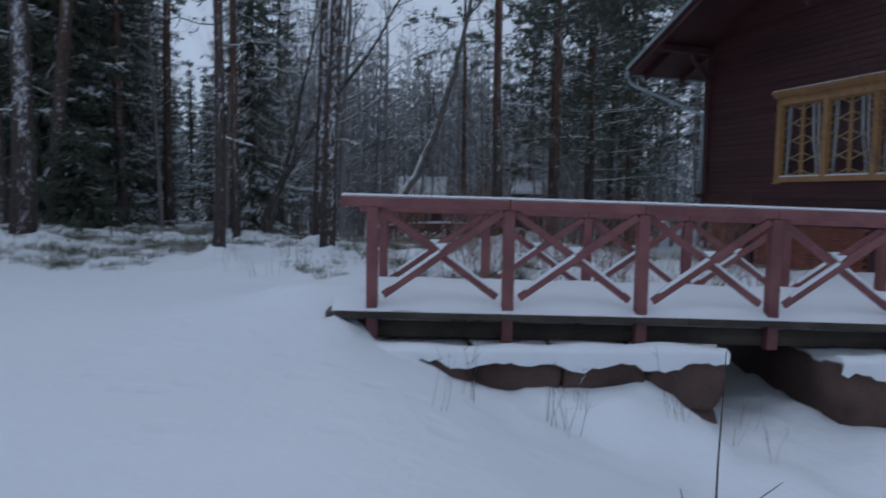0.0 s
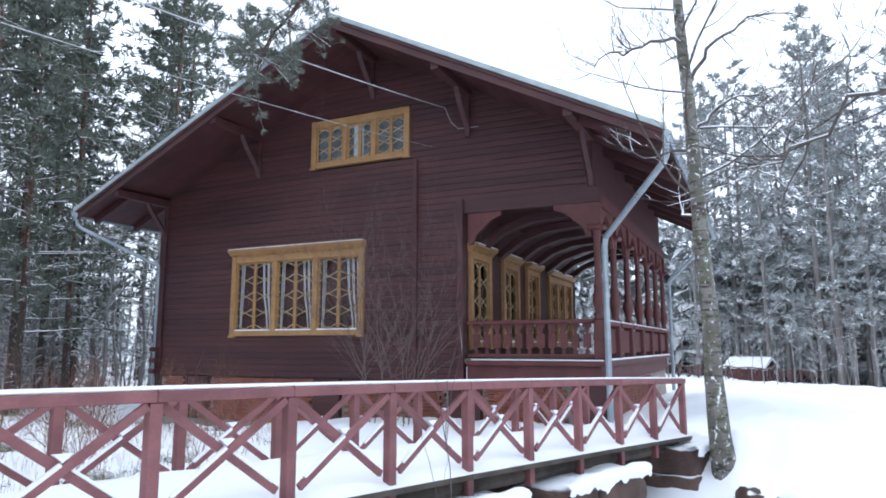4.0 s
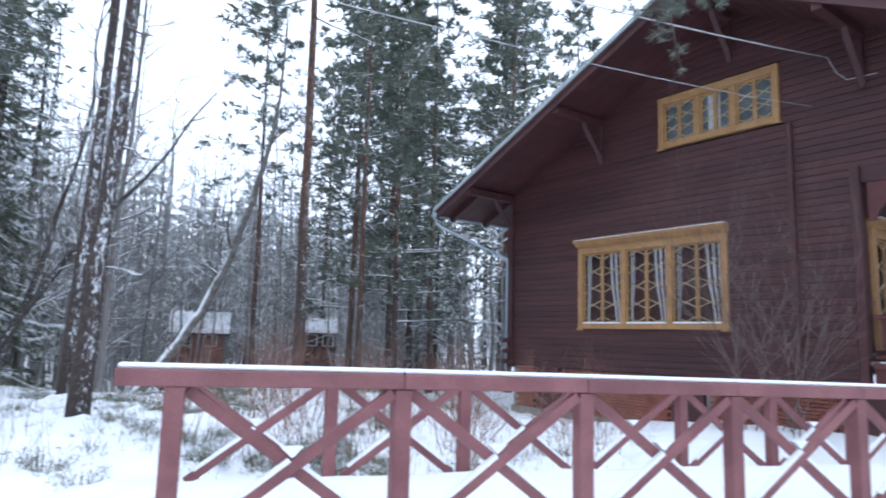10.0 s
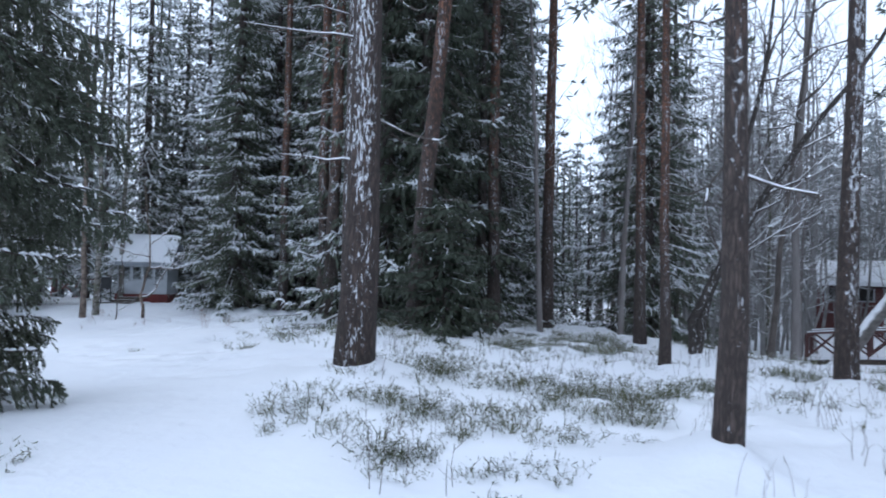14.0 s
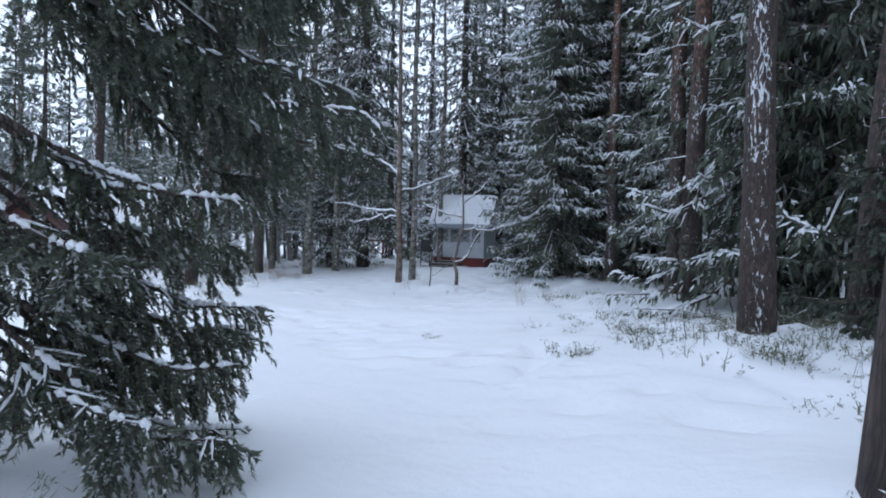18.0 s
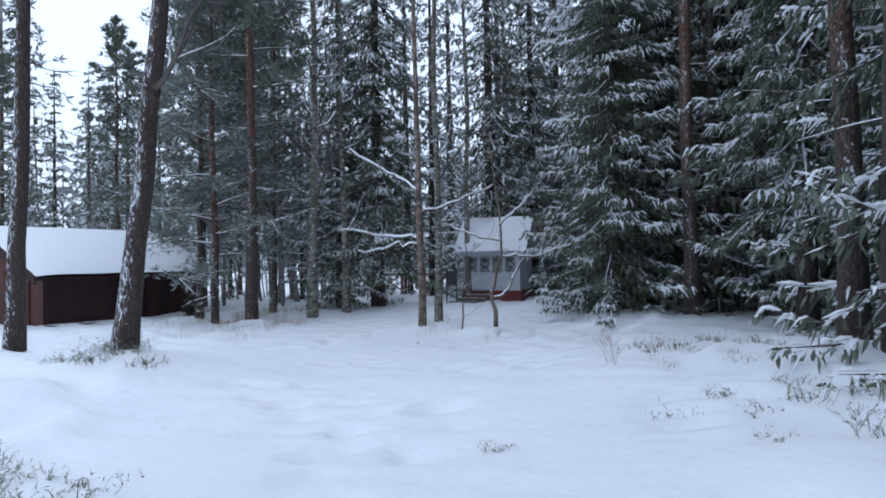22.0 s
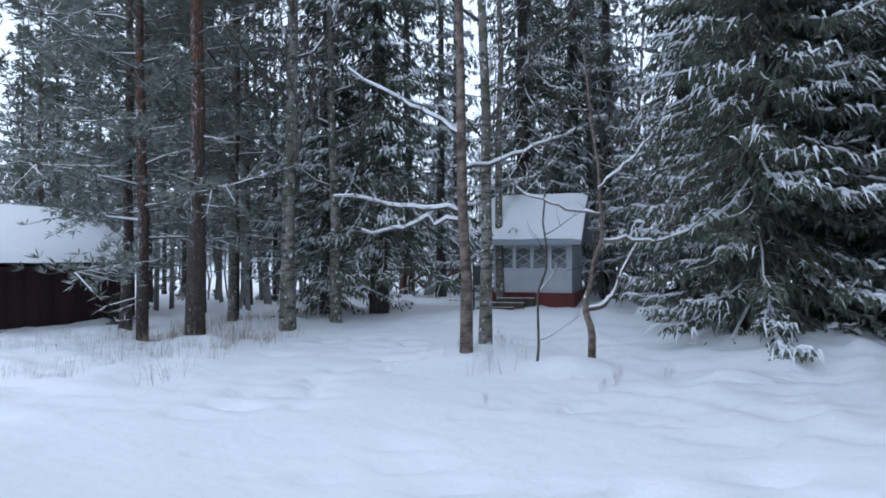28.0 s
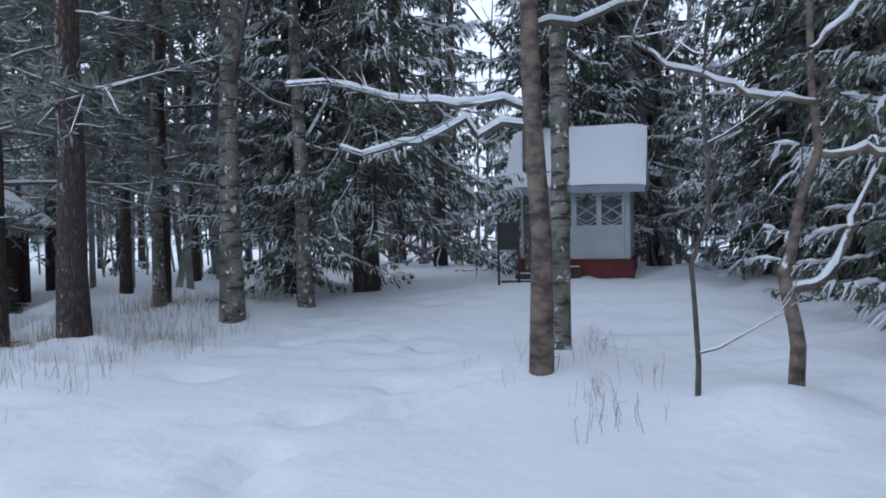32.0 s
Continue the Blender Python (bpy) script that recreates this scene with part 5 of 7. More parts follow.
# ---- the small white kiosk ----
def kiosk():
    k = empty("kiosk", pose(-17.62, 29.63, 0.52, 0, 0, 197), label="small white kiosk with lattice windows, red base and snowy roof", category="kiosk")
    # local x runs along the front towards the path's far side, y goes back
    W, D, H = 1.98, 1.6, 1.68
    def bx(name, lo, hi, mat, parent=k, bevel=0.0, label=""):
        return part(name, Mesh().box((lo[0], -hi[1], lo[2]), (hi[0], -lo[1], hi[2]), None, bevel), mat, parent, label)
    bx("base", (-0.06, -0.06, -0.5), (W + 0.06, D + 0.06, 0.40), RED_BASE, label="red-painted base boards")
    bx("base_ledge", (-0.09, -0.09, 0.40), (W + 0.09, D + 0.09, 0.43), RED_BASE)
    for a, b in (((0.1, 0.0, 0.43), (W - 0.1, 0.06, 0.96)), ((0.0, 0.1, 0.43), (0.06, D - 0.1, H)), ((W - 0.06, 0.1, 0.43), (W, D - 0.1, H)), ((0.1, D - 0.06, 0.43), (W - 0.1, D, H)), ((0.1, 0.0, 1.60), (W - 0.1, 0.06, H))):
        bx("wall_panel", a, b, WHITE_PAINT)
    for x in (0.0, W - 0.1):
        for y in (0.0, D - 0.1):
            bx("corner_post", (x, y, 0.43), (x + 0.1, y + 0.1, H), WHITE_PAINT, bevel=0.008)
    bx("sill", (0.1, -0.035, 0.96), (W - 0.1, 0.07, 1.0), WHITE_PAINT)
    # flat sheet with the gloom of the inside as its colour
    bx("gloom_backing", (0.12, 0.35, 0.5), (W - 0.12, 0.37, H), ROOM_GLOOM)
    # added sheet whose grey gives the panes the look of reflecting snow
    bx("reflection_sheet", (0.12, 0.10, 0.98), (W - 0.12, 0.108, H - 0.02), PANE_GREY, label="grey sheet behind the panes for their pale reflection")
    n = 4
    span = (W - 0.2) / n
    for i in range(n):
        a = 0.1 + i * span
        w = empty("window")
        w.parent = k
        fr = Mesh()
        for lo, hi in (((a, -0.02, 1.0), (a + 0.045, 0.05, 1.6)), ((a + span - 0.045, -0.02, 1.0), (a + span, 0.05, 1.6)), ((a + 0.045, -0.02, 1.0), (a + span - 0.045, 0.05, 1.04)), ((a + 0.045, -0.02, 1.56), (a + span - 0.045, 0.05, 1.6))):
            fr.box((lo[0], -hi[1], lo[2]), (hi[0], -lo[1], hi[2]))
        part("window_frame", fr, WHITE_PAINT, w)
        bars = Mesh()
        x0, x1, zm = a + 0.045, a + span - 0.045, 1.3
        xm = (x0 + x1) / 2
        for p, q in (((x0, 1.20), (xm, 1.32)), ((x1, 1.20), (xm, 1.32)), ((x0, 1.42), (xm, 1.32)), ((x1, 1.42), (xm, 1.32)), ((x0, 1.12), (xm, 1.04)), ((x1, 1.12), (xm, 1.04)), ((x0, 1.50), (xm, 1.56)), ((x1, 1.50), (xm, 1.56)), ((x0, 1.20), (xm, 1.10)), ((x1, 1.20), (xm, 1.10))):
            bars.beam((p[0], -0.015, p[1]), (q[0], -0.015, q[1]), 0.02, 0.02, (0, 1, 0))
        pieces("glazing_bar", bars, WHITE_PAINT, w)
        g = part("pane", Mesh().box((x0, -0.03, 1.04), (x1, -0.026, 1.56)), GLASS, w)
        g.visible_shadow = False
    # steep roof: front and back slopes, ridge along the front
    ov, rz = 0.26, 2.86
    ez = H + 0.05
    ym = D / 2
    for s, y_e in ((1, -0.30), (-1, D + 0.30)):
        part("roof_slope", Mesh().prism([(0, -y_e, ez), (0, -ym, rz), (0, -ym, rz - 0.07), (0, -y_e - 0.0, ez - 0.07)], (-ov, 0, 0), (W + ov, 0, 0)), GREY_WALL, k)
        sn = Mesh()
        nx, ny = 26, 12
        for i in range(nx + 1):
            for j in range(ny + 1):
                u, v = i / nx, j / ny
                e = min(1.0, 9 * min(u, 1 - u)) ** 0.5 * min(1.0, 9 * (1 - v) + 0.35) ** 0.5
                h = 0.015 + 0.075 * e + 0.012 * noise.noise(Vector((u * 4, v * 4, s)))
                sn.v.append((-ov - 0.02 + (W + 2 * ov + 0.04) * u, -(ym + (y_e - ym) * v * 1.03), rz + (ez - rz) * v * 1.03 + h))
        for i in range(nx):
            for j in range(ny):
                a = i * (ny + 1) + j
                sn.f.append((a, a + 1, a + ny + 2, a + ny + 1))
        part("roof_snow", sn, SNOW, k, "thick even snow on the roof", smooth=True)
        part("eaves_board", Mesh().box((-ov, -y_e - 0.02, ez - 0.12), (W + ov, -y_e + 0.02, ez + 0.01)), GREY_WALL, k)
    for x in (0.0, W - 0.06):
        part("gable", Mesh().prism([(0, 0, H), (0, -D, H), (0, -ym, rz - 0.08)], (x, 0, 0), (x + 0.06, 0, 0)), GREY_WALL, k)
    for x in (-ov, W + ov - 0.04):
        for y_e in (-0.30, D + 0.30):
            part("barge_board", Mesh().prism([(0, -y_e, ez - 0.13), (0, -ym, rz - 0.15), (0, -ym, rz + 0.01), (0, -y_e, ez + 0.01)], (x, 0, 0), (x + 0.04, 0, 0)), GREY_WALL, k)
    part("ceiling_board", Mesh().box((0, -D, H - 0.03), (W, 0, H)), GREY_WALL, k)
    return k


kiosk()
sign = empty("notice_board", pose(-19.1, 27.85, ground(-19.1, 27.85), 0, 0, 205), label="pale notice board on two black iron posts", category="sign")
for x in (-0.17, 0.17):
    part("post", Mesh().box((x - 0.018, -0.018, -0.3), (x + 0.018, 0.018, 1.12), bevel=0.003), IRON, sign)
part("panel", Mesh().box((-0.15, -0.025, 0.62), (0.15, 0.0, 1.06), bevel=0.004), PAPER, sign)
part("panel_edge", Mesh().box((-0.155, 0.001, 0.61), (0.155, 0.012, 1.07)), IRON, sign)
for i in range(3):
    thing("kiosk_step", Mesh().box((-0.45, -0.14, -0.3), (0.45, 0.14, 0.06 + 0.1 * i), pose(-18.95 + 0.12 * i, 28.25 + 0.28 * i, ground(-18.9, 28.4) - 0.02, 0, 0, 25), 0.01), BEAM_WOOD, "dark wooden step with snow beside the kiosk", "step", "kiosk steps")


# ---- the long shed, eave shade coloured into its long side ----
def shed():
    # from the corner by the woods along the eaves towards the gable
    a, b = Vector((-27.2, 23.7)), Vector((-26.3, 18.4))
    d = (b - a).normalized()
    n = Vector((d.y, -d.x))
    if n.x > 0:
        n = -n
    L, W, H, R = (b - a).length, 5.0, 1.78, 2.95
    m = Matrix(((d.x, n.x, 0, a.x), (d.y, n.y, 0, a.y), (0, 0, 1, 0.0), (0, 0, 0, 1)))
    s = empty("shed", m, label="long low brown board shed, its long side coloured as shaded, with a thick snowy roof", category="shed")
    boards = int(L / 0.17)
    part("wall_core", Mesh().box((0.03, 0.03, -0.4), (L - 0.03, W - 0.03, H)), SHADED_BOARDS, s)
    for i in range(boards):
        x = i * L / boards
        part("wall_board", Mesh().box((x + 0.004, -0.012 if i % 2 else -0.004, 0.12), (x + L / boards - 0.004, 0.026, H + 0.02)), SHADED_BOARDS, s)
    part("sill_log", Mesh().tube([(-0.2, -0.02, 0.16), (L + 0.2, -0.02, 0.22)], [0.11, 0.11], 8), BEAM_WOOD, s)
    for i in range(int(W / 0.2)):
        y = i * 0.2
        zt = H + (R - H) * (1 - abs(y + 0.1 - W / 2) / (W / 2))
        part("gable_board", Mesh().box((L + 0.001, y + 0.004, 0.15), (L + 0.03, y + 0.196, zt)), LIT_BOARDS, s)
    for sgn in (1, -1):
        y0 = -0.45 if sgn > 0 else W + 0.45
        z0 = H - 0.12
        part("roof_slope", Mesh().prism([(0, y0, z0), (0, W / 2, R + 0.08), (0, W / 2, R), (0, y0, z0 - 0.08)], (-0.35, 0, 0), (L + 0.45, 0, 0)), SHADED_BOARDS, s)
        sn = Mesh()
        nx, ny = 34, 12
        for i in range(nx + 1):
            for j in range(ny + 1):
                u, v = i / nx, j / ny
                h = 0.03 + 0.17 * min(1, 8 * min(u, 1 - u) + 0.2) ** 0.5 * min(1, 7 * (1 - v) + 0.25) ** 0.5 + 0.015 * noise.noise(Vector((u * 9, v * 3, sgn)))
                sn.v.append((-0.40 + (L + 0.9) * u, W / 2 + (y0 - W / 2) * v * 1.02, R + 0.08 + (z0 - R - 0.08) * v * 1.02 + h))
        for i in range(nx):
            for j in range(ny):
                q = i * (ny + 1) + j
                sn.f.append((q, q + 1, q + ny + 2, q + ny + 1))
        part("roof_snow", sn, SNOW, s, "thick smooth snow", smooth=True)
    for y0, y1 in ((-0.45, W / 2), (W + 0.45, W / 2)):
        part("barge_board", Mesh().prism([(0, y0, H - 0.32), (0, y1, R - 0.16), (0, y1, R + 0.1), (0, y0, H - 0.1)], (L + 0.45, 0, 0), (L + 0.49, 0, 0)), SHADED_BOARDS, s)
    for x0 in (-0.04, L - 0.08):
        part("corner_board", Mesh().box((x0, -0.05, 0.1), (x0 + 0.12, -0.014, H)), SHADED_BOARDS, s)
    door = part("door", Mesh().box((L + 0.032, 0.75, 0.28), (L + 0.07, 1.85, 1.72), bevel=0.006), SHED_END, s, "orange-brown plank door")
    for z0 in (0.5, 1.42):
        part("ledge", Mesh().box((L + 0.071, 0.80, z0), (L + 0.095, 1.80, z0 + 0.12)), SHED_END, door)
    for y0 in (0.60, 1.86):
        part("door_post", Mesh().box((L + 0.032, y0, 0.2), (L + 0.085, y0 + 0.13, 1.85)), LIT_BOARDS, s)
    part("platform", Mesh().box((1.4, -0.75, 0.02), (L + 0.6, -0.14, 0.16), bevel=0.01), BEAM_WOOD, s, "low dark plank platform")
    part("platform_snow", Mesh().box((1.45, -0.72, 0.162), (L + 0.55, -0.16, 0.20), bevel=0.012), SNOW, s)
    return s


shed()

# ---- the wood: trees that can be told apart, then the depth of the forest ----
def put(tree, x, y, scale=1.0, turn=0.0, sink=0.0, first=False):
    m = pose(x, y, ground(x, y) - sink, 0, 0, turn) @ Matrix.Scale(scale, 4)
    if first:
        tree.matrix_basis = m
        return tree
    return copy_thing(tree, m)


# tall pines beside the way
put(pine("pine_tree", 1, 19, 0.165, OLD_BARK, 0.5, 0.16, (0.02, 0.0), label="old pine with thick plated bark and wind-blown snow"), -3.22, 10.75, first=True)
put(pine("pine_tree", 2, 17, 0.080, PINE_BARK, 0.58, 0.15, (0.0, 0.0), limbs=24, label="slender straight pine with reddish bark"), -0.2, 9.04, first=True)
put(pine("pine_tree", 3, 18, 0.105, OLD_BARK, 0.6, 0.15, (0.012, 0.0), limbs=26, label="straight dark pine standing in heath"), 1.81, 12.55, first=True)
put(pine("pine_tree", 4, 19, 0.117, OLD_BARK, 0.6, 0.15, (0.03, 0.0), limbs=26, label="straight dark pine flecked with snow"), 1.6, 10.02, first=True)
put(pine("pine_tree", 5, 20, 0.155, PINE_BARK, 0.55, 0.16, (0.085, 0.0), label="leaning pine with an orange upper trunk"), -3.87, 16.05, first=True)
red_pine = put(pine("pine_tree", 6, 21, 0.155, PINE_BARK, 0.5, 0.17, (-0.01, 0.0), label="tall pine with an orange upper trunk"), 8.04, 17.53, first=True)
put(pine("pine_tree", 7, 19, 0.135, OLD_BARK, 0.55, 0.15, (-0.015, 0.0), stubs=20, label="pine with lichen and snow down one side"), -4.53, 14.56, first=True)
for x, y, s, a in ((-2.86, 19.59, 0.9, 40), (-1.72, 21.07, 0.95, 130), (-6.34, 18.51, 0.95, 200), (-6.85, 19.4, 0.9, 20), (-10.72, 25.73, 1.0, 80), (0.3, 18.9, 0.75, 300), (0.19, 14.59, 0.5, 45)):
    put(red_pine, x, y, s, a)

low_pine = put(pine("young_pine", 8, 13, 0.12, PINE_BARK, 0.2, 0.21, (0.0, 0.0), limbs=46, tufts=46, stubs=6, needle=(0.21, 0.013), leaf_material=PALE_PINE, label="pine with soft grey-green boughs reaching low"), -24.2, 24.6, first=True)
field_pine = put(pine("young_pine", 18, 13, 0.12, PINE_BARK, 0.22, 0.2, limbs=40, tufts=11, stubs=6, needle=(0.36, 0.03), label="bushy pine with grey-green boughs at the edge of the wood"), -31.5, 26.5, first=True)
for x, y, s, a in ((-24.5, 22.1, 1.0, 20), (-26.4, 25.2, 0.95, 70), (-22.5, 21.5, 1.05, 150), (-36, 25, 0.95, 15), (-38, 28, 0.9, 100), (-34, 30, 0.95, 200), (-41, 22, 0.95, 280), (-29, 25, 1.1, 220), (-27.5, 27.5, 1.0, 300)):
    put(low_pine if -27 < x < -20 else field_pine, x, y, s, a, 1.25 if x > -23 else 0.0)
for x, y, s, a in ((15.8, 25.2, 1.45, 0), (18.5, 27.5, 1.5, 90), (17.2, 31, 1.5, 170), (21.5, 30, 1.4, 250), (14.6, 22.9, 1.2, 310), (24, 27, 1.5, 40)):
    put(field_pine, x, y, s, a)
for x, y, s, a in ((17.6, 24.6, 1.0, 30), (14.2, 25.8, 0.95, 100), (20.5, 22.6, 1.0, 190), (12.5, 22.0, 0.85, 250), (23.5, 26, 1.0, 320), (11.4, 29.5, 0.9, 10)):
    put(red_pine, x, y, s, a)

put(pine("pine_tree", 9, 16, 0.15, PINE_BARK, 0.4, 0.16, (0.0, 0.0), stubs=18, label="pine with a red-brown trunk and dead lower limbs"), -21.1, 21.65, first=True)
# a pine on the bank whose long limb hangs out over the bridge
bank_pine = put(pine("pine_tree", 51, 14, 0.15, PINE_BARK, 0.55, 0.15, limbs=26, label="pine on the bank with one long hanging limb"), 3.5, -3.0, first=True)
rng4 = random.Random(52)
foot = bank_pine.matrix_basis.translation
p = [Vector(e) - foot for e in ((3.5, -3.0, 8.2), (3.9, -0.8, 7.6), (4.35, 1.2, 6.9), (4.42, 2.3, 5.85), (4.3, 2.8, 5.25), (4.16, 3.12, 4.85), (4.1, 3.25, 4.5))]
p = [on_path(p, i / 20) + (Vector((rng4.gauss(0, 0.03), rng4.gauss(0, 0.03), rng4.gauss(0, 0.03))) if i else Vector()) for i in range(21)]
limb = part("limb", Mesh().tube(p, [0.05 - 0.0022 * i for i in range(21)], 6, False), PINE_BARK, bank_pine, "long drooping limb", smooth=True)
shoots, needles = Mesh(), Mesh()
for _ in range(84):
    u = rng4.uniform(0.55, 1.0)
    q = on_path(p, u)
    d = Vector((rng4.gauss(0, 0.7), rng4.gauss(0.25, 0.7), rng4.gauss(-0.35, 0.45))).normalized()
    e = q + d * rng4.uniform(0.15, 0.55) * (1.25 - 0.5 * u)
    mid = q.lerp(e, 0.5) + Vector((0, 0, rng4.uniform(-0.02, 0.05)))
    shoots.tube([q, mid, e], [0.007, 0.005, 0.003], 3, False)
    for _ in range(5):
        c = mid.lerp(e, rng4.uniform(0, 1.0))
        o = (d + Vector((rng4.gauss(0, 0.6), rng4.gauss(0, 0.6), rng4.gauss(0.2, 0.5)))).normalized() * rng4.uniform(0.02, 0.14)
        shoots.tube([c, c + o], [0.003, 0.002], 3, False)
        tuft(rng4, needles, c + o, o + Vector((0, 0, 0.03)), 0.075, 26, 0.0026)
tagged(part("shoots", shoots, BRANCH, limb), kind="stuff")
tagged(part("needles", needles, PINE_LEAF, limb), kind="stuff")

# the big spruces
big_spruce = put(spruce("spruce_tree", 11, 17, 0.24, 2.15, 0.3, SPRUCE_LEAF, step=0.32, per=7, gap=0.095, width=0.014, droop=0.6, sprigs=6, twig=0.32, snowy=0.65, tips=14, label="broad spruce with snow-laden hanging boughs"), -12.65, 26.0, first=True)
tall_spruce = put(spruce("spruce_tree", 12, 20, 0.23, 2.5, 0.6, SPRUCE_DARK, step=0.5, gap=0.19, width=0.026, snowy=0.55, droop=0.75, sprigs=4, twig=0.46, tips=8, label="tall dark spruce in the depth of the wood"), -8.4, 27.6, first=True)
slim_spruce = put(spruce("spruce_tree", 13, 15, 0.16, 1.9, 0.6, SPRUCE_LEAF, step=0.7, per=5, gap=0.4, width=0.06, snowy=0.5, sprigs=2, droop=0.5, label="slim spruce dusted with snow"), 2.4, 28.5, first=True)
near_spruce = put(drooping_spruce("spruce_tree", 14, 12, 0.17, 1.5, 0.85, 5.2, "spruce beside the way with drooping snowy twigs"), -7.0, 9.2, first=True)
for x, y, s, a in ((-20.0, 31.4, 0.95, 140), (-15.6, 32.0, 0.95, 80), (-5.0, 23.5, 1.0, 290), (-3.6, 24.6, 0.95, 210), (-22.4, 26.1, 0.75, 100)):
    put(tall_spruce, x, y, s, a)
dark_spruce = put(spruce("spruce_tree", 41, 19, 0.2, 2.2, 0.5, DEEP_NEEDLES, step=0.40, per=7, gap=0.13, width=0.021, snowy=0.15, droop=0.85, sprigs=6, twig=0.42, tips=4, label="dense dark-green spruce with hanging boughs and little snow"), -4.3, 18.8, first=True)
high_spruce = put(spruce("spruce_tree", 42, 21, 0.17, 2.2, 3.2, SPRUCE_DARK, step=0.42, per=7, gap=0.14, width=0.021, snowy=0.5, droop=0.9, sprigs=5, twig=0.42, tips=12, label="tall dark spruce with a bare lower trunk"), -5.4, 21.2, first=True)
curtain_spruce = put(spruce("spruce_tree", 43, 17, 0.2, 2.6, 2.5, SPRUCE_DARK, step=0.36, per=7, gap=0.12, width=0.016, snowy=0.5, droop=0.85, sprigs=6, twig=0.40, tips=22, label="broad spruce with snowy curtains of twigs hanging over the way"), -21.3, 26.7, first=True)
for x, y, s, a in ((-19.4, 33.4, 0.95, 40),):
    put(curtain_spruce, x, y, s, a)
for x, y, s, a in ((-5.2, 22.0, 1.05, 70), (0.9, 23.5, 0.95, 250), (-6.6, 25.0, 1.0, 230)):
    put(big_spruce, x, y, s, a)
for x, y, s, a in ((-8.2, 24.4, 0.95, 130), (-10.6, 28.6, 1.05, 200), (-6.4, 28.4, 1.0, 20), (-12.6, 31.4, 1.0, 330), (-14.3, 30.4, 1.0, 45), (-13.0, 29.0, 0.95, 110)):
    put(high_spruce, x, y, s, a)
# spruces of the deep wood, greyed for haze by their colour
hazy_spruce = put(spruce("frosted_spruce", 45, 14, 0.14, 1.8, 0.6, HAZED_WOOD, step=0.75, per=5, gap=0.42, width=0.06, snowy=0.35, sprigs=2, droop=0.5, label="slim spruce in the depth of the wood, coloured grey for haze"), 6.5, 41, first=True)
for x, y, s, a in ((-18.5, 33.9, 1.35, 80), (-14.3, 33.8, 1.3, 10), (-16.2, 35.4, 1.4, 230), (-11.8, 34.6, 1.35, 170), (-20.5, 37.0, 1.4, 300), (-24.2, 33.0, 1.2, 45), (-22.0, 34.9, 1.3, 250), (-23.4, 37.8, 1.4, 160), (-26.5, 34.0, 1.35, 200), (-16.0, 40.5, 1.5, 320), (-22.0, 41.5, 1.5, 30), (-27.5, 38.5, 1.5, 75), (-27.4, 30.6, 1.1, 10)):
    put(hazy_spruce, x, y, s, a)
for x, y, s, a in ((-1.4, 33, 0.5, 15), (-0.8, 40, 0.62, 100), (-2.0, 46, 0.7, 220), (-0.5, 28.5, 0.42, 310), (-2.0, 30, 0.45, 60), (-1.2, 52, 0.75, 160)):
    put(slim_spruce, x, y, s, a)
fir_bush = put(spruce("young_spruce", 15, 2.6, 0.04, 1.1, 0.1, DEEP_NEEDLES, step=0.15, per=8, gap=0.08, width=0.02, snowy=0.0, twig=0.3, label="bushy young spruce under the pines"), -3.3, 16.0, first=True)
put(fir_bush, -26.2, 22.9, 0.36, 50)

# leafless trees
birch_by_bridge = put(leafless("birch_tree", 21, 13, 0.17, PALE_BIRCH, 0.33, 26, 0.26, (-0.05, 0.03), 0.5, 3, 4, stout=0.24, label="birch with patchy bark beside the bridge end"), 12.15, 0.0, first=True)
rng4 = random.Random(61)
for z0, side, path in ((7.2, (-0.423, 0.906), ((0.3, 0.15), (0.8, 0.06), (1.2, -0.16), (1.45, -0.08), (1.65, -0.38))), (5.7, (0.423, -0.906), ((0.3, 0.3), (0.7, 0.58), (1.1, 0.62), (1.6, 0.8))), (6.6, (0.423, -0.906), ((0.35, 0.55), (0.8, 0.95), (1.3, 1.2), (1.9, 1.25))), (8.3, (0.3, -0.6), ((0.3, 0.4), (0.9, 0.7), (1.5, 0.75), (2.2, 0.5)))):
    base = Vector((-0.05 * z0, 0.03 * z0, z0))
    p = [base] + [base + Vector((side[0] * a, side[1] * a, up)) for a, up in path]
    p = [on_path(p, i / 12) + (Vector((rng4.gauss(0, 0.03), rng4.gauss(0, 0.03), rng4.gauss(0, 0.03))) if i else Vector()) for i in range(13)]
    limb = part("limb", Mesh().tube(p, [0.042 - 0.0026 * i for i in range(13)], 6, False), BRANCH, birch_by_bridge, "crooked dark limb", smooth=True)
    sprig = Mesh()
    for _ in range(12):
        grow(rng4, sprig, on_path(p, rng4.uniform(0.35, 1)), (side[0] + rng4.gauss(0, 0.6), side[1] + rng4.gauss(0, 0.6), rng4.gauss(0.1, 0.7)), rng4.uniform(0.3, 0.8), 0.013, 1, 4, 0.7, 4, 0.05)
    tagged(part("branchwork", sprig, BRANCH, limb), kind="stuff")
edge_tree = put(leafless("ditch_birch", 31, 9, 0.1, BIRCH, 0.3, 9, 0.25, (0.03, 0.02), 0.4, 2, 4, label="bare grey tree by the ditch, snow on its limbs"), 5.2, -3.4, first=True)
p = [Vector((0.1, 0.05, 4.2)), Vector((0.3, 0.9, 4.4)), Vector((0.4, 1.7, 4.5)), Vector((0.6, 2.3, 4.2)), Vector((0.75, 2.75, 3.95))]
rng4 = random.Random(77)
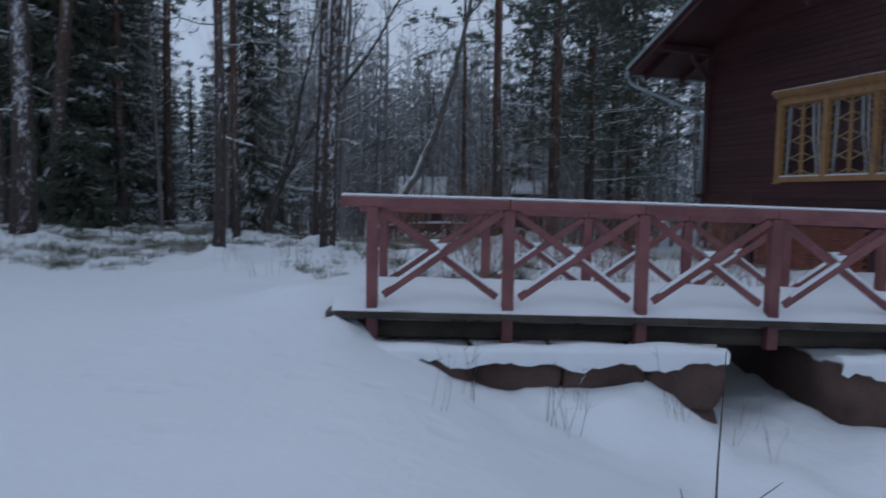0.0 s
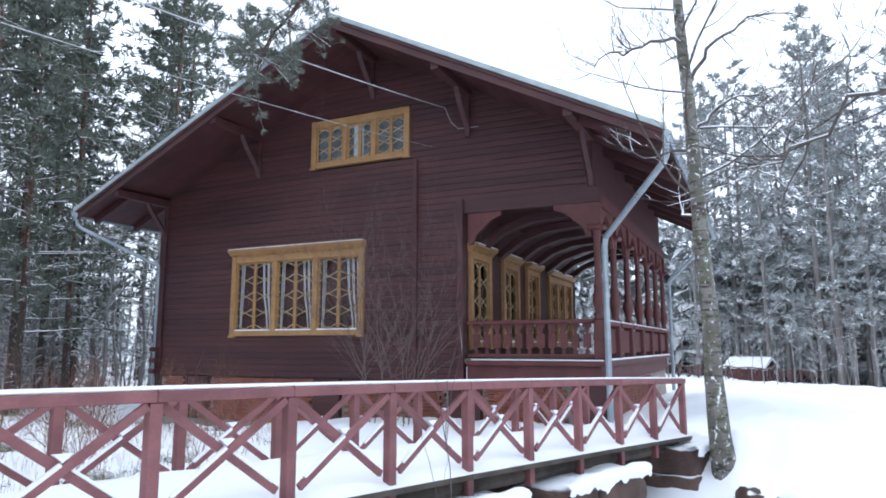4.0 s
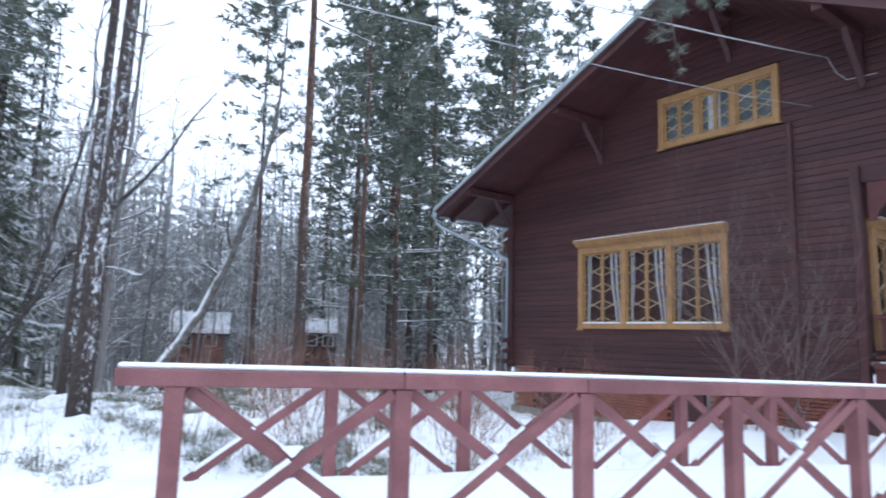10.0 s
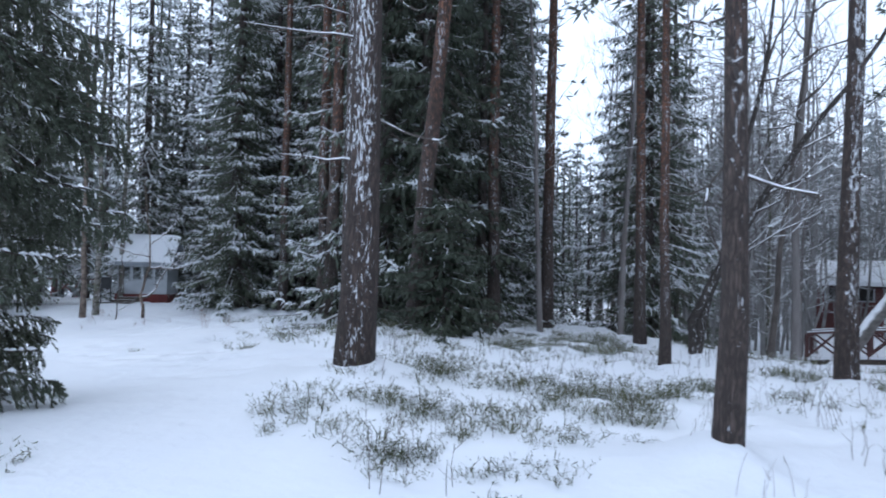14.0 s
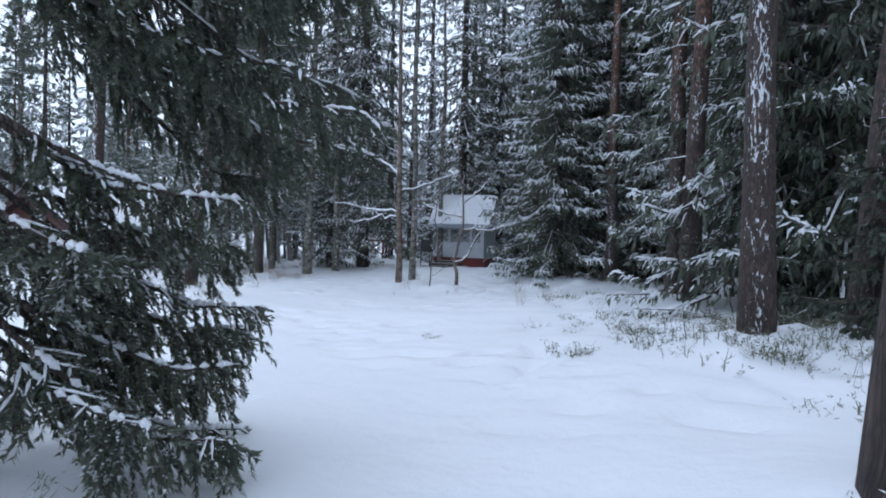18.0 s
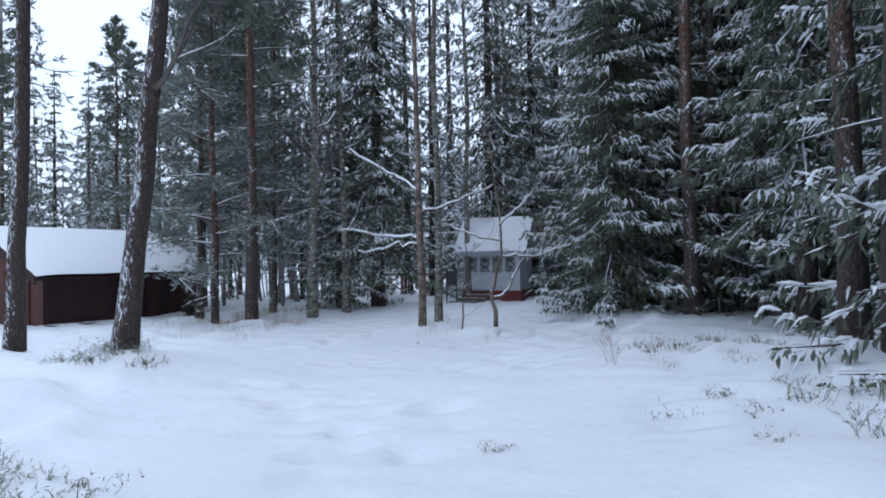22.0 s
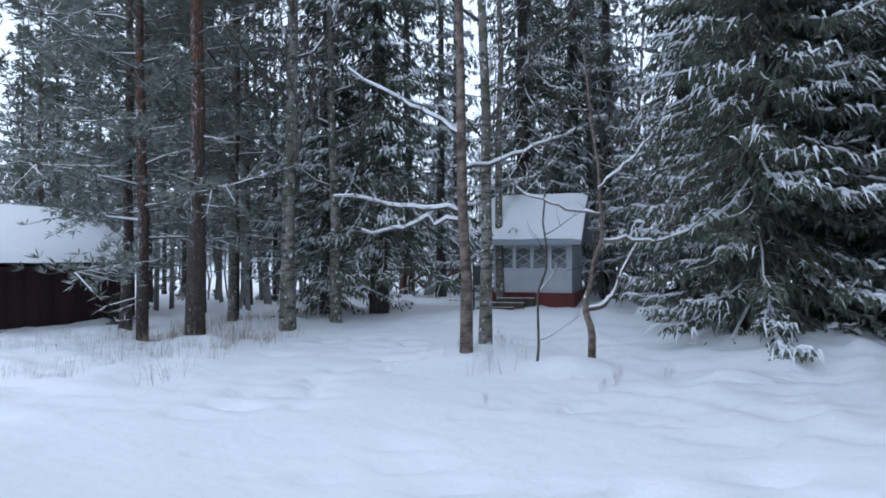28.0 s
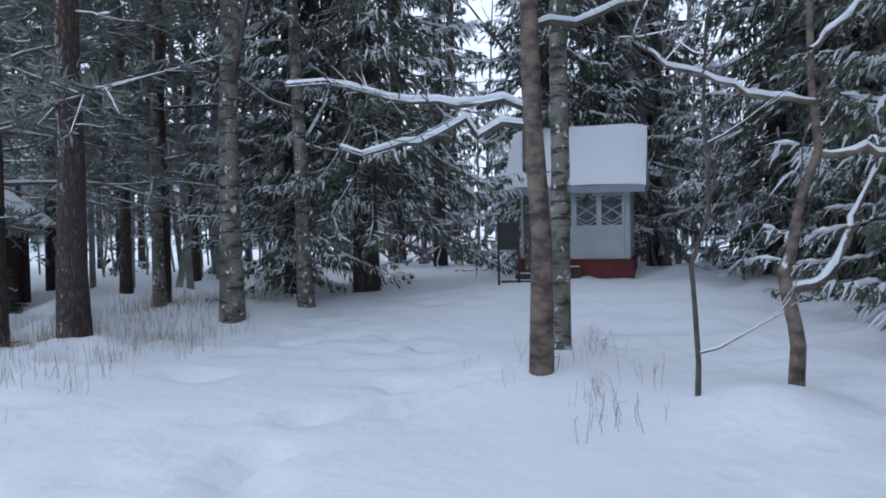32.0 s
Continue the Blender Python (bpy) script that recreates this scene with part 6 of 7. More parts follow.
p = [on_path(p, i / 10) + Vector((rng4.gauss(0, 0.07), rng4.gauss(0, 0.07), rng4.gauss(0, 0.09))) for i in range(11)]
limb = part("limb", Mesh().tube(p, [0.035 - 0.0028 * i for i in range(11)], 6, False), BRANCH, edge_tree)
part("limb_snow", Mesh().tube([q + Vector((0, 0, 0.035)) for q in p[3:6]], [0.008, 0.026, 0.006], 6, False), SNOW, limb, smooth=True)
sprig, rng4 = Mesh(), random.Random(8)
for _ in range(26):
    grow(rng4, sprig, on_path(p, rng4.uniform(0.2, 1)), (rng4.gauss(0.3, 0.5), rng4.gauss(0.6, 0.6), rng4.gauss(0, 0.6)), rng4.uniform(0.4, 1.2), 0.012, 2, 3, 0.6, 3, 0.1)
tagged(part("branchwork", sprig, BRANCH, limb), kind="stuff")
alder = leafless("grey_alder", 22, 14, 0.095, BIRCH, 0.25, 16, 0.22, (0.01, 0), 0.3, 2, 4, label="grey-barked tree with snow along its bare limbs", category="alder tree")
put(alder, -16.14, 23.55, first=True)
for x, y, s, a in ((-19.33, 29.1, 1.1, 200), (-23.66, 24.24, 1.0, 160)):
    put(alder, x, y, s, a)
stout_alder = put(leafless("grey_alder", 44, 15, 0.15, BIRCH, 0.22, 18, 0.2, (0.005, 0.01), 0.3, 2, 4, label="stout grey-barked tree with snowy crooked limbs", category="alder tree"), -21.08, 23.72, first=True)
put(stout_alder, -20.98, 25.0, 0.78, 110)
leaner = empty("leaning_birch", pose(4.6, 20.66, ground(4.6, 20.66)), label="birch leaning far over and bending upright, snow along its trunk", category="birch tree", group="bare trees")
rng4 = random.Random(24)
tp = [Vector(e) for e in ((-0.2, -0.05, -0.3), (0.0, 0.0, 0.1), (0.88, 0.15, 1.15), (1.83, 0.3, 2.55), (2.63, 0.45, 4.3), (3.27, 0.6, 6.2), (3.75, 0.8, 7.9), (4.1, 0.9, 10.0), (4.3, 1.0, 13.5))]
tp = [on_path(tp, i / 24) + Vector((rng4.gauss(0, 0.02), rng4.gauss(0, 0.02), 0)) for i in range(25)]
part("trunk", Mesh().tube(tp, [0.17 * (1.04 - 0.85 * (i / 24) ** 1.2) for i in range(25)], 12), LEANING_BARK, leaner, smooth=True)
sprig = Mesh()
for i in range(16):
    grow(rng4, sprig, on_path(tp, rng4.uniform(0.35, 1)), (rng4.gauss(0.2, 0.8), rng4.gauss(0, 0.7), rng4.uniform(0.1, 1.2)), rng4.uniform(0.9, 2.6), 0.03, 2, 4, 0.6, 4, 0.2)
tagged(part("branchwork", sprig, BRANCH, leaner), kind="stuff")
put(leafless("roadside_tree", 25, 12, 0.15, OLD_BARK, 0.3, 10, 0.2, (0.09, 0.05), 0.35, 2, 4, label="leaning grey tree on a snowy mound", category="tree"), -14.53, 15.05, first=True)
crook = empty("crooked_sapling", pose(-14.16, 23.15, ground(-14.16, 23.15), 0, 0, 36.6), label="crooked little tree with snow on its limbs", category="sapling")
rng4 = random.Random(33)
for path, r0, snow_from in ((((0, 0, -0.3), (0.03, 0, 0.25), (-0.02, 0, 0.45), (-0.09, 0, 0.72), (0.0, 0.02, 0.95), (0.02, 0.02, 1.2), (0.17, 0, 1.75), (0.13, 0.03, 2.5), (0.0, 0.0, 3.5), (-0.1, 0.0, 4.3)), 0.058, 0.2), (((-0.04, 0, 0.68), (0.14, -0.02, 0.72), (0.33, 0.0, 0.88), (0.45, 0.05, 1.25), (0.7, 0.1, 1.6), (1.1, 0.1, 1.95)), 0.045, 0.0), (((0.14, 0, 1.6), (0.5, -0.05, 1.62), (0.85, 0, 1.58), (1.25, 0.0, 1.68), (1.6, 0.1, 1.95)), 0.032, 0.0), (((0.13, 0, 1.95), (-0.3, 0.05, 2.0), (-0.8, 0.0, 2.2), (-1.2, 0.1, 2.45)), 0.024, 0.1), (((0.1, 0, 2.3), (0.6, 0.1, 2.7), (1.0, 0.2, 3.2)), 0.022, 0.1)):
    q = [Vector(e) for e in path]
    q = [on_path(q, i / 14) + (Vector((rng4.gauss(0, 0.015), rng4.gauss(0, 0.02), rng4.gauss(0, 0.015))) if i else Vector()) for i in range(15)]
    limb = part("limb", Mesh().tube(q, [r0 * (1 - 0.8 * i / 14) for i in range(15)], 8, False), BROWN_BIRCH, crook, smooth=True)
    if r0 < 0.05:
        part("limb_snow", Mesh().tube([e + Vector((0, 0, 0.022)) for e in q[1:13]], [0.005] + [0.019 - 0.0011 * i + 0.004 * (i % 3) for i in range(10)] + [0.004], 6, False), SNOW, limb, smooth=True)
    sprig = Mesh()
    for _ in range(9):
        grow(rng4, sprig, on_path(q, rng4.uniform(0.45, 1)), (rng4.gauss(0, 0.8), rng4.gauss(0, 0.8), rng4.uniform(0, 1)), rng4.uniform(0.3, 0.9), 0.009, 1, 3, 0.6, 4)
    tagged(part("branchwork", sprig, BRANCH, limb), kind="stuff")
put(leafless("sapling", 27, 4.2, 0.02, BRANCH, 0.10, 9, 0.2, (-0.02, 0.0), 0.75, 1, 3, label="thin dark sapling in the snow", category="sapling"), -14.6, 22.6, first=True)
# a dark tree with two long stems that lean apart
lean_two = empty("forked_tree", label="dark bare tree with two long leaning stems", category="tree", group="bare trees")
lean_two.matrix_basis = pose(1.1, 17.2, ground(1.1, 17.2))
rng4 = random.Random(12)
for ends, r in ((((-0.1, 0, 0.5), (0.5, 0.1, 1.7), (1.3, 0.2, 3.2), (2.7, 0.4, 5.0), (4.2, 0.5, 7.6)), 0.11), (((0.05, 0, 0.5), (0.5, 0.2, 1.9), (0.8, 0.4, 3.4), (1.3, 0.4, 5.6), (1.5, 0.6, 9.5)), 0.09)):
    tp = [Vector((0, 0, -0.3))] + [Vector(e) for e in ends]
    tp = [on_path(tp, i / 14) + Vector((rng4.gauss(0, 0.03), rng4.gauss(0, 0.03), 0)) for i in range(15)]
    stem = part("stem", Mesh().tube(tp, [r * (1.05 - 0.85 * i / 14) for i in range(15)], 10), BIRCH_DARK, lean_two, smooth=True)
    sprig = Mesh()
    for i in range(12):
        grow(rng4, sprig, on_path(tp, rng4.uniform(0.35, 1)), (rng4.gauss(0.4, 0.7), rng4.gauss(0, 0.7), rng4.uniform(0.1, 1.2)), rng4.uniform(0.8, 2.4), 0.028, 2, 4, 0.6, 4, 0.2)
    tagged(part("branchwork", sprig, BRANCH, stem), kind="stuff")
put(leafless("bare_tree", 29, 11, 0.06, BRANCH, 0.3, 8, 0.2, (0.12, 0.0), 0.3, 2, 3, label="thin dark leaning tree", category="tree"), 2.7, 18.67, first=True)
put(pine("pine_tree", 16, 15, 0.15, OLD_BARK, 0.78, 0.16, (0.03, 0.02), limbs=18, stubs=12, label="leaning pine with broken dead limbs beside the shed way"), -18.2, 15.0, first=True)
grove = put(leafless("bare_tree", 28, 15, 0.09, FROST_BARK, 0.3, 16, 0.2, (0.02, 0.02), 0.5, 2, 4, label="slender bare tree in the thicket", category="tree"), 3.6, 20.0, first=True)

# filling the forest
rng = random.Random(99)
taken = [(-22.5, 29.3, 1.2), (-24.0, 31.0, 1.2), (-25.6, 32.9, 1.2), (-17.6, 29.6, 3.0), (-26, 20, 5.5), (-18.8, 27.5, 2.0)]
HOUSE_BOX, placed = (11.5, -2, 34, 24), []


def in_vista(x, y):
    """The open gaps through the trees to the cabins beyond the stream."""
    return 19 < y < 39 and (abs(x - (0.2 + 0.302 * y)) < 1.7 or abs(x - (0.3 + 0.49 * y)) < 1.1) or 22 < y < 30 and 5 < x < 13.5


def free(x, y, r):
    if in_vista(x, y):
        return False
    off, side = way_off(x, y)
    if off < (3.6 if side > 0 else 4.6) + r * 0.3:
        return False
    if -12.5 < x < 33 and -40 < y < 9.5 and x > -2:
        return False
    if HOUSE_BOX[0] < x < HOUSE_BOX[2] and HOUSE_BOX[1] < y < HOUSE_BOX[3]:
        return False
    if any((x - a) ** 2 + (y - b) ** 2 < (r + q) ** 2 for a, b, q in taken):
        return False
    if -2.6 < x < -0.1 and 19.5 < y < 48:
        return False
    if -15 < x < -5.5 and 13 < y < 25.5:
        return False
    return all((x - a) ** 2 + (y - b) ** 2 > r * r for a, b in placed)


def fill(kinds, x0, x1, y0, y1, count, gap, lo=0.75, hi=1.15, cond=None):
    for _ in range(count * 12):
        if count <= 0:
            return
        x, y = rng.uniform(x0, x1), rng.uniform(y0, y1)
        if (cond is None or cond(x, y)) and free(x, y, gap):
            placed.append((x, y))
            put(rng.choice(kinds), x, y, rng.uniform(lo, hi), rng.uniform(0, 360), 0.1)
            count -= 1


for ob in (red_pine, big_spruce, tall_spruce, low_pine, alder, grove):
    taken.append((ob.location.x, ob.location.y, 0.6))
fill([tall_spruce, slim_spruce, red_pine, tall_spruce], -13, -2.5, 19, 33, 24, 1.6, 0.7, 0.95)
fill([grove, alder, grove], -2, 14, 19, 36, 24, 1.7, 0.5, 0.85)
fill([hazy_spruce, alder, grove, grove, slim_spruce], -34, -19, 28, 44, 26, 1.9, 0.6, 0.95)
fill([hazy_spruce, grove, hazy_spruce, slim_spruce], -20, 25, 36, 60, 46, 2.2, 0.55, 0.8)
fill([red_pine, hazy_spruce, grove, hazy_spruce], 14, 44, 24, 48, 32, 2.2, 0.8, 1.0)
# pines across the field, with haze put into their needle colour
hazy_pine = put(pine("frosted_pine", 10, 21, 0.17, FROST_BARK, 0.16, 0.17, limbs=32, tufts=6, stubs=5, needle=(0.5, 0.055), leaf_material=HAZED_WOOD, limb_material=FROST_BARK, label="tall pine across the snowfield, its colour paled for haze"), 47, -9, first=True)
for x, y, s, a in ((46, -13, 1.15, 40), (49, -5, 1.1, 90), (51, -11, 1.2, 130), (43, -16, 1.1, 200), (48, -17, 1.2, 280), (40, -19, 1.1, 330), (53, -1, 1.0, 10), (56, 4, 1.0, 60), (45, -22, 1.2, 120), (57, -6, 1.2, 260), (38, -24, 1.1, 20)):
    put(hazy_pine, x, y, s, a)
fill([field_pine, hazy_pine, slim_spruce, grove], -50, -31, 2, 30, 24, 2.4, 0.7, 1.0)
fill([hazy_pine], 40, 75, -36, 22, 60, 1.8, 1.0, 1.35, lambda x, y: math.hypot(x - 14, y + 1) > 36 and y < 0.05 * x)


# the depth of the wood: frosted thicket near by, a ring of far conifers behind
def thin_tree(seed, h):
    rng, m = random.Random(seed), Mesh()
    pts = bent(rng, (0, 0, -0.2), (rng.gauss(0, 0.3), rng.gauss(0, 0.3), h), 0.5, 6)
    m.tube(pts, [0.045, 0.04, 0.034, 0.028, 0.02, 0.013, 0.006], 3, False)
    for i in range(26):
        s = rng.uniform(0.15, 1.0)
        q = on_path(pts, s)
        a = rng.uniform(0, 6.283)
        d = Vector((math.cos(a), math.sin(a), rng.uniform(0.0, 0.9))).normalized() * h * 0.17 * rng.uniform(0.4, 1.1) * (1.2 - 0.6 * s)
        m.tube([q, q + d], [0.013, 0.004], 3, False)
        for _ in range(3):
            c = q + d * rng.uniform(0.3, 0.9)
            e = (d.normalized() + Vector((rng.gauss(0, 0.7), rng.gauss(0, 0.7), rng.gauss(0.1, 0.4)))).normalized() * d.length * 0.5
            w = Vector((rng.gauss(0, 1), rng.gauss(0, 1), rng.gauss(0, 1))).normalized() * 0.008
            m.tri(tuple(c - w), tuple(c + w), tuple(c + e))
    return m


def far_conifer(seed, h):
    rng, m = random.Random(seed), Mesh()
    m.tube([(0, 0, -1), (0, 0, h)], [0.16, 0.02], 4, False)
    n = 13
    for i in range(n):
        z = h * (0.12 + 0.86 * i / n)
        R = (h * 0.15) * (1 - i / n) ** 0.8 + 0.25
        for k in range(9):
            a = rng.uniform(0, 6.283)
            d = Vector((math.cos(a), math.sin(a), 0))
            w = Vector((-d.y, d.x, 0)) * R * rng.uniform(0.16, 0.34)
            e = d * R * rng.uniform(0.6, 1.15) + Vector((0, 0, z - R * rng.uniform(0.1, 0.6)))
            q = d * R * 0.5 + Vector((0, 0, z + rng.uniform(-0.2, 0.3)))
            m.tri((0, 0, z + 0.25), tuple(q + w), tuple(e))
            m.tri((0, 0, z + 0.25), tuple(e), tuple(q - w))
    return m


def scatter(name, protos, spots, material, label, category):
    """Many plants joined into one: each spot is x, y, size, turn."""
    vs, fs, n = [], [], 0
    arrays = [(np.array(p.v), p.f) for p in protos]
    for i, (x, y, s, a) in enumerate(spots):
        v, f = arrays[i % len(arrays)]
        c, d = math.cos(a), math.sin(a)
        w = v * s
        vs.append(np.stack([c * w[:, 0] - d * w[:, 1] + x, d * w[:, 0] + c * w[:, 1] + y, w[:, 2] + ground(x, y) - 0.02], 1))
        fs += [tuple(k + n for k in q) for q in f]
        n += len(v)
    me = bpy.data.meshes.new(name)
    me.from_pydata(np.concatenate(vs).tolist(), [], fs)
    me.materials.append(material)
    return tagged(new(name, me), label, category, kind="stuff")


placed.clear()
near_wood = []
for x0, x1, y0, y1, k in ((-13, 14, 20, 46, 260), (-34, -14, 27, 46, 260), (-46, -31, 4, 28, 70), (13, 40, 25, 46, 200), (36, 64, -34, 18, 260)):
    for _ in range(k):
        x, y = rng.uniform(x0, x1), rng.uniform(y0, y1)
        if free(x, y, 0.5):
            near_wood.append((x, y, rng.uniform(0.5, 1.15), rng.uniform(0, 6.283)))
for _ in range(170):
    x, y = rng.uniform(1, 24), rng.uniform(25, 48)
    if free(x, y, 0.5):
        near_wood.append((x, y, rng.uniform(1.2, 1.6), rng.uniform(0, 6.283)))
for x0, x1, y0, y1, k in ((2, 22, 24, 50, 190), (-26.5, -17, 26, 36, 46), (-17, -8, 27, 38, 30), (-29, -23, 22.5, 30, 24)):
    for _ in range(k):
        x, y = rng.uniform(x0, x1), rng.uniform(y0, y1)
        if free(x, y, 0.4):
            near_wood.append((x, y, rng.uniform(1.6, 2.3), rng.uniform(0, 6.283)))
scatter("frosted_thicket", [thin_tree(i, 6.5) for i in range(300, 312)], near_wood, THICKET, "thicket of thin bare trees white with frost", "thicket")
ring = []
for _ in range(900):
    a, r = rng.uniform(0, 6.283), rng.uniform(52, 120)
    x, y = -3 + r * math.cos(a), 12 + r * math.sin(a)
    if not (x > 4 and y < 8 and r < 62):
        ring.append((x, y, rng.uniform(0.75, 1.15), rng.uniform(0, 6.283)))
for _ in range(320):
    a, r = rng.uniform(-0.75, 0.35), rng.uniform(46, 75)
    ring.append((14 + r * math.cos(a), -1 + r * math.sin(a), rng.uniform(0.8, 1.25), rng.uniform(0, 6.283)))
for _ in range(110):
    ring.append((rng.uniform(2, 34), rng.uniform(50, 72), rng.uniform(0.75, 1.05), rng.uniform(0, 6.283)))
scatter("far_woods", [far_conifer(i, 15) for i in range(400, 410)], ring, HAZED_WOOD, "snow-dusted conifer woods all round, haze in their colour", "woods")

# heavy snowy limbs on the tree before the kiosk
limb_tree = empty("snowy_limb_tree", label="slender brown tree with heavy snow along its lower limbs", category="tree")
limb_tree.matrix_basis = pose(-15.82, 22.58, ground(-15.82, 22.58))
rng2 = random.Random(5)
tp = [Vector((0, 0, -0.3)), Vector((0.02, 0, 1.0)), Vector((-0.05, 0.0, 2.0)), Vector((-0.09, 0.02, 4.0)), Vector((-0.15, 0.0, 7.5)), Vector((-0.1, 0.0, 11.5))]
part("trunk", Mesh().tube(tp, [0.105, 0.08, 0.075, 0.062, 0.045, 0.012], 12), BROWN_BIRCH, limb_tree, smooth=True)
for z0, ends in ((1.86, ((-0.45, -0.28, 0.02), (-0.85, -0.52, -0.10), (-1.25, -0.75, -0.20))), (1.98, ((-0.5, -0.3, 0.10), (-0.95, -0.62, 0.12), (-1.55, -1.0, 0.24))), (3.1, ((-0.5, -0.1, 0.35), (-0.9, -0.3, 0.6), (-1.7, -0.6, 1.1))), (2.6, ((0.3, 0.5, 0.2), (0.7, 0.9, 0.35), (1.1, 1.5, 0.7)))):
    base = Vector((-0.05, 0, z0))
    p = [base] + [base + Vector(e) for e in ends]
    p = [on_path(p, i / 9) + (Vector((rng2.gauss(0, 0.03), rng2.gauss(0, 0.03), rng2.gauss(0, 0.035))) if i else Vector()) for i in range(10)]
    limb = part("limb", Mesh().tube(p, [0.032 - 0.0027 * i for i in range(10)], 6, False), BRANCH, limb_tree)
    part("limb_snow", Mesh().tube([q + Vector((0, 0, 0.035)) for q in p], [0.01] + [0.026 - 0.0019 * i + 0.005 * (i % 2) for i in range(1, 10)], 7, False), SNOW, limb, smooth=True)
    twigs = Mesh()
    for _ in range(9):
        c = on_path(p, rng2.uniform(0.35, 1))
        grow(rng2, twigs, c, (rng2.gauss(-0.5, 0.6), rng2.gauss(-0.3, 0.6), rng2.uniform(0, 0.8)), rng2.uniform(0.3, 0.8), 0.008, 1, 3, 0.6, 3)
    tagged(part("twiggery", twigs, BRANCH, limb), kind="stuff")

# ---- undergrowth ----
def clump(seed, stems, h, spread, leaf):
    """A low heath plant: wiry stems with small leaves, bent under snow."""
    rng, m = random.Random(seed), Mesh()
    for _ in range(stems):
        a, r = rng.uniform(0, 6.283), spread * rng.random() ** 0.7
        p = Vector((math.cos(a) * r, math.sin(a) * r, 0))
        d = Vector((math.cos(a) * 0.7 + rng.gauss(0, 0.5), math.sin(a) * 0.7 + rng.gauss(0, 0.5), 1.0)).normalized()
        L = h * rng.uniform(0.5, 1.15)
        q = p + d * L * 0.6
        e = q + (d + Vector((rng.gauss(0, 0.6), rng.gauss(0, 0.6), -0.5))).normalized() * L * 0.5
        w = Vector((-d.y, d.x, 0)).normalized() * 0.004
        m.quad(tuple(p - w), tuple(p + w), tuple(q + w), tuple(q - w))
        m.tri(tuple(q - w), tuple(q + w), tuple(e))
        for _ in range(leaf):
            c = p.lerp(q, rng.uniform(0.2, 1)) if rng.random() < 0.5 else q.lerp(e, rng.random())
            o = Vector((rng.gauss(0, 1), rng.gauss(0, 1), rng.gauss(0.3, 0.7))).normalized() * rng.uniform(0.025, 0.06)
            s = o.cross(Vector((rng.gauss(0, 1), rng.gauss(0, 1), rng.gauss(0, 1)))).normalized() * 0.0032
            m.quad(tuple(c), tuple(c + o * 0.5 + s), tuple(c + o), tuple(c + o * 0.5 - s))
    return m


def stalks(seed, count, h, spread, forks=2):
    rng, m = random.Random(seed), Mesh()
    for _ in range(count):
        p = Vector((rng.gauss(0, spread), rng.gauss(0, spread), 0))
        e = p + Vector((rng.gauss(0, 0.16), rng.gauss(0, 0.16), 1)) * h * rng.uniform(0.5, 1.2)
        mid = p.lerp(e, 0.5) + Vector((rng.gauss(0, 0.04), rng.gauss(0, 0.04), 0)) * h
        m.tube([p, mid, e], [0.0026, 0.002, 0.0012], 3, False)
        for _ in range(forks):
            q = mid.lerp(e, rng.random())
            m.tube([q, q + Vector((rng.gauss(0, 0.5), rng.gauss(0, 0.5), rng.uniform(0.3, 1))).normalized() * h * rng.uniform(0.1, 0.3)], [0.002, 0.001], 3, False)
    return m


rng = random.Random(41)


def spots(count, x0, x1, y0, y1, lo, hi, ok):
    out = []
    for _ in range(count * 20):
        if len(out) >= count:
            break
        x, y = rng.uniform(x0, x1), rng.uniform(y0, y1)
        if ok(x, y):
            out.append((x, y, rng.uniform(lo, hi), rng.uniform(0, 6.283)))
    return out


def patchy(x, y, cut):
    return noise.noise(Vector((x * 0.55, y * 0.55, 21))) + 0.5 * noise.noise(Vector((x * 1.4, y * 1.4, 4))) > cut


def right_heath(x, y):
    off, side = way_off(x, y)
    p = Vector((x, y)) - BRIDGE_AT
    if -1.2 < p.dot(BRIDGE_WAY) < 14 and p.dot(BRIDGE_SIDE) < 2.3:
        return False
    if -4.7 < x < -3.0 and 10.5 < y < 12.3:
        return False
    return side > 0 and off > 1.0 + 2.2 * smooth(12.5, 17, y) + 0.7 * smooth(8.5, 7, y) and y > 5.5


scatter("heath_shrubs", [clump(i, 26, 0.22, 0.2, 8) for i in range(8)], spots(480, -9, 7, 6.5, 18, 0.5, 1.15, lambda x, y: right_heath(x, y) and patchy(x, y, 0.62 if -1.8 < x < 0.8 and y < 11 else 0.32 if x > -2.6 or y < 11 else 0.5)), HEATH, "green-brown heath shrubs poking through the snow", "heath")
scatter("sparse_heath", [clump(i, 18, 0.2, 0.2, 8) for i in range(10, 14)], spots(360, -14, 11, 8, 26, 0.6, 1.2, lambda x, y: right_heath(x, y) and patchy(x, y, 0.55 if -1.8 < x < 0.8 and y < 11 else 0.15 if x > -2.8 else 0.35) and not (-15 < x < -8 and y > 14)), HEATH, "sparse heath twigs in the snow", "heath")
scatter("verge_heath", [clump(i, 22, 0.22, 0.25, 8) for i in range(20, 24)], [(-5.4 + rng.gauss(0, 0.4), 8.0 + rng.gauss(0, 0.7), rng.uniform(0.8, 1.3), rng.uniform(0, 6)) for _ in range(16)] + [(-10.3 + rng.gauss(0, 0.28), 12.2 + rng.gauss(0, 0.28), rng.uniform(0.6, 1.0), rng.uniform(0, 6)) for _ in range(14)] + [(-14.3 + rng.gauss(0, 0.45), 14.8 + rng.gauss(0, 0.35), rng.uniform(0.6, 1.0), rng.uniform(0, 6)) for _ in range(14)], HEATH, "heath shrubs along the edge of the way", "heath")
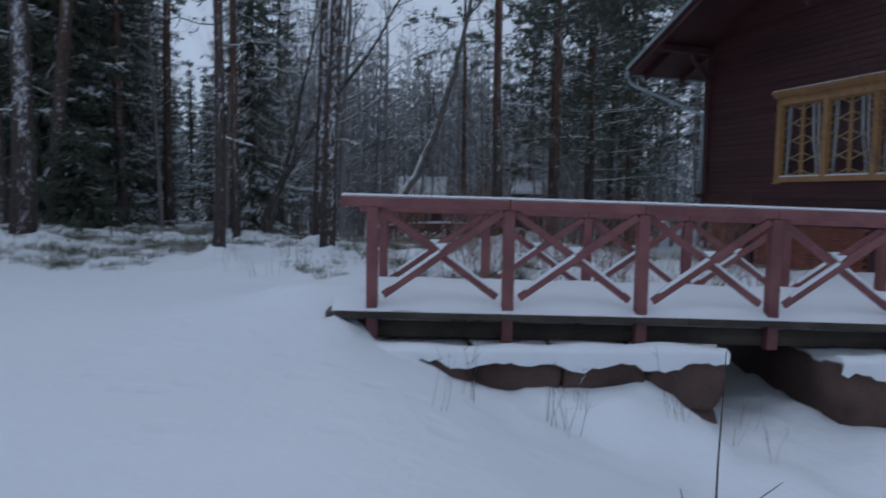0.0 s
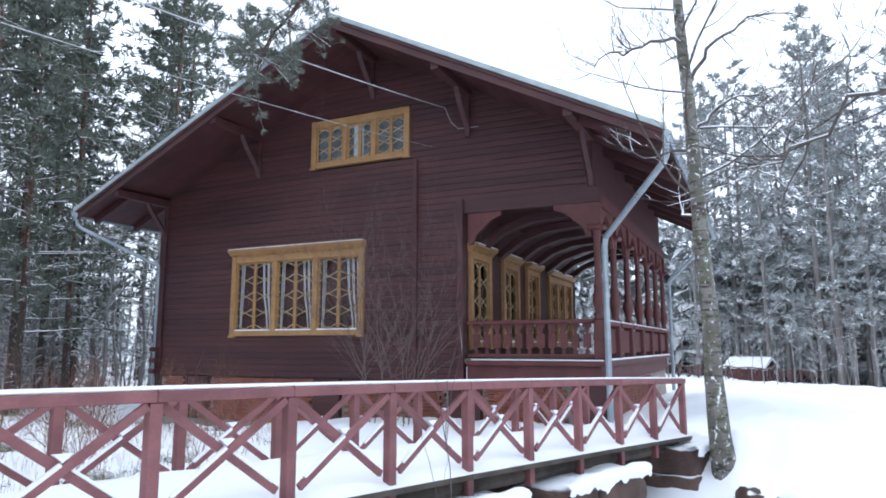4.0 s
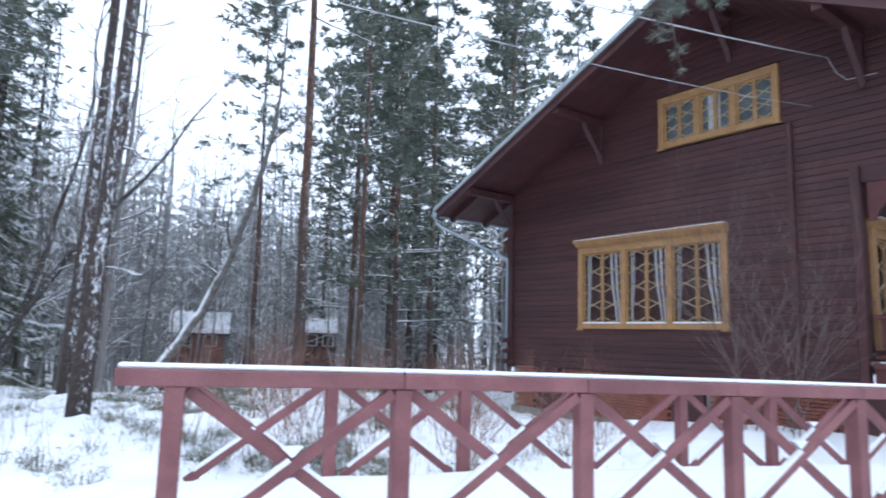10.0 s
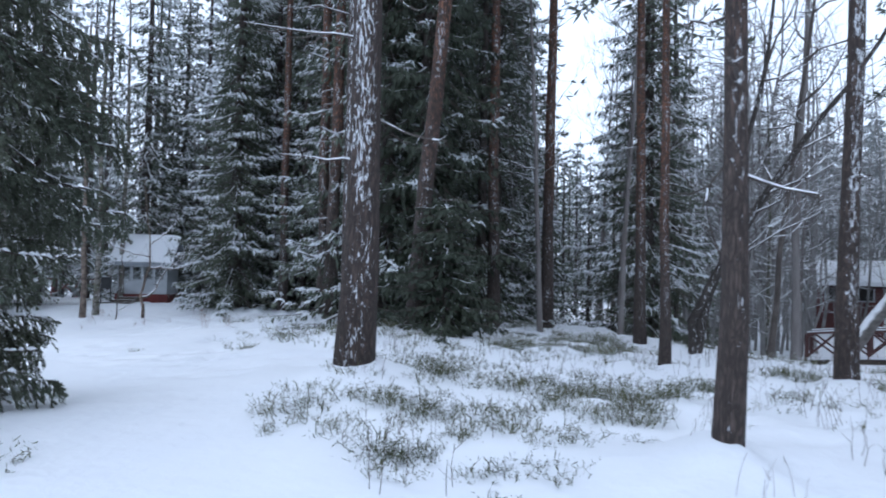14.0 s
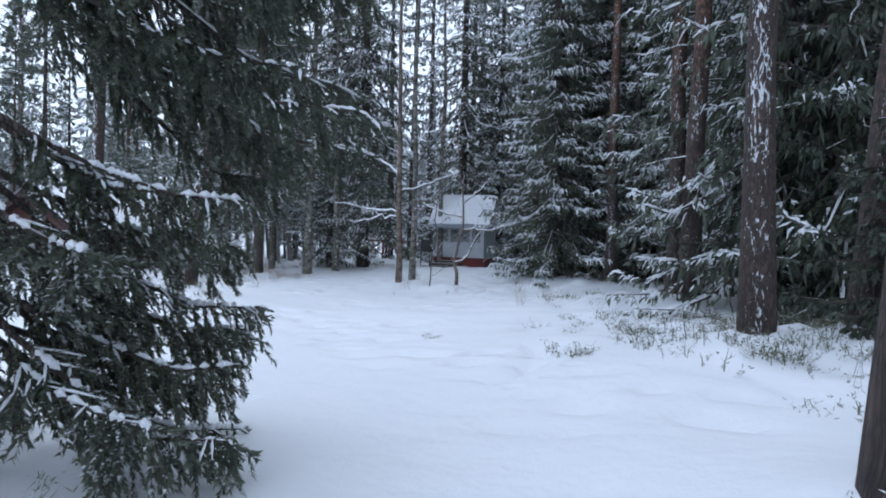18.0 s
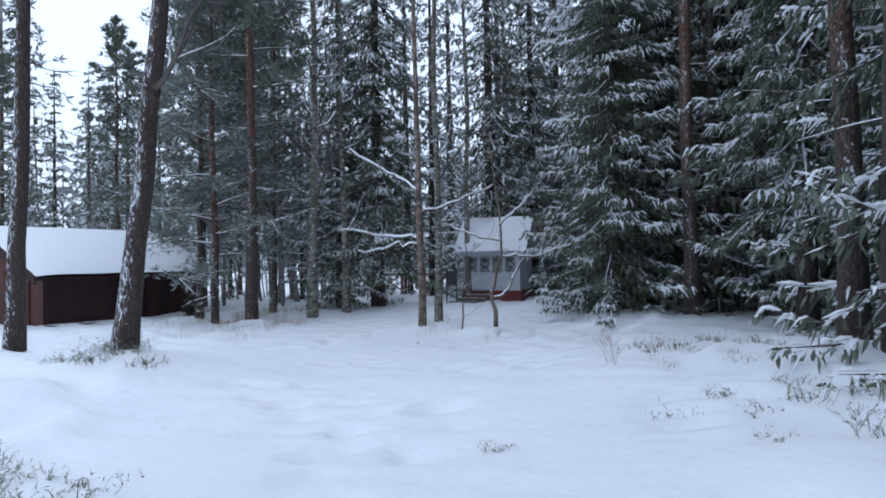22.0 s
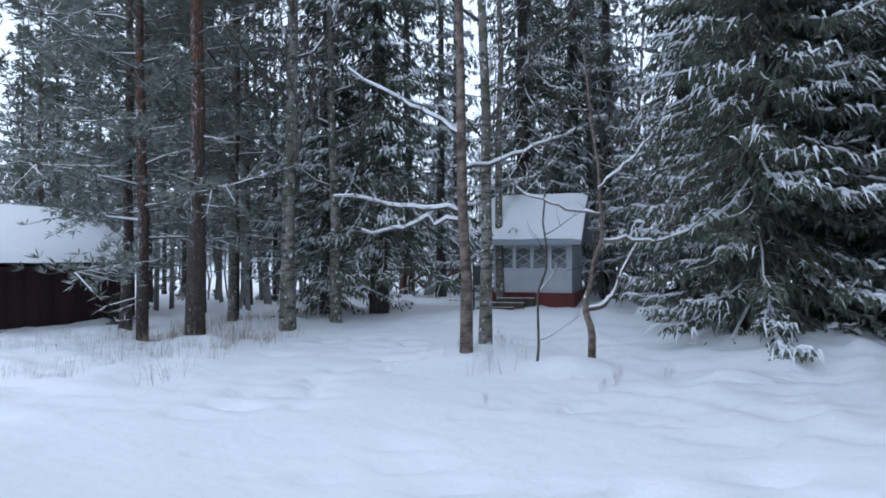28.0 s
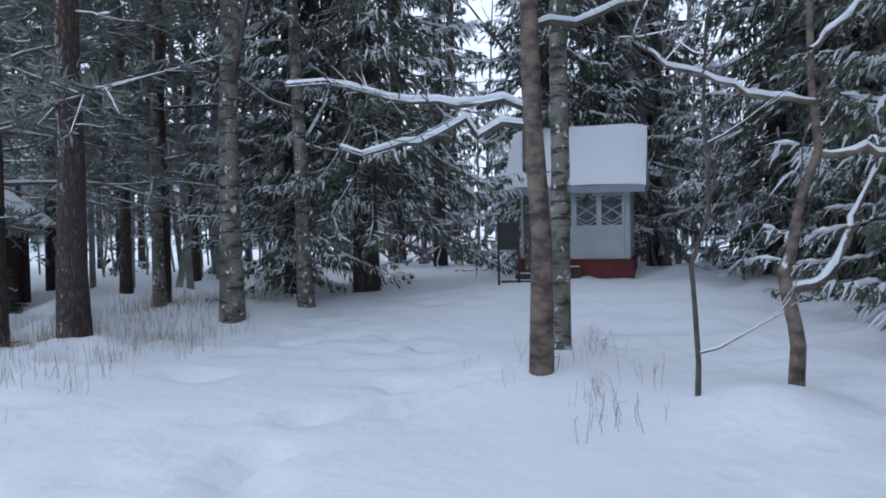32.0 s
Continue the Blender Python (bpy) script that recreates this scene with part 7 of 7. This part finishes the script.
scatter("fine_heath", [clump(i, 10, 0.17, 0.22, 7) for i in range(60, 68)], spots(360, -6, 6, 6.5, 15, 0.5, 1.0, lambda x, y: right_heath(x, y) and heath(x, y) > -0.2 and not (-1.6 < x < 0.9 and y < 10.2) and patchy(x, y, -0.25)), HEATH, "thin heath twigs between lumps of snow", "heath")
pine_foot = []
for cx, cy, r, k in ((-3.35, 10.0, 0.28, 18), (-2.15, 9.85, 0.32, 28), (-2.8, 10.3, 0.3, 12), (-1.2, 9.7, 0.25, 6), (-1.45, 8.7, 0.2, 6), (-2.3, 11.2, 0.5, 8), (-1.25, 11.2, 0.5, 20), (-1.2, 15.8, 0.7, 24), (-3.0, 15.4, 0.9, 40), (-5.0, 15.0, 0.8, 26), (-6.3, 16.0, 0.8, 14), (-1.6, 17.2, 0.8, 20), (-8.2, 19.6, 0.6, 18), (-6.4, 16.6, 0.6, 6)):
    pine_foot += [(cx + rng.gauss(0, r), cy + rng.gauss(0, r), rng.uniform(0.45, 1.0), rng.uniform(0, 6)) for _ in range(k)]
scatter("pine_foot_heath", [clump(i, 20, 0.2, 0.2, 8) for i in range(24, 30)], pine_foot, HEATH, "ragged heath shrubs round the feet of the pines", "heath")
scatter("dry_stalks", [stalks(i, 6, 0.34, 0.14) for i in range(30, 36)], spots(150, -9, 8, 6.5, 16, 0.5, 1.1, lambda x, y: right_heath(x, y)) + spots(44, -23, -17, 18.5, 24.5, 0.4, 0.8, lambda x, y: way_off(x, y)[0] > 2.2) + [(-15.6 + rng4.gauss(0, 0.55), 22.6 + rng4.gauss(0, 0.55), rng4.uniform(0.35, 0.8), rng4.uniform(0, 6)) for _ in range(12)], TWIG, "thin dark stalks standing out of the snow", "stalks")
scatter("dry_grass", [stalks(i, 12, 0.24, 0.22, 0) for i in range(40, 44)], spots(120, -24.5, -19.2, 20.5, 25.0, 0.6, 1.1, lambda x, y: way_off(x, y)[0] > 2.4) + spots(150, 3, 12, 7.5, 17, 0.8, 1.6, lambda x, y: right_heath(x, y) and y > 7 + 0.1 * x) + spots(60, -24, -18.5, 17.5, 22.5, 0.4, 0.75, lambda x, y: way_off(x, y)[0] > 3), STRAW, "dry straw-coloured grass in the snow", "grass")
scatter("ditch_stalks", [stalks(i, 3, 0.5, 0.08) for i in range(50, 54)], [(on_bridge(rng.uniform(0.2, 3.2), rng.uniform(-1.6, -0.7), 0).x, on_bridge(rng.uniform(0.2, 3.2), rng.uniform(-1.6, -0.7), 0).y, rng.uniform(0.5, 0.9), rng.uniform(0, 6)) for _ in range(14)], TWIG, "withered stalks beside the abutment", "stalks")


def shrub(name, seed, stems, h, material, label, spread=0.35, level=2, kids=4):
    rng = random.Random(seed)
    s = empty(name, label=label, category="shrub", group="bare shrubs")
    for _ in range(stems):
        m = Mesh()
        a = rng.uniform(0, 6.283)
        grow(rng, m, (math.cos(a) * spread * rng.random(), math.sin(a) * spread * rng.random(), -0.1), (rng.gauss(0, 0.25), rng.gauss(0, 0.25), 1), h * rng.uniform(0.6, 1.1), 0.0064 * h ** 0.7, level, 4, 0.55, kids, 0.1)
        tagged(part("stem", m, material, s), kind="stuff")
    return s


bush = put(shrub("bare_shrub", 61, 7, 1.3, RED_TWIG, "reddish leafless shrub in the snow"), 3.5, 8.3, first=True)
for x, y, s, a in ((4.6, 7.9, 1.0, 50), (5.8, 7.4, 0.9, 120), (2.6, 9.0, 0.8, 210), (4.4, 9.6, 1.1, 300), (6.6, 8.8, 1.0, 20), (5.2, 11.2, 1.1, 80), (7.6, 7.2, 1.0, 160), (6.9, 12.5, 1.0, 260), (9.2, 8.0, 1.1, 30), (4.2, 13.6, 1.0, 100), (8.6, 10.8, 0.9, 350), (6.2, 10.2, 1.0, 15), (7.4, 9.6, 1.1, 75), (5.4, 12.6, 1.0, 135), (8.0, 13.2, 1.1, 200), (9.6, 12.0, 1.0, 260), (6.0, 14.8, 1.1, 320), (9.9, 9.8, 0.9, 45), (7.2, 16.0, 1.0, 105), (4.8, 15.8, 0.9, 165), (10.6, 14.0, 1.1, 225), (3.4, 11.6, 0.8, 285), (11.0, 11.2, 1.0, 5)):
    put(bush, x, y, s, a)
wall_bush = put(shrub("tall_bare_shrub", 62, 12, 4.2, PALE_TWIG, "tall bare shrub growing against the log wall", 0.9, 2, 6), 14.3, 7.7, first=True)
put(shrub("slim_sapling", 63, 2, 6.0, PALE_TWIG, "thin pale sapling before the log wall", 0.15, 2, 7), 14.5, 8.4, first=True)
put(shrub("slim_sapling", 64, 1, 2.1, TWIG, "thin dark sapling in the ditch", 0.05, 1, 4), 4.88, 1.81, first=True)
stem_at = (0.97, -0.36)
twig_thing = empty("thin_sapling", pose(*stem_at, ground(*stem_at)), label="thin dark sapling standing in the snow", category="sapling", group="bare shrubs")
wood = Mesh().tube([(0, 0, -0.2), (0.0, -0.005, 0.3), (0.006, 0.0, 0.6), (0.012, -0.004, 0.88)], [0.0042, 0.0036, 0.0026, 0.001], 5, False)
part("stem", wood, DARK_TWIG, twig_thing)
for z0, e1, e2 in ((0.47, (0.08, -0.03, 0.50), (0.158, -0.053, 0.56)), (0.37, (-0.05, 0.015, 0.44), (-0.08, 0.027, 0.54)), (0.20, (0.12, -0.04, 0.30), (0.233, -0.079, 0.42)), (0.10, (0.02, -0.04, 0.2), (0.05, -0.10, 0.30))):
    part("twig", Mesh().tube([(0, 0, z0), e1, e2], [0.003, 0.0024, 0.001], 4, False), DARK_TWIG, twig_thing)

for x, y, s, a in ((-15.28, 22.38, 0.12, 10), (-15.67, 23.3, 0.18, 90), (-13.35, 22.04, 0.15, 200), (-14.0, 20.35, 0.08, 40), (-13.0, 22.74, 0.12, 300), (-9.11, 18.17, 0.3, 70), (-8.79, 18.57, 0.2, 160), (-13.34, 21.62, 0.1, 250)):
    put(bush, x, y, s, a)


def boulder(seed, x, y, r, label):
    rng, bm = random.Random(seed), bmesh.new()
    bmesh.ops.create_icosphere(bm, subdivisions=3, radius=1.0)
    size = (r * rng.uniform(1.0, 1.5), r * rng.uniform(0.8, 1.1), r * rng.uniform(0.65, 0.85))
    m = Mesh()
    for v in bm.verts:
        c = v.co
        k = 1 + 0.38 * noise.noise(c * 1.3 + Vector((seed, 0, 0))) + 0.14 * noise.noise(c * 3.5 + Vector((0, seed, 0)))
        m.v.append((c.x * size[0] * k, c.y * size[1] * k, c.z * size[2] * k))
    bm.verts.index_update()
    m.f = [tuple(v.index for v in f.verts) for f in bm.faces]
    bm.free()
    ob = thing("boulder", m, GRANITE, label, "boulder", "boulders of the bank", smooth=True)
    ob.matrix_basis = pose(x, y, ground(x, y) - 0.12 * r, rng.uniform(-15, 15), rng.uniform(-15, 15), rng.uniform(0, 360))


for i in range(16):
    k = i / 15
    q = Vector((11.6, -0.35)).lerp(Vector((10.2, -3.0)), k) + Vector((0.3 * math.sin(i * 2.7) - 0.25 * (i % 2), 0.15 * math.sin(i * 4.1)))
    boulder(700 + i, q.x, q.y, 0.22 + 0.12 * abs(math.sin(i * 2.3)), "rough dark granite boulder half under snow")

# ---- cables ----
def cable(a, b, sag, r, label):
    a, b = Vector(a), Vector(b)
    pts = [a.lerp(b, i / 24) - Vector((0, 0, sag * 4 * (i / 24) * (1 - i / 24))) for i in range(25)]
    return thing("overhead_cable", Mesh().tube(pts, [r] * 25, 5), CABLE, label, "cable", "house cables")


cable((15.9, 6.95, 8.75), (1.7, 7.25, 6.5), 0.12, 0.012, "pale overhead cable fixed to the gable")
cable((15.9, 7.35, 7.68), (1.7, 6.45, 5.35), 0.12, 0.006, "thin overhead cable fixed to the gable")
thing("cable_tail", Mesh().tube([(15.9, 6.95, 8.75), (15.86, 6.75, 8.3), (15.88, 6.55, 8.08), (15.9, 5.95, 8.06)], [0.012] * 4, 5), CABLE, "pale cable looped down the log gable", "cable")

# ---- far across the stream: a second footbridge and small cabins ----
arch = empty("arched_footbridge", label="small arched footbridge with snowy red crossed railings", category="bridge")
A2, B2 = Vector((6.4, 27.9)), Vector((12.6, 25.1))
way2 = (B2 - A2).normalized()
side2 = Vector((-way2.y, way2.x))


def on_arch(s, v):
    p = A2 + (B2 - A2) * s + side2 * v
    return Vector((p.x, p.y, -0.42 + 0.5 * 4 * s * (1 - s) * 0.5))


for v in (0.0, 1.3):
    railing = empty("railing")
    railing.parent = arch
    n = 8
    for i in range(n + 1):
        p = on_arch(i / n, v)
        part("post", Mesh().box((p.x - 0.05, p.y - 0.05, p.z - 0.15), (p.x + 0.05, p.y + 0.05, p.z + 0.82)), OLD_RED, railing)
        if i == n:
            break
        q = on_arch((i + 1) / n, v)
        up, mid = Vector((0, 0, 0.84)), Vector((0, 0, 0.08))
        part("top_rail", Mesh().beam(p + up, q + up, 0.12, 0.07), OLD_RED, railing)
        part("rail_snow", Mesh().beam(p + up * 1.06, q + up * 1.06, 0.1, 0.04), SNOW, railing)
        part("brace", Mesh().beam(p + up, q + mid, 0.05, 0.06), OLD_RED, railing)
        part("brace", Mesh().beam(p + mid, q + up, 0.05, 0.06), OLD_RED, railing)
for i in range(10):
    p, q = on_arch(i / 10, 0.65), on_arch((i + 1) / 10, 0.65)
    part("deck_board", Mesh().beam(p - Vector((0, 0, 0.1)), q - Vector((0, 0, 0.1)), 1.5, 0.16), BEAM_WOOD, arch)
    part("deck_snow", Mesh().beam(p + Vector((0, 0, 0.03)), q + Vector((0, 0, 0.03)), 1.4, 0.08), SNOW, arch)


def cabin(x, y, z, turn, w, d, h, rise, wall, label):
    c = empty("cabin", pose(x, y, z, 0, 0, turn), label=label, category="cabin", group="far cabins")
    part("wall", Mesh().box((-w / 2, -d / 2, -1.5), (w / 2, d / 2, h)).prism([(0, -d / 2, h), (0, d / 2, h), (0, 0, h + rise)], (-w / 2, 0, 0), (w / 2, 0, 0)), wall, c)
    for s in (-1, 1):
        part("roof", Mesh().prism([(0, 0, h + rise), (0, s * (d / 2 + 0.35), h - 0.25), (0, s * (d / 2 + 0.35), h - 0.15), (0, 0, h + rise + 0.1)], (-w / 2 - 0.3, 0, 0), (w / 2 + 0.3, 0, 0)), SHADED_BOARDS, c)
        part("roof_snow", Mesh().prism([(0, 0, h + rise + 0.1), (0, s * (d / 2 + 0.36), h - 0.15), (0, s * (d / 2 + 0.3), h + 0.05), (0, 0, h + rise + 0.32)], (-w / 2 - 0.3, 0, 0), (w / 2 + 0.3, 0, 0)), SNOW, c)
    # cabin panes are solid, coloured with the gloom of a room
    for xx in (-w * 0.25, w * 0.25):
        win = part("window", Mesh().box((xx - 0.35, -d / 2 - 0.05, h * 0.35), (xx + 0.35, -d / 2 + 0.02, h * 0.85)), WHITE_PAINT, c)
        part("pane", Mesh().box((xx - 0.28, -d / 2 - 0.06, h * 0.39), (xx + 0.28, -d / 2 - 0.045, h * 0.81)), ROOM_GLOOM, win)
    win = part("window", Mesh().box((-w / 2 - 0.05, -0.35, h * 0.35), (-w / 2 + 0.02, 0.35, h * 0.85)), WHITE_PAINT, c)
    part("pane", Mesh().box((-w / 2 - 0.06, -0.28, h * 0.39), (-w / 2 - 0.045, 0.28, h * 0.81)), ROOM_GLOOM, win)
    return c


cabin(12.6, 41.0, 0.7, -20, 2.8, 2.3, 1.4, 0.8, TRIM_PAINT, "small red cabin with a snowy roof beyond the stream")
cabin(19.8, 39.5, 0.8, -30, 2.0, 1.7, 1.5, 0.45, SHADED_BOARDS, "small dark hut with a snowy roof beyond the stream")
cabin(26.0, 38.5, 0.8, 10, 2.2, 1.8, 1.8, 0.6, SHADED_BOARDS, "small dark hut with a snowy roof among pines")
cabin(52.5, 0.2, -1.1, 70, 2.3, 2.0, 1.8, 0.35, TRIM_PAINT, "small red pavilion across the snowfield")
# far fence along the edge of the field
fence = empty("far_fence", label="low dark red crossed fence across the snowfield", category="fence")
for i in range(17):
    p = Vector((47.5 + i * 0.12, 6.5 - i * 0.62, 0))
    q = Vector((47.5 + (i + 1) * 0.12, 6.5 - (i + 1) * 0.62, 0))
    p.z, q.z = ground(p.x, p.y), ground(q.x, q.y)
    part("post", Mesh().box((p.x - 0.05, p.y - 0.05, p.z - 0.2), (p.x + 0.05, p.y + 0.05, p.z + 0.85)), OLD_RED, fence)
    up = Vector((0, 0, 0.82))
    part("top_rail", Mesh().beam(p + up, q + up, 0.1, 0.08), OLD_RED, fence)
    part("brace", Mesh().beam(p + up, q + Vector((0, 0, 0.1)), 0.05, 0.06), OLD_RED, fence)
    part("brace", Mesh().beam(p + Vector((0, 0, 0.1)), q + up, 0.05, 0.06), OLD_RED, fence)

# a short crossed railing where the way leaves the wood
gate_rail = empty("path_railing", label="short crossed red railing with snow beyond the kiosk", category="railing")
for i in range(4):
    p, q = Vector((-27.6 + 0.75 * i, 31.7 + 0.7 * i, 0)), Vector((-26.85 + 0.75 * i, 32.4 + 0.7 * i, 0))
    p.z, q.z = ground(p.x, p.y), ground(q.x, q.y)
    part("post", Mesh().box((p.x - 0.05, p.y - 0.05, p.z - 0.3), (p.x + 0.05, p.y + 0.05, p.z + 0.9)), RAIL_PAINT, gate_rail)
    up, low = Vector((0, 0, 0.9)), Vector((0, 0, 0.15))
    part("top_rail", Mesh().beam(p + up, q + up, 0.11, 0.08), RAIL_PAINT, gate_rail)
    part("rail_snow", Mesh().beam(p + up * 1.08, q + up * 1.08, 0.1, 0.05), SNOW, gate_rail)
    part("brace", Mesh().beam(p + up, q + low, 0.05, 0.06), RAIL_PAINT, gate_rail)
    part("brace", Mesh().beam(p + low, q + up, 0.05, 0.06), RAIL_PAINT, gate_rail)

# ---- bricks of the villa's foundation, those by the porch as pieces of their own ----
def brick_mesh():
    return Mesh().box((-0.012, 0, 0), (0.116, 0.262, 0.072), bevel=0.004).data("brick", BRICK)


shared = brick_mesh()
rng = random.Random(77)
count, rest = 0, Mesh()
for row in range(15):
    z = -0.11 + row * 0.0865
    y = 0.72 - (0.137 if row % 2 else 0.0)
    while y < WIDE - 0.5:
        inside = any(abs(y + 0.13 - c) < 0.62 for c in (3.55, 7.9, 12.9, 0.25))
        if not inside:
            dx = rng.uniform(-0.004, 0.004)
            if y < 6.3 and count < 300:
                b = part("brick", shared, BRICK, villa)
                b.location = (dx, y, z)
                count += 1
            else:
                rest.box((-0.012 + dx, y, z), (0.116, y + 0.262, z + 0.072))
        y += 0.274
tagged(part("further_bricks", rest, BRICK, villa), kind="stuff")
side = Mesh()
for row in range(15):
    z = -0.11 + row * 0.0865
    x = 0.35 - (0.137 if row % 2 else 0.0)
    while x < 7.5:
        side.box((x, -0.01, z), (x + 0.262, 0.055, z + 0.072))
        x += 0.274
tagged(part("side_bricks", side, BRICK, villa), kind="stuff")
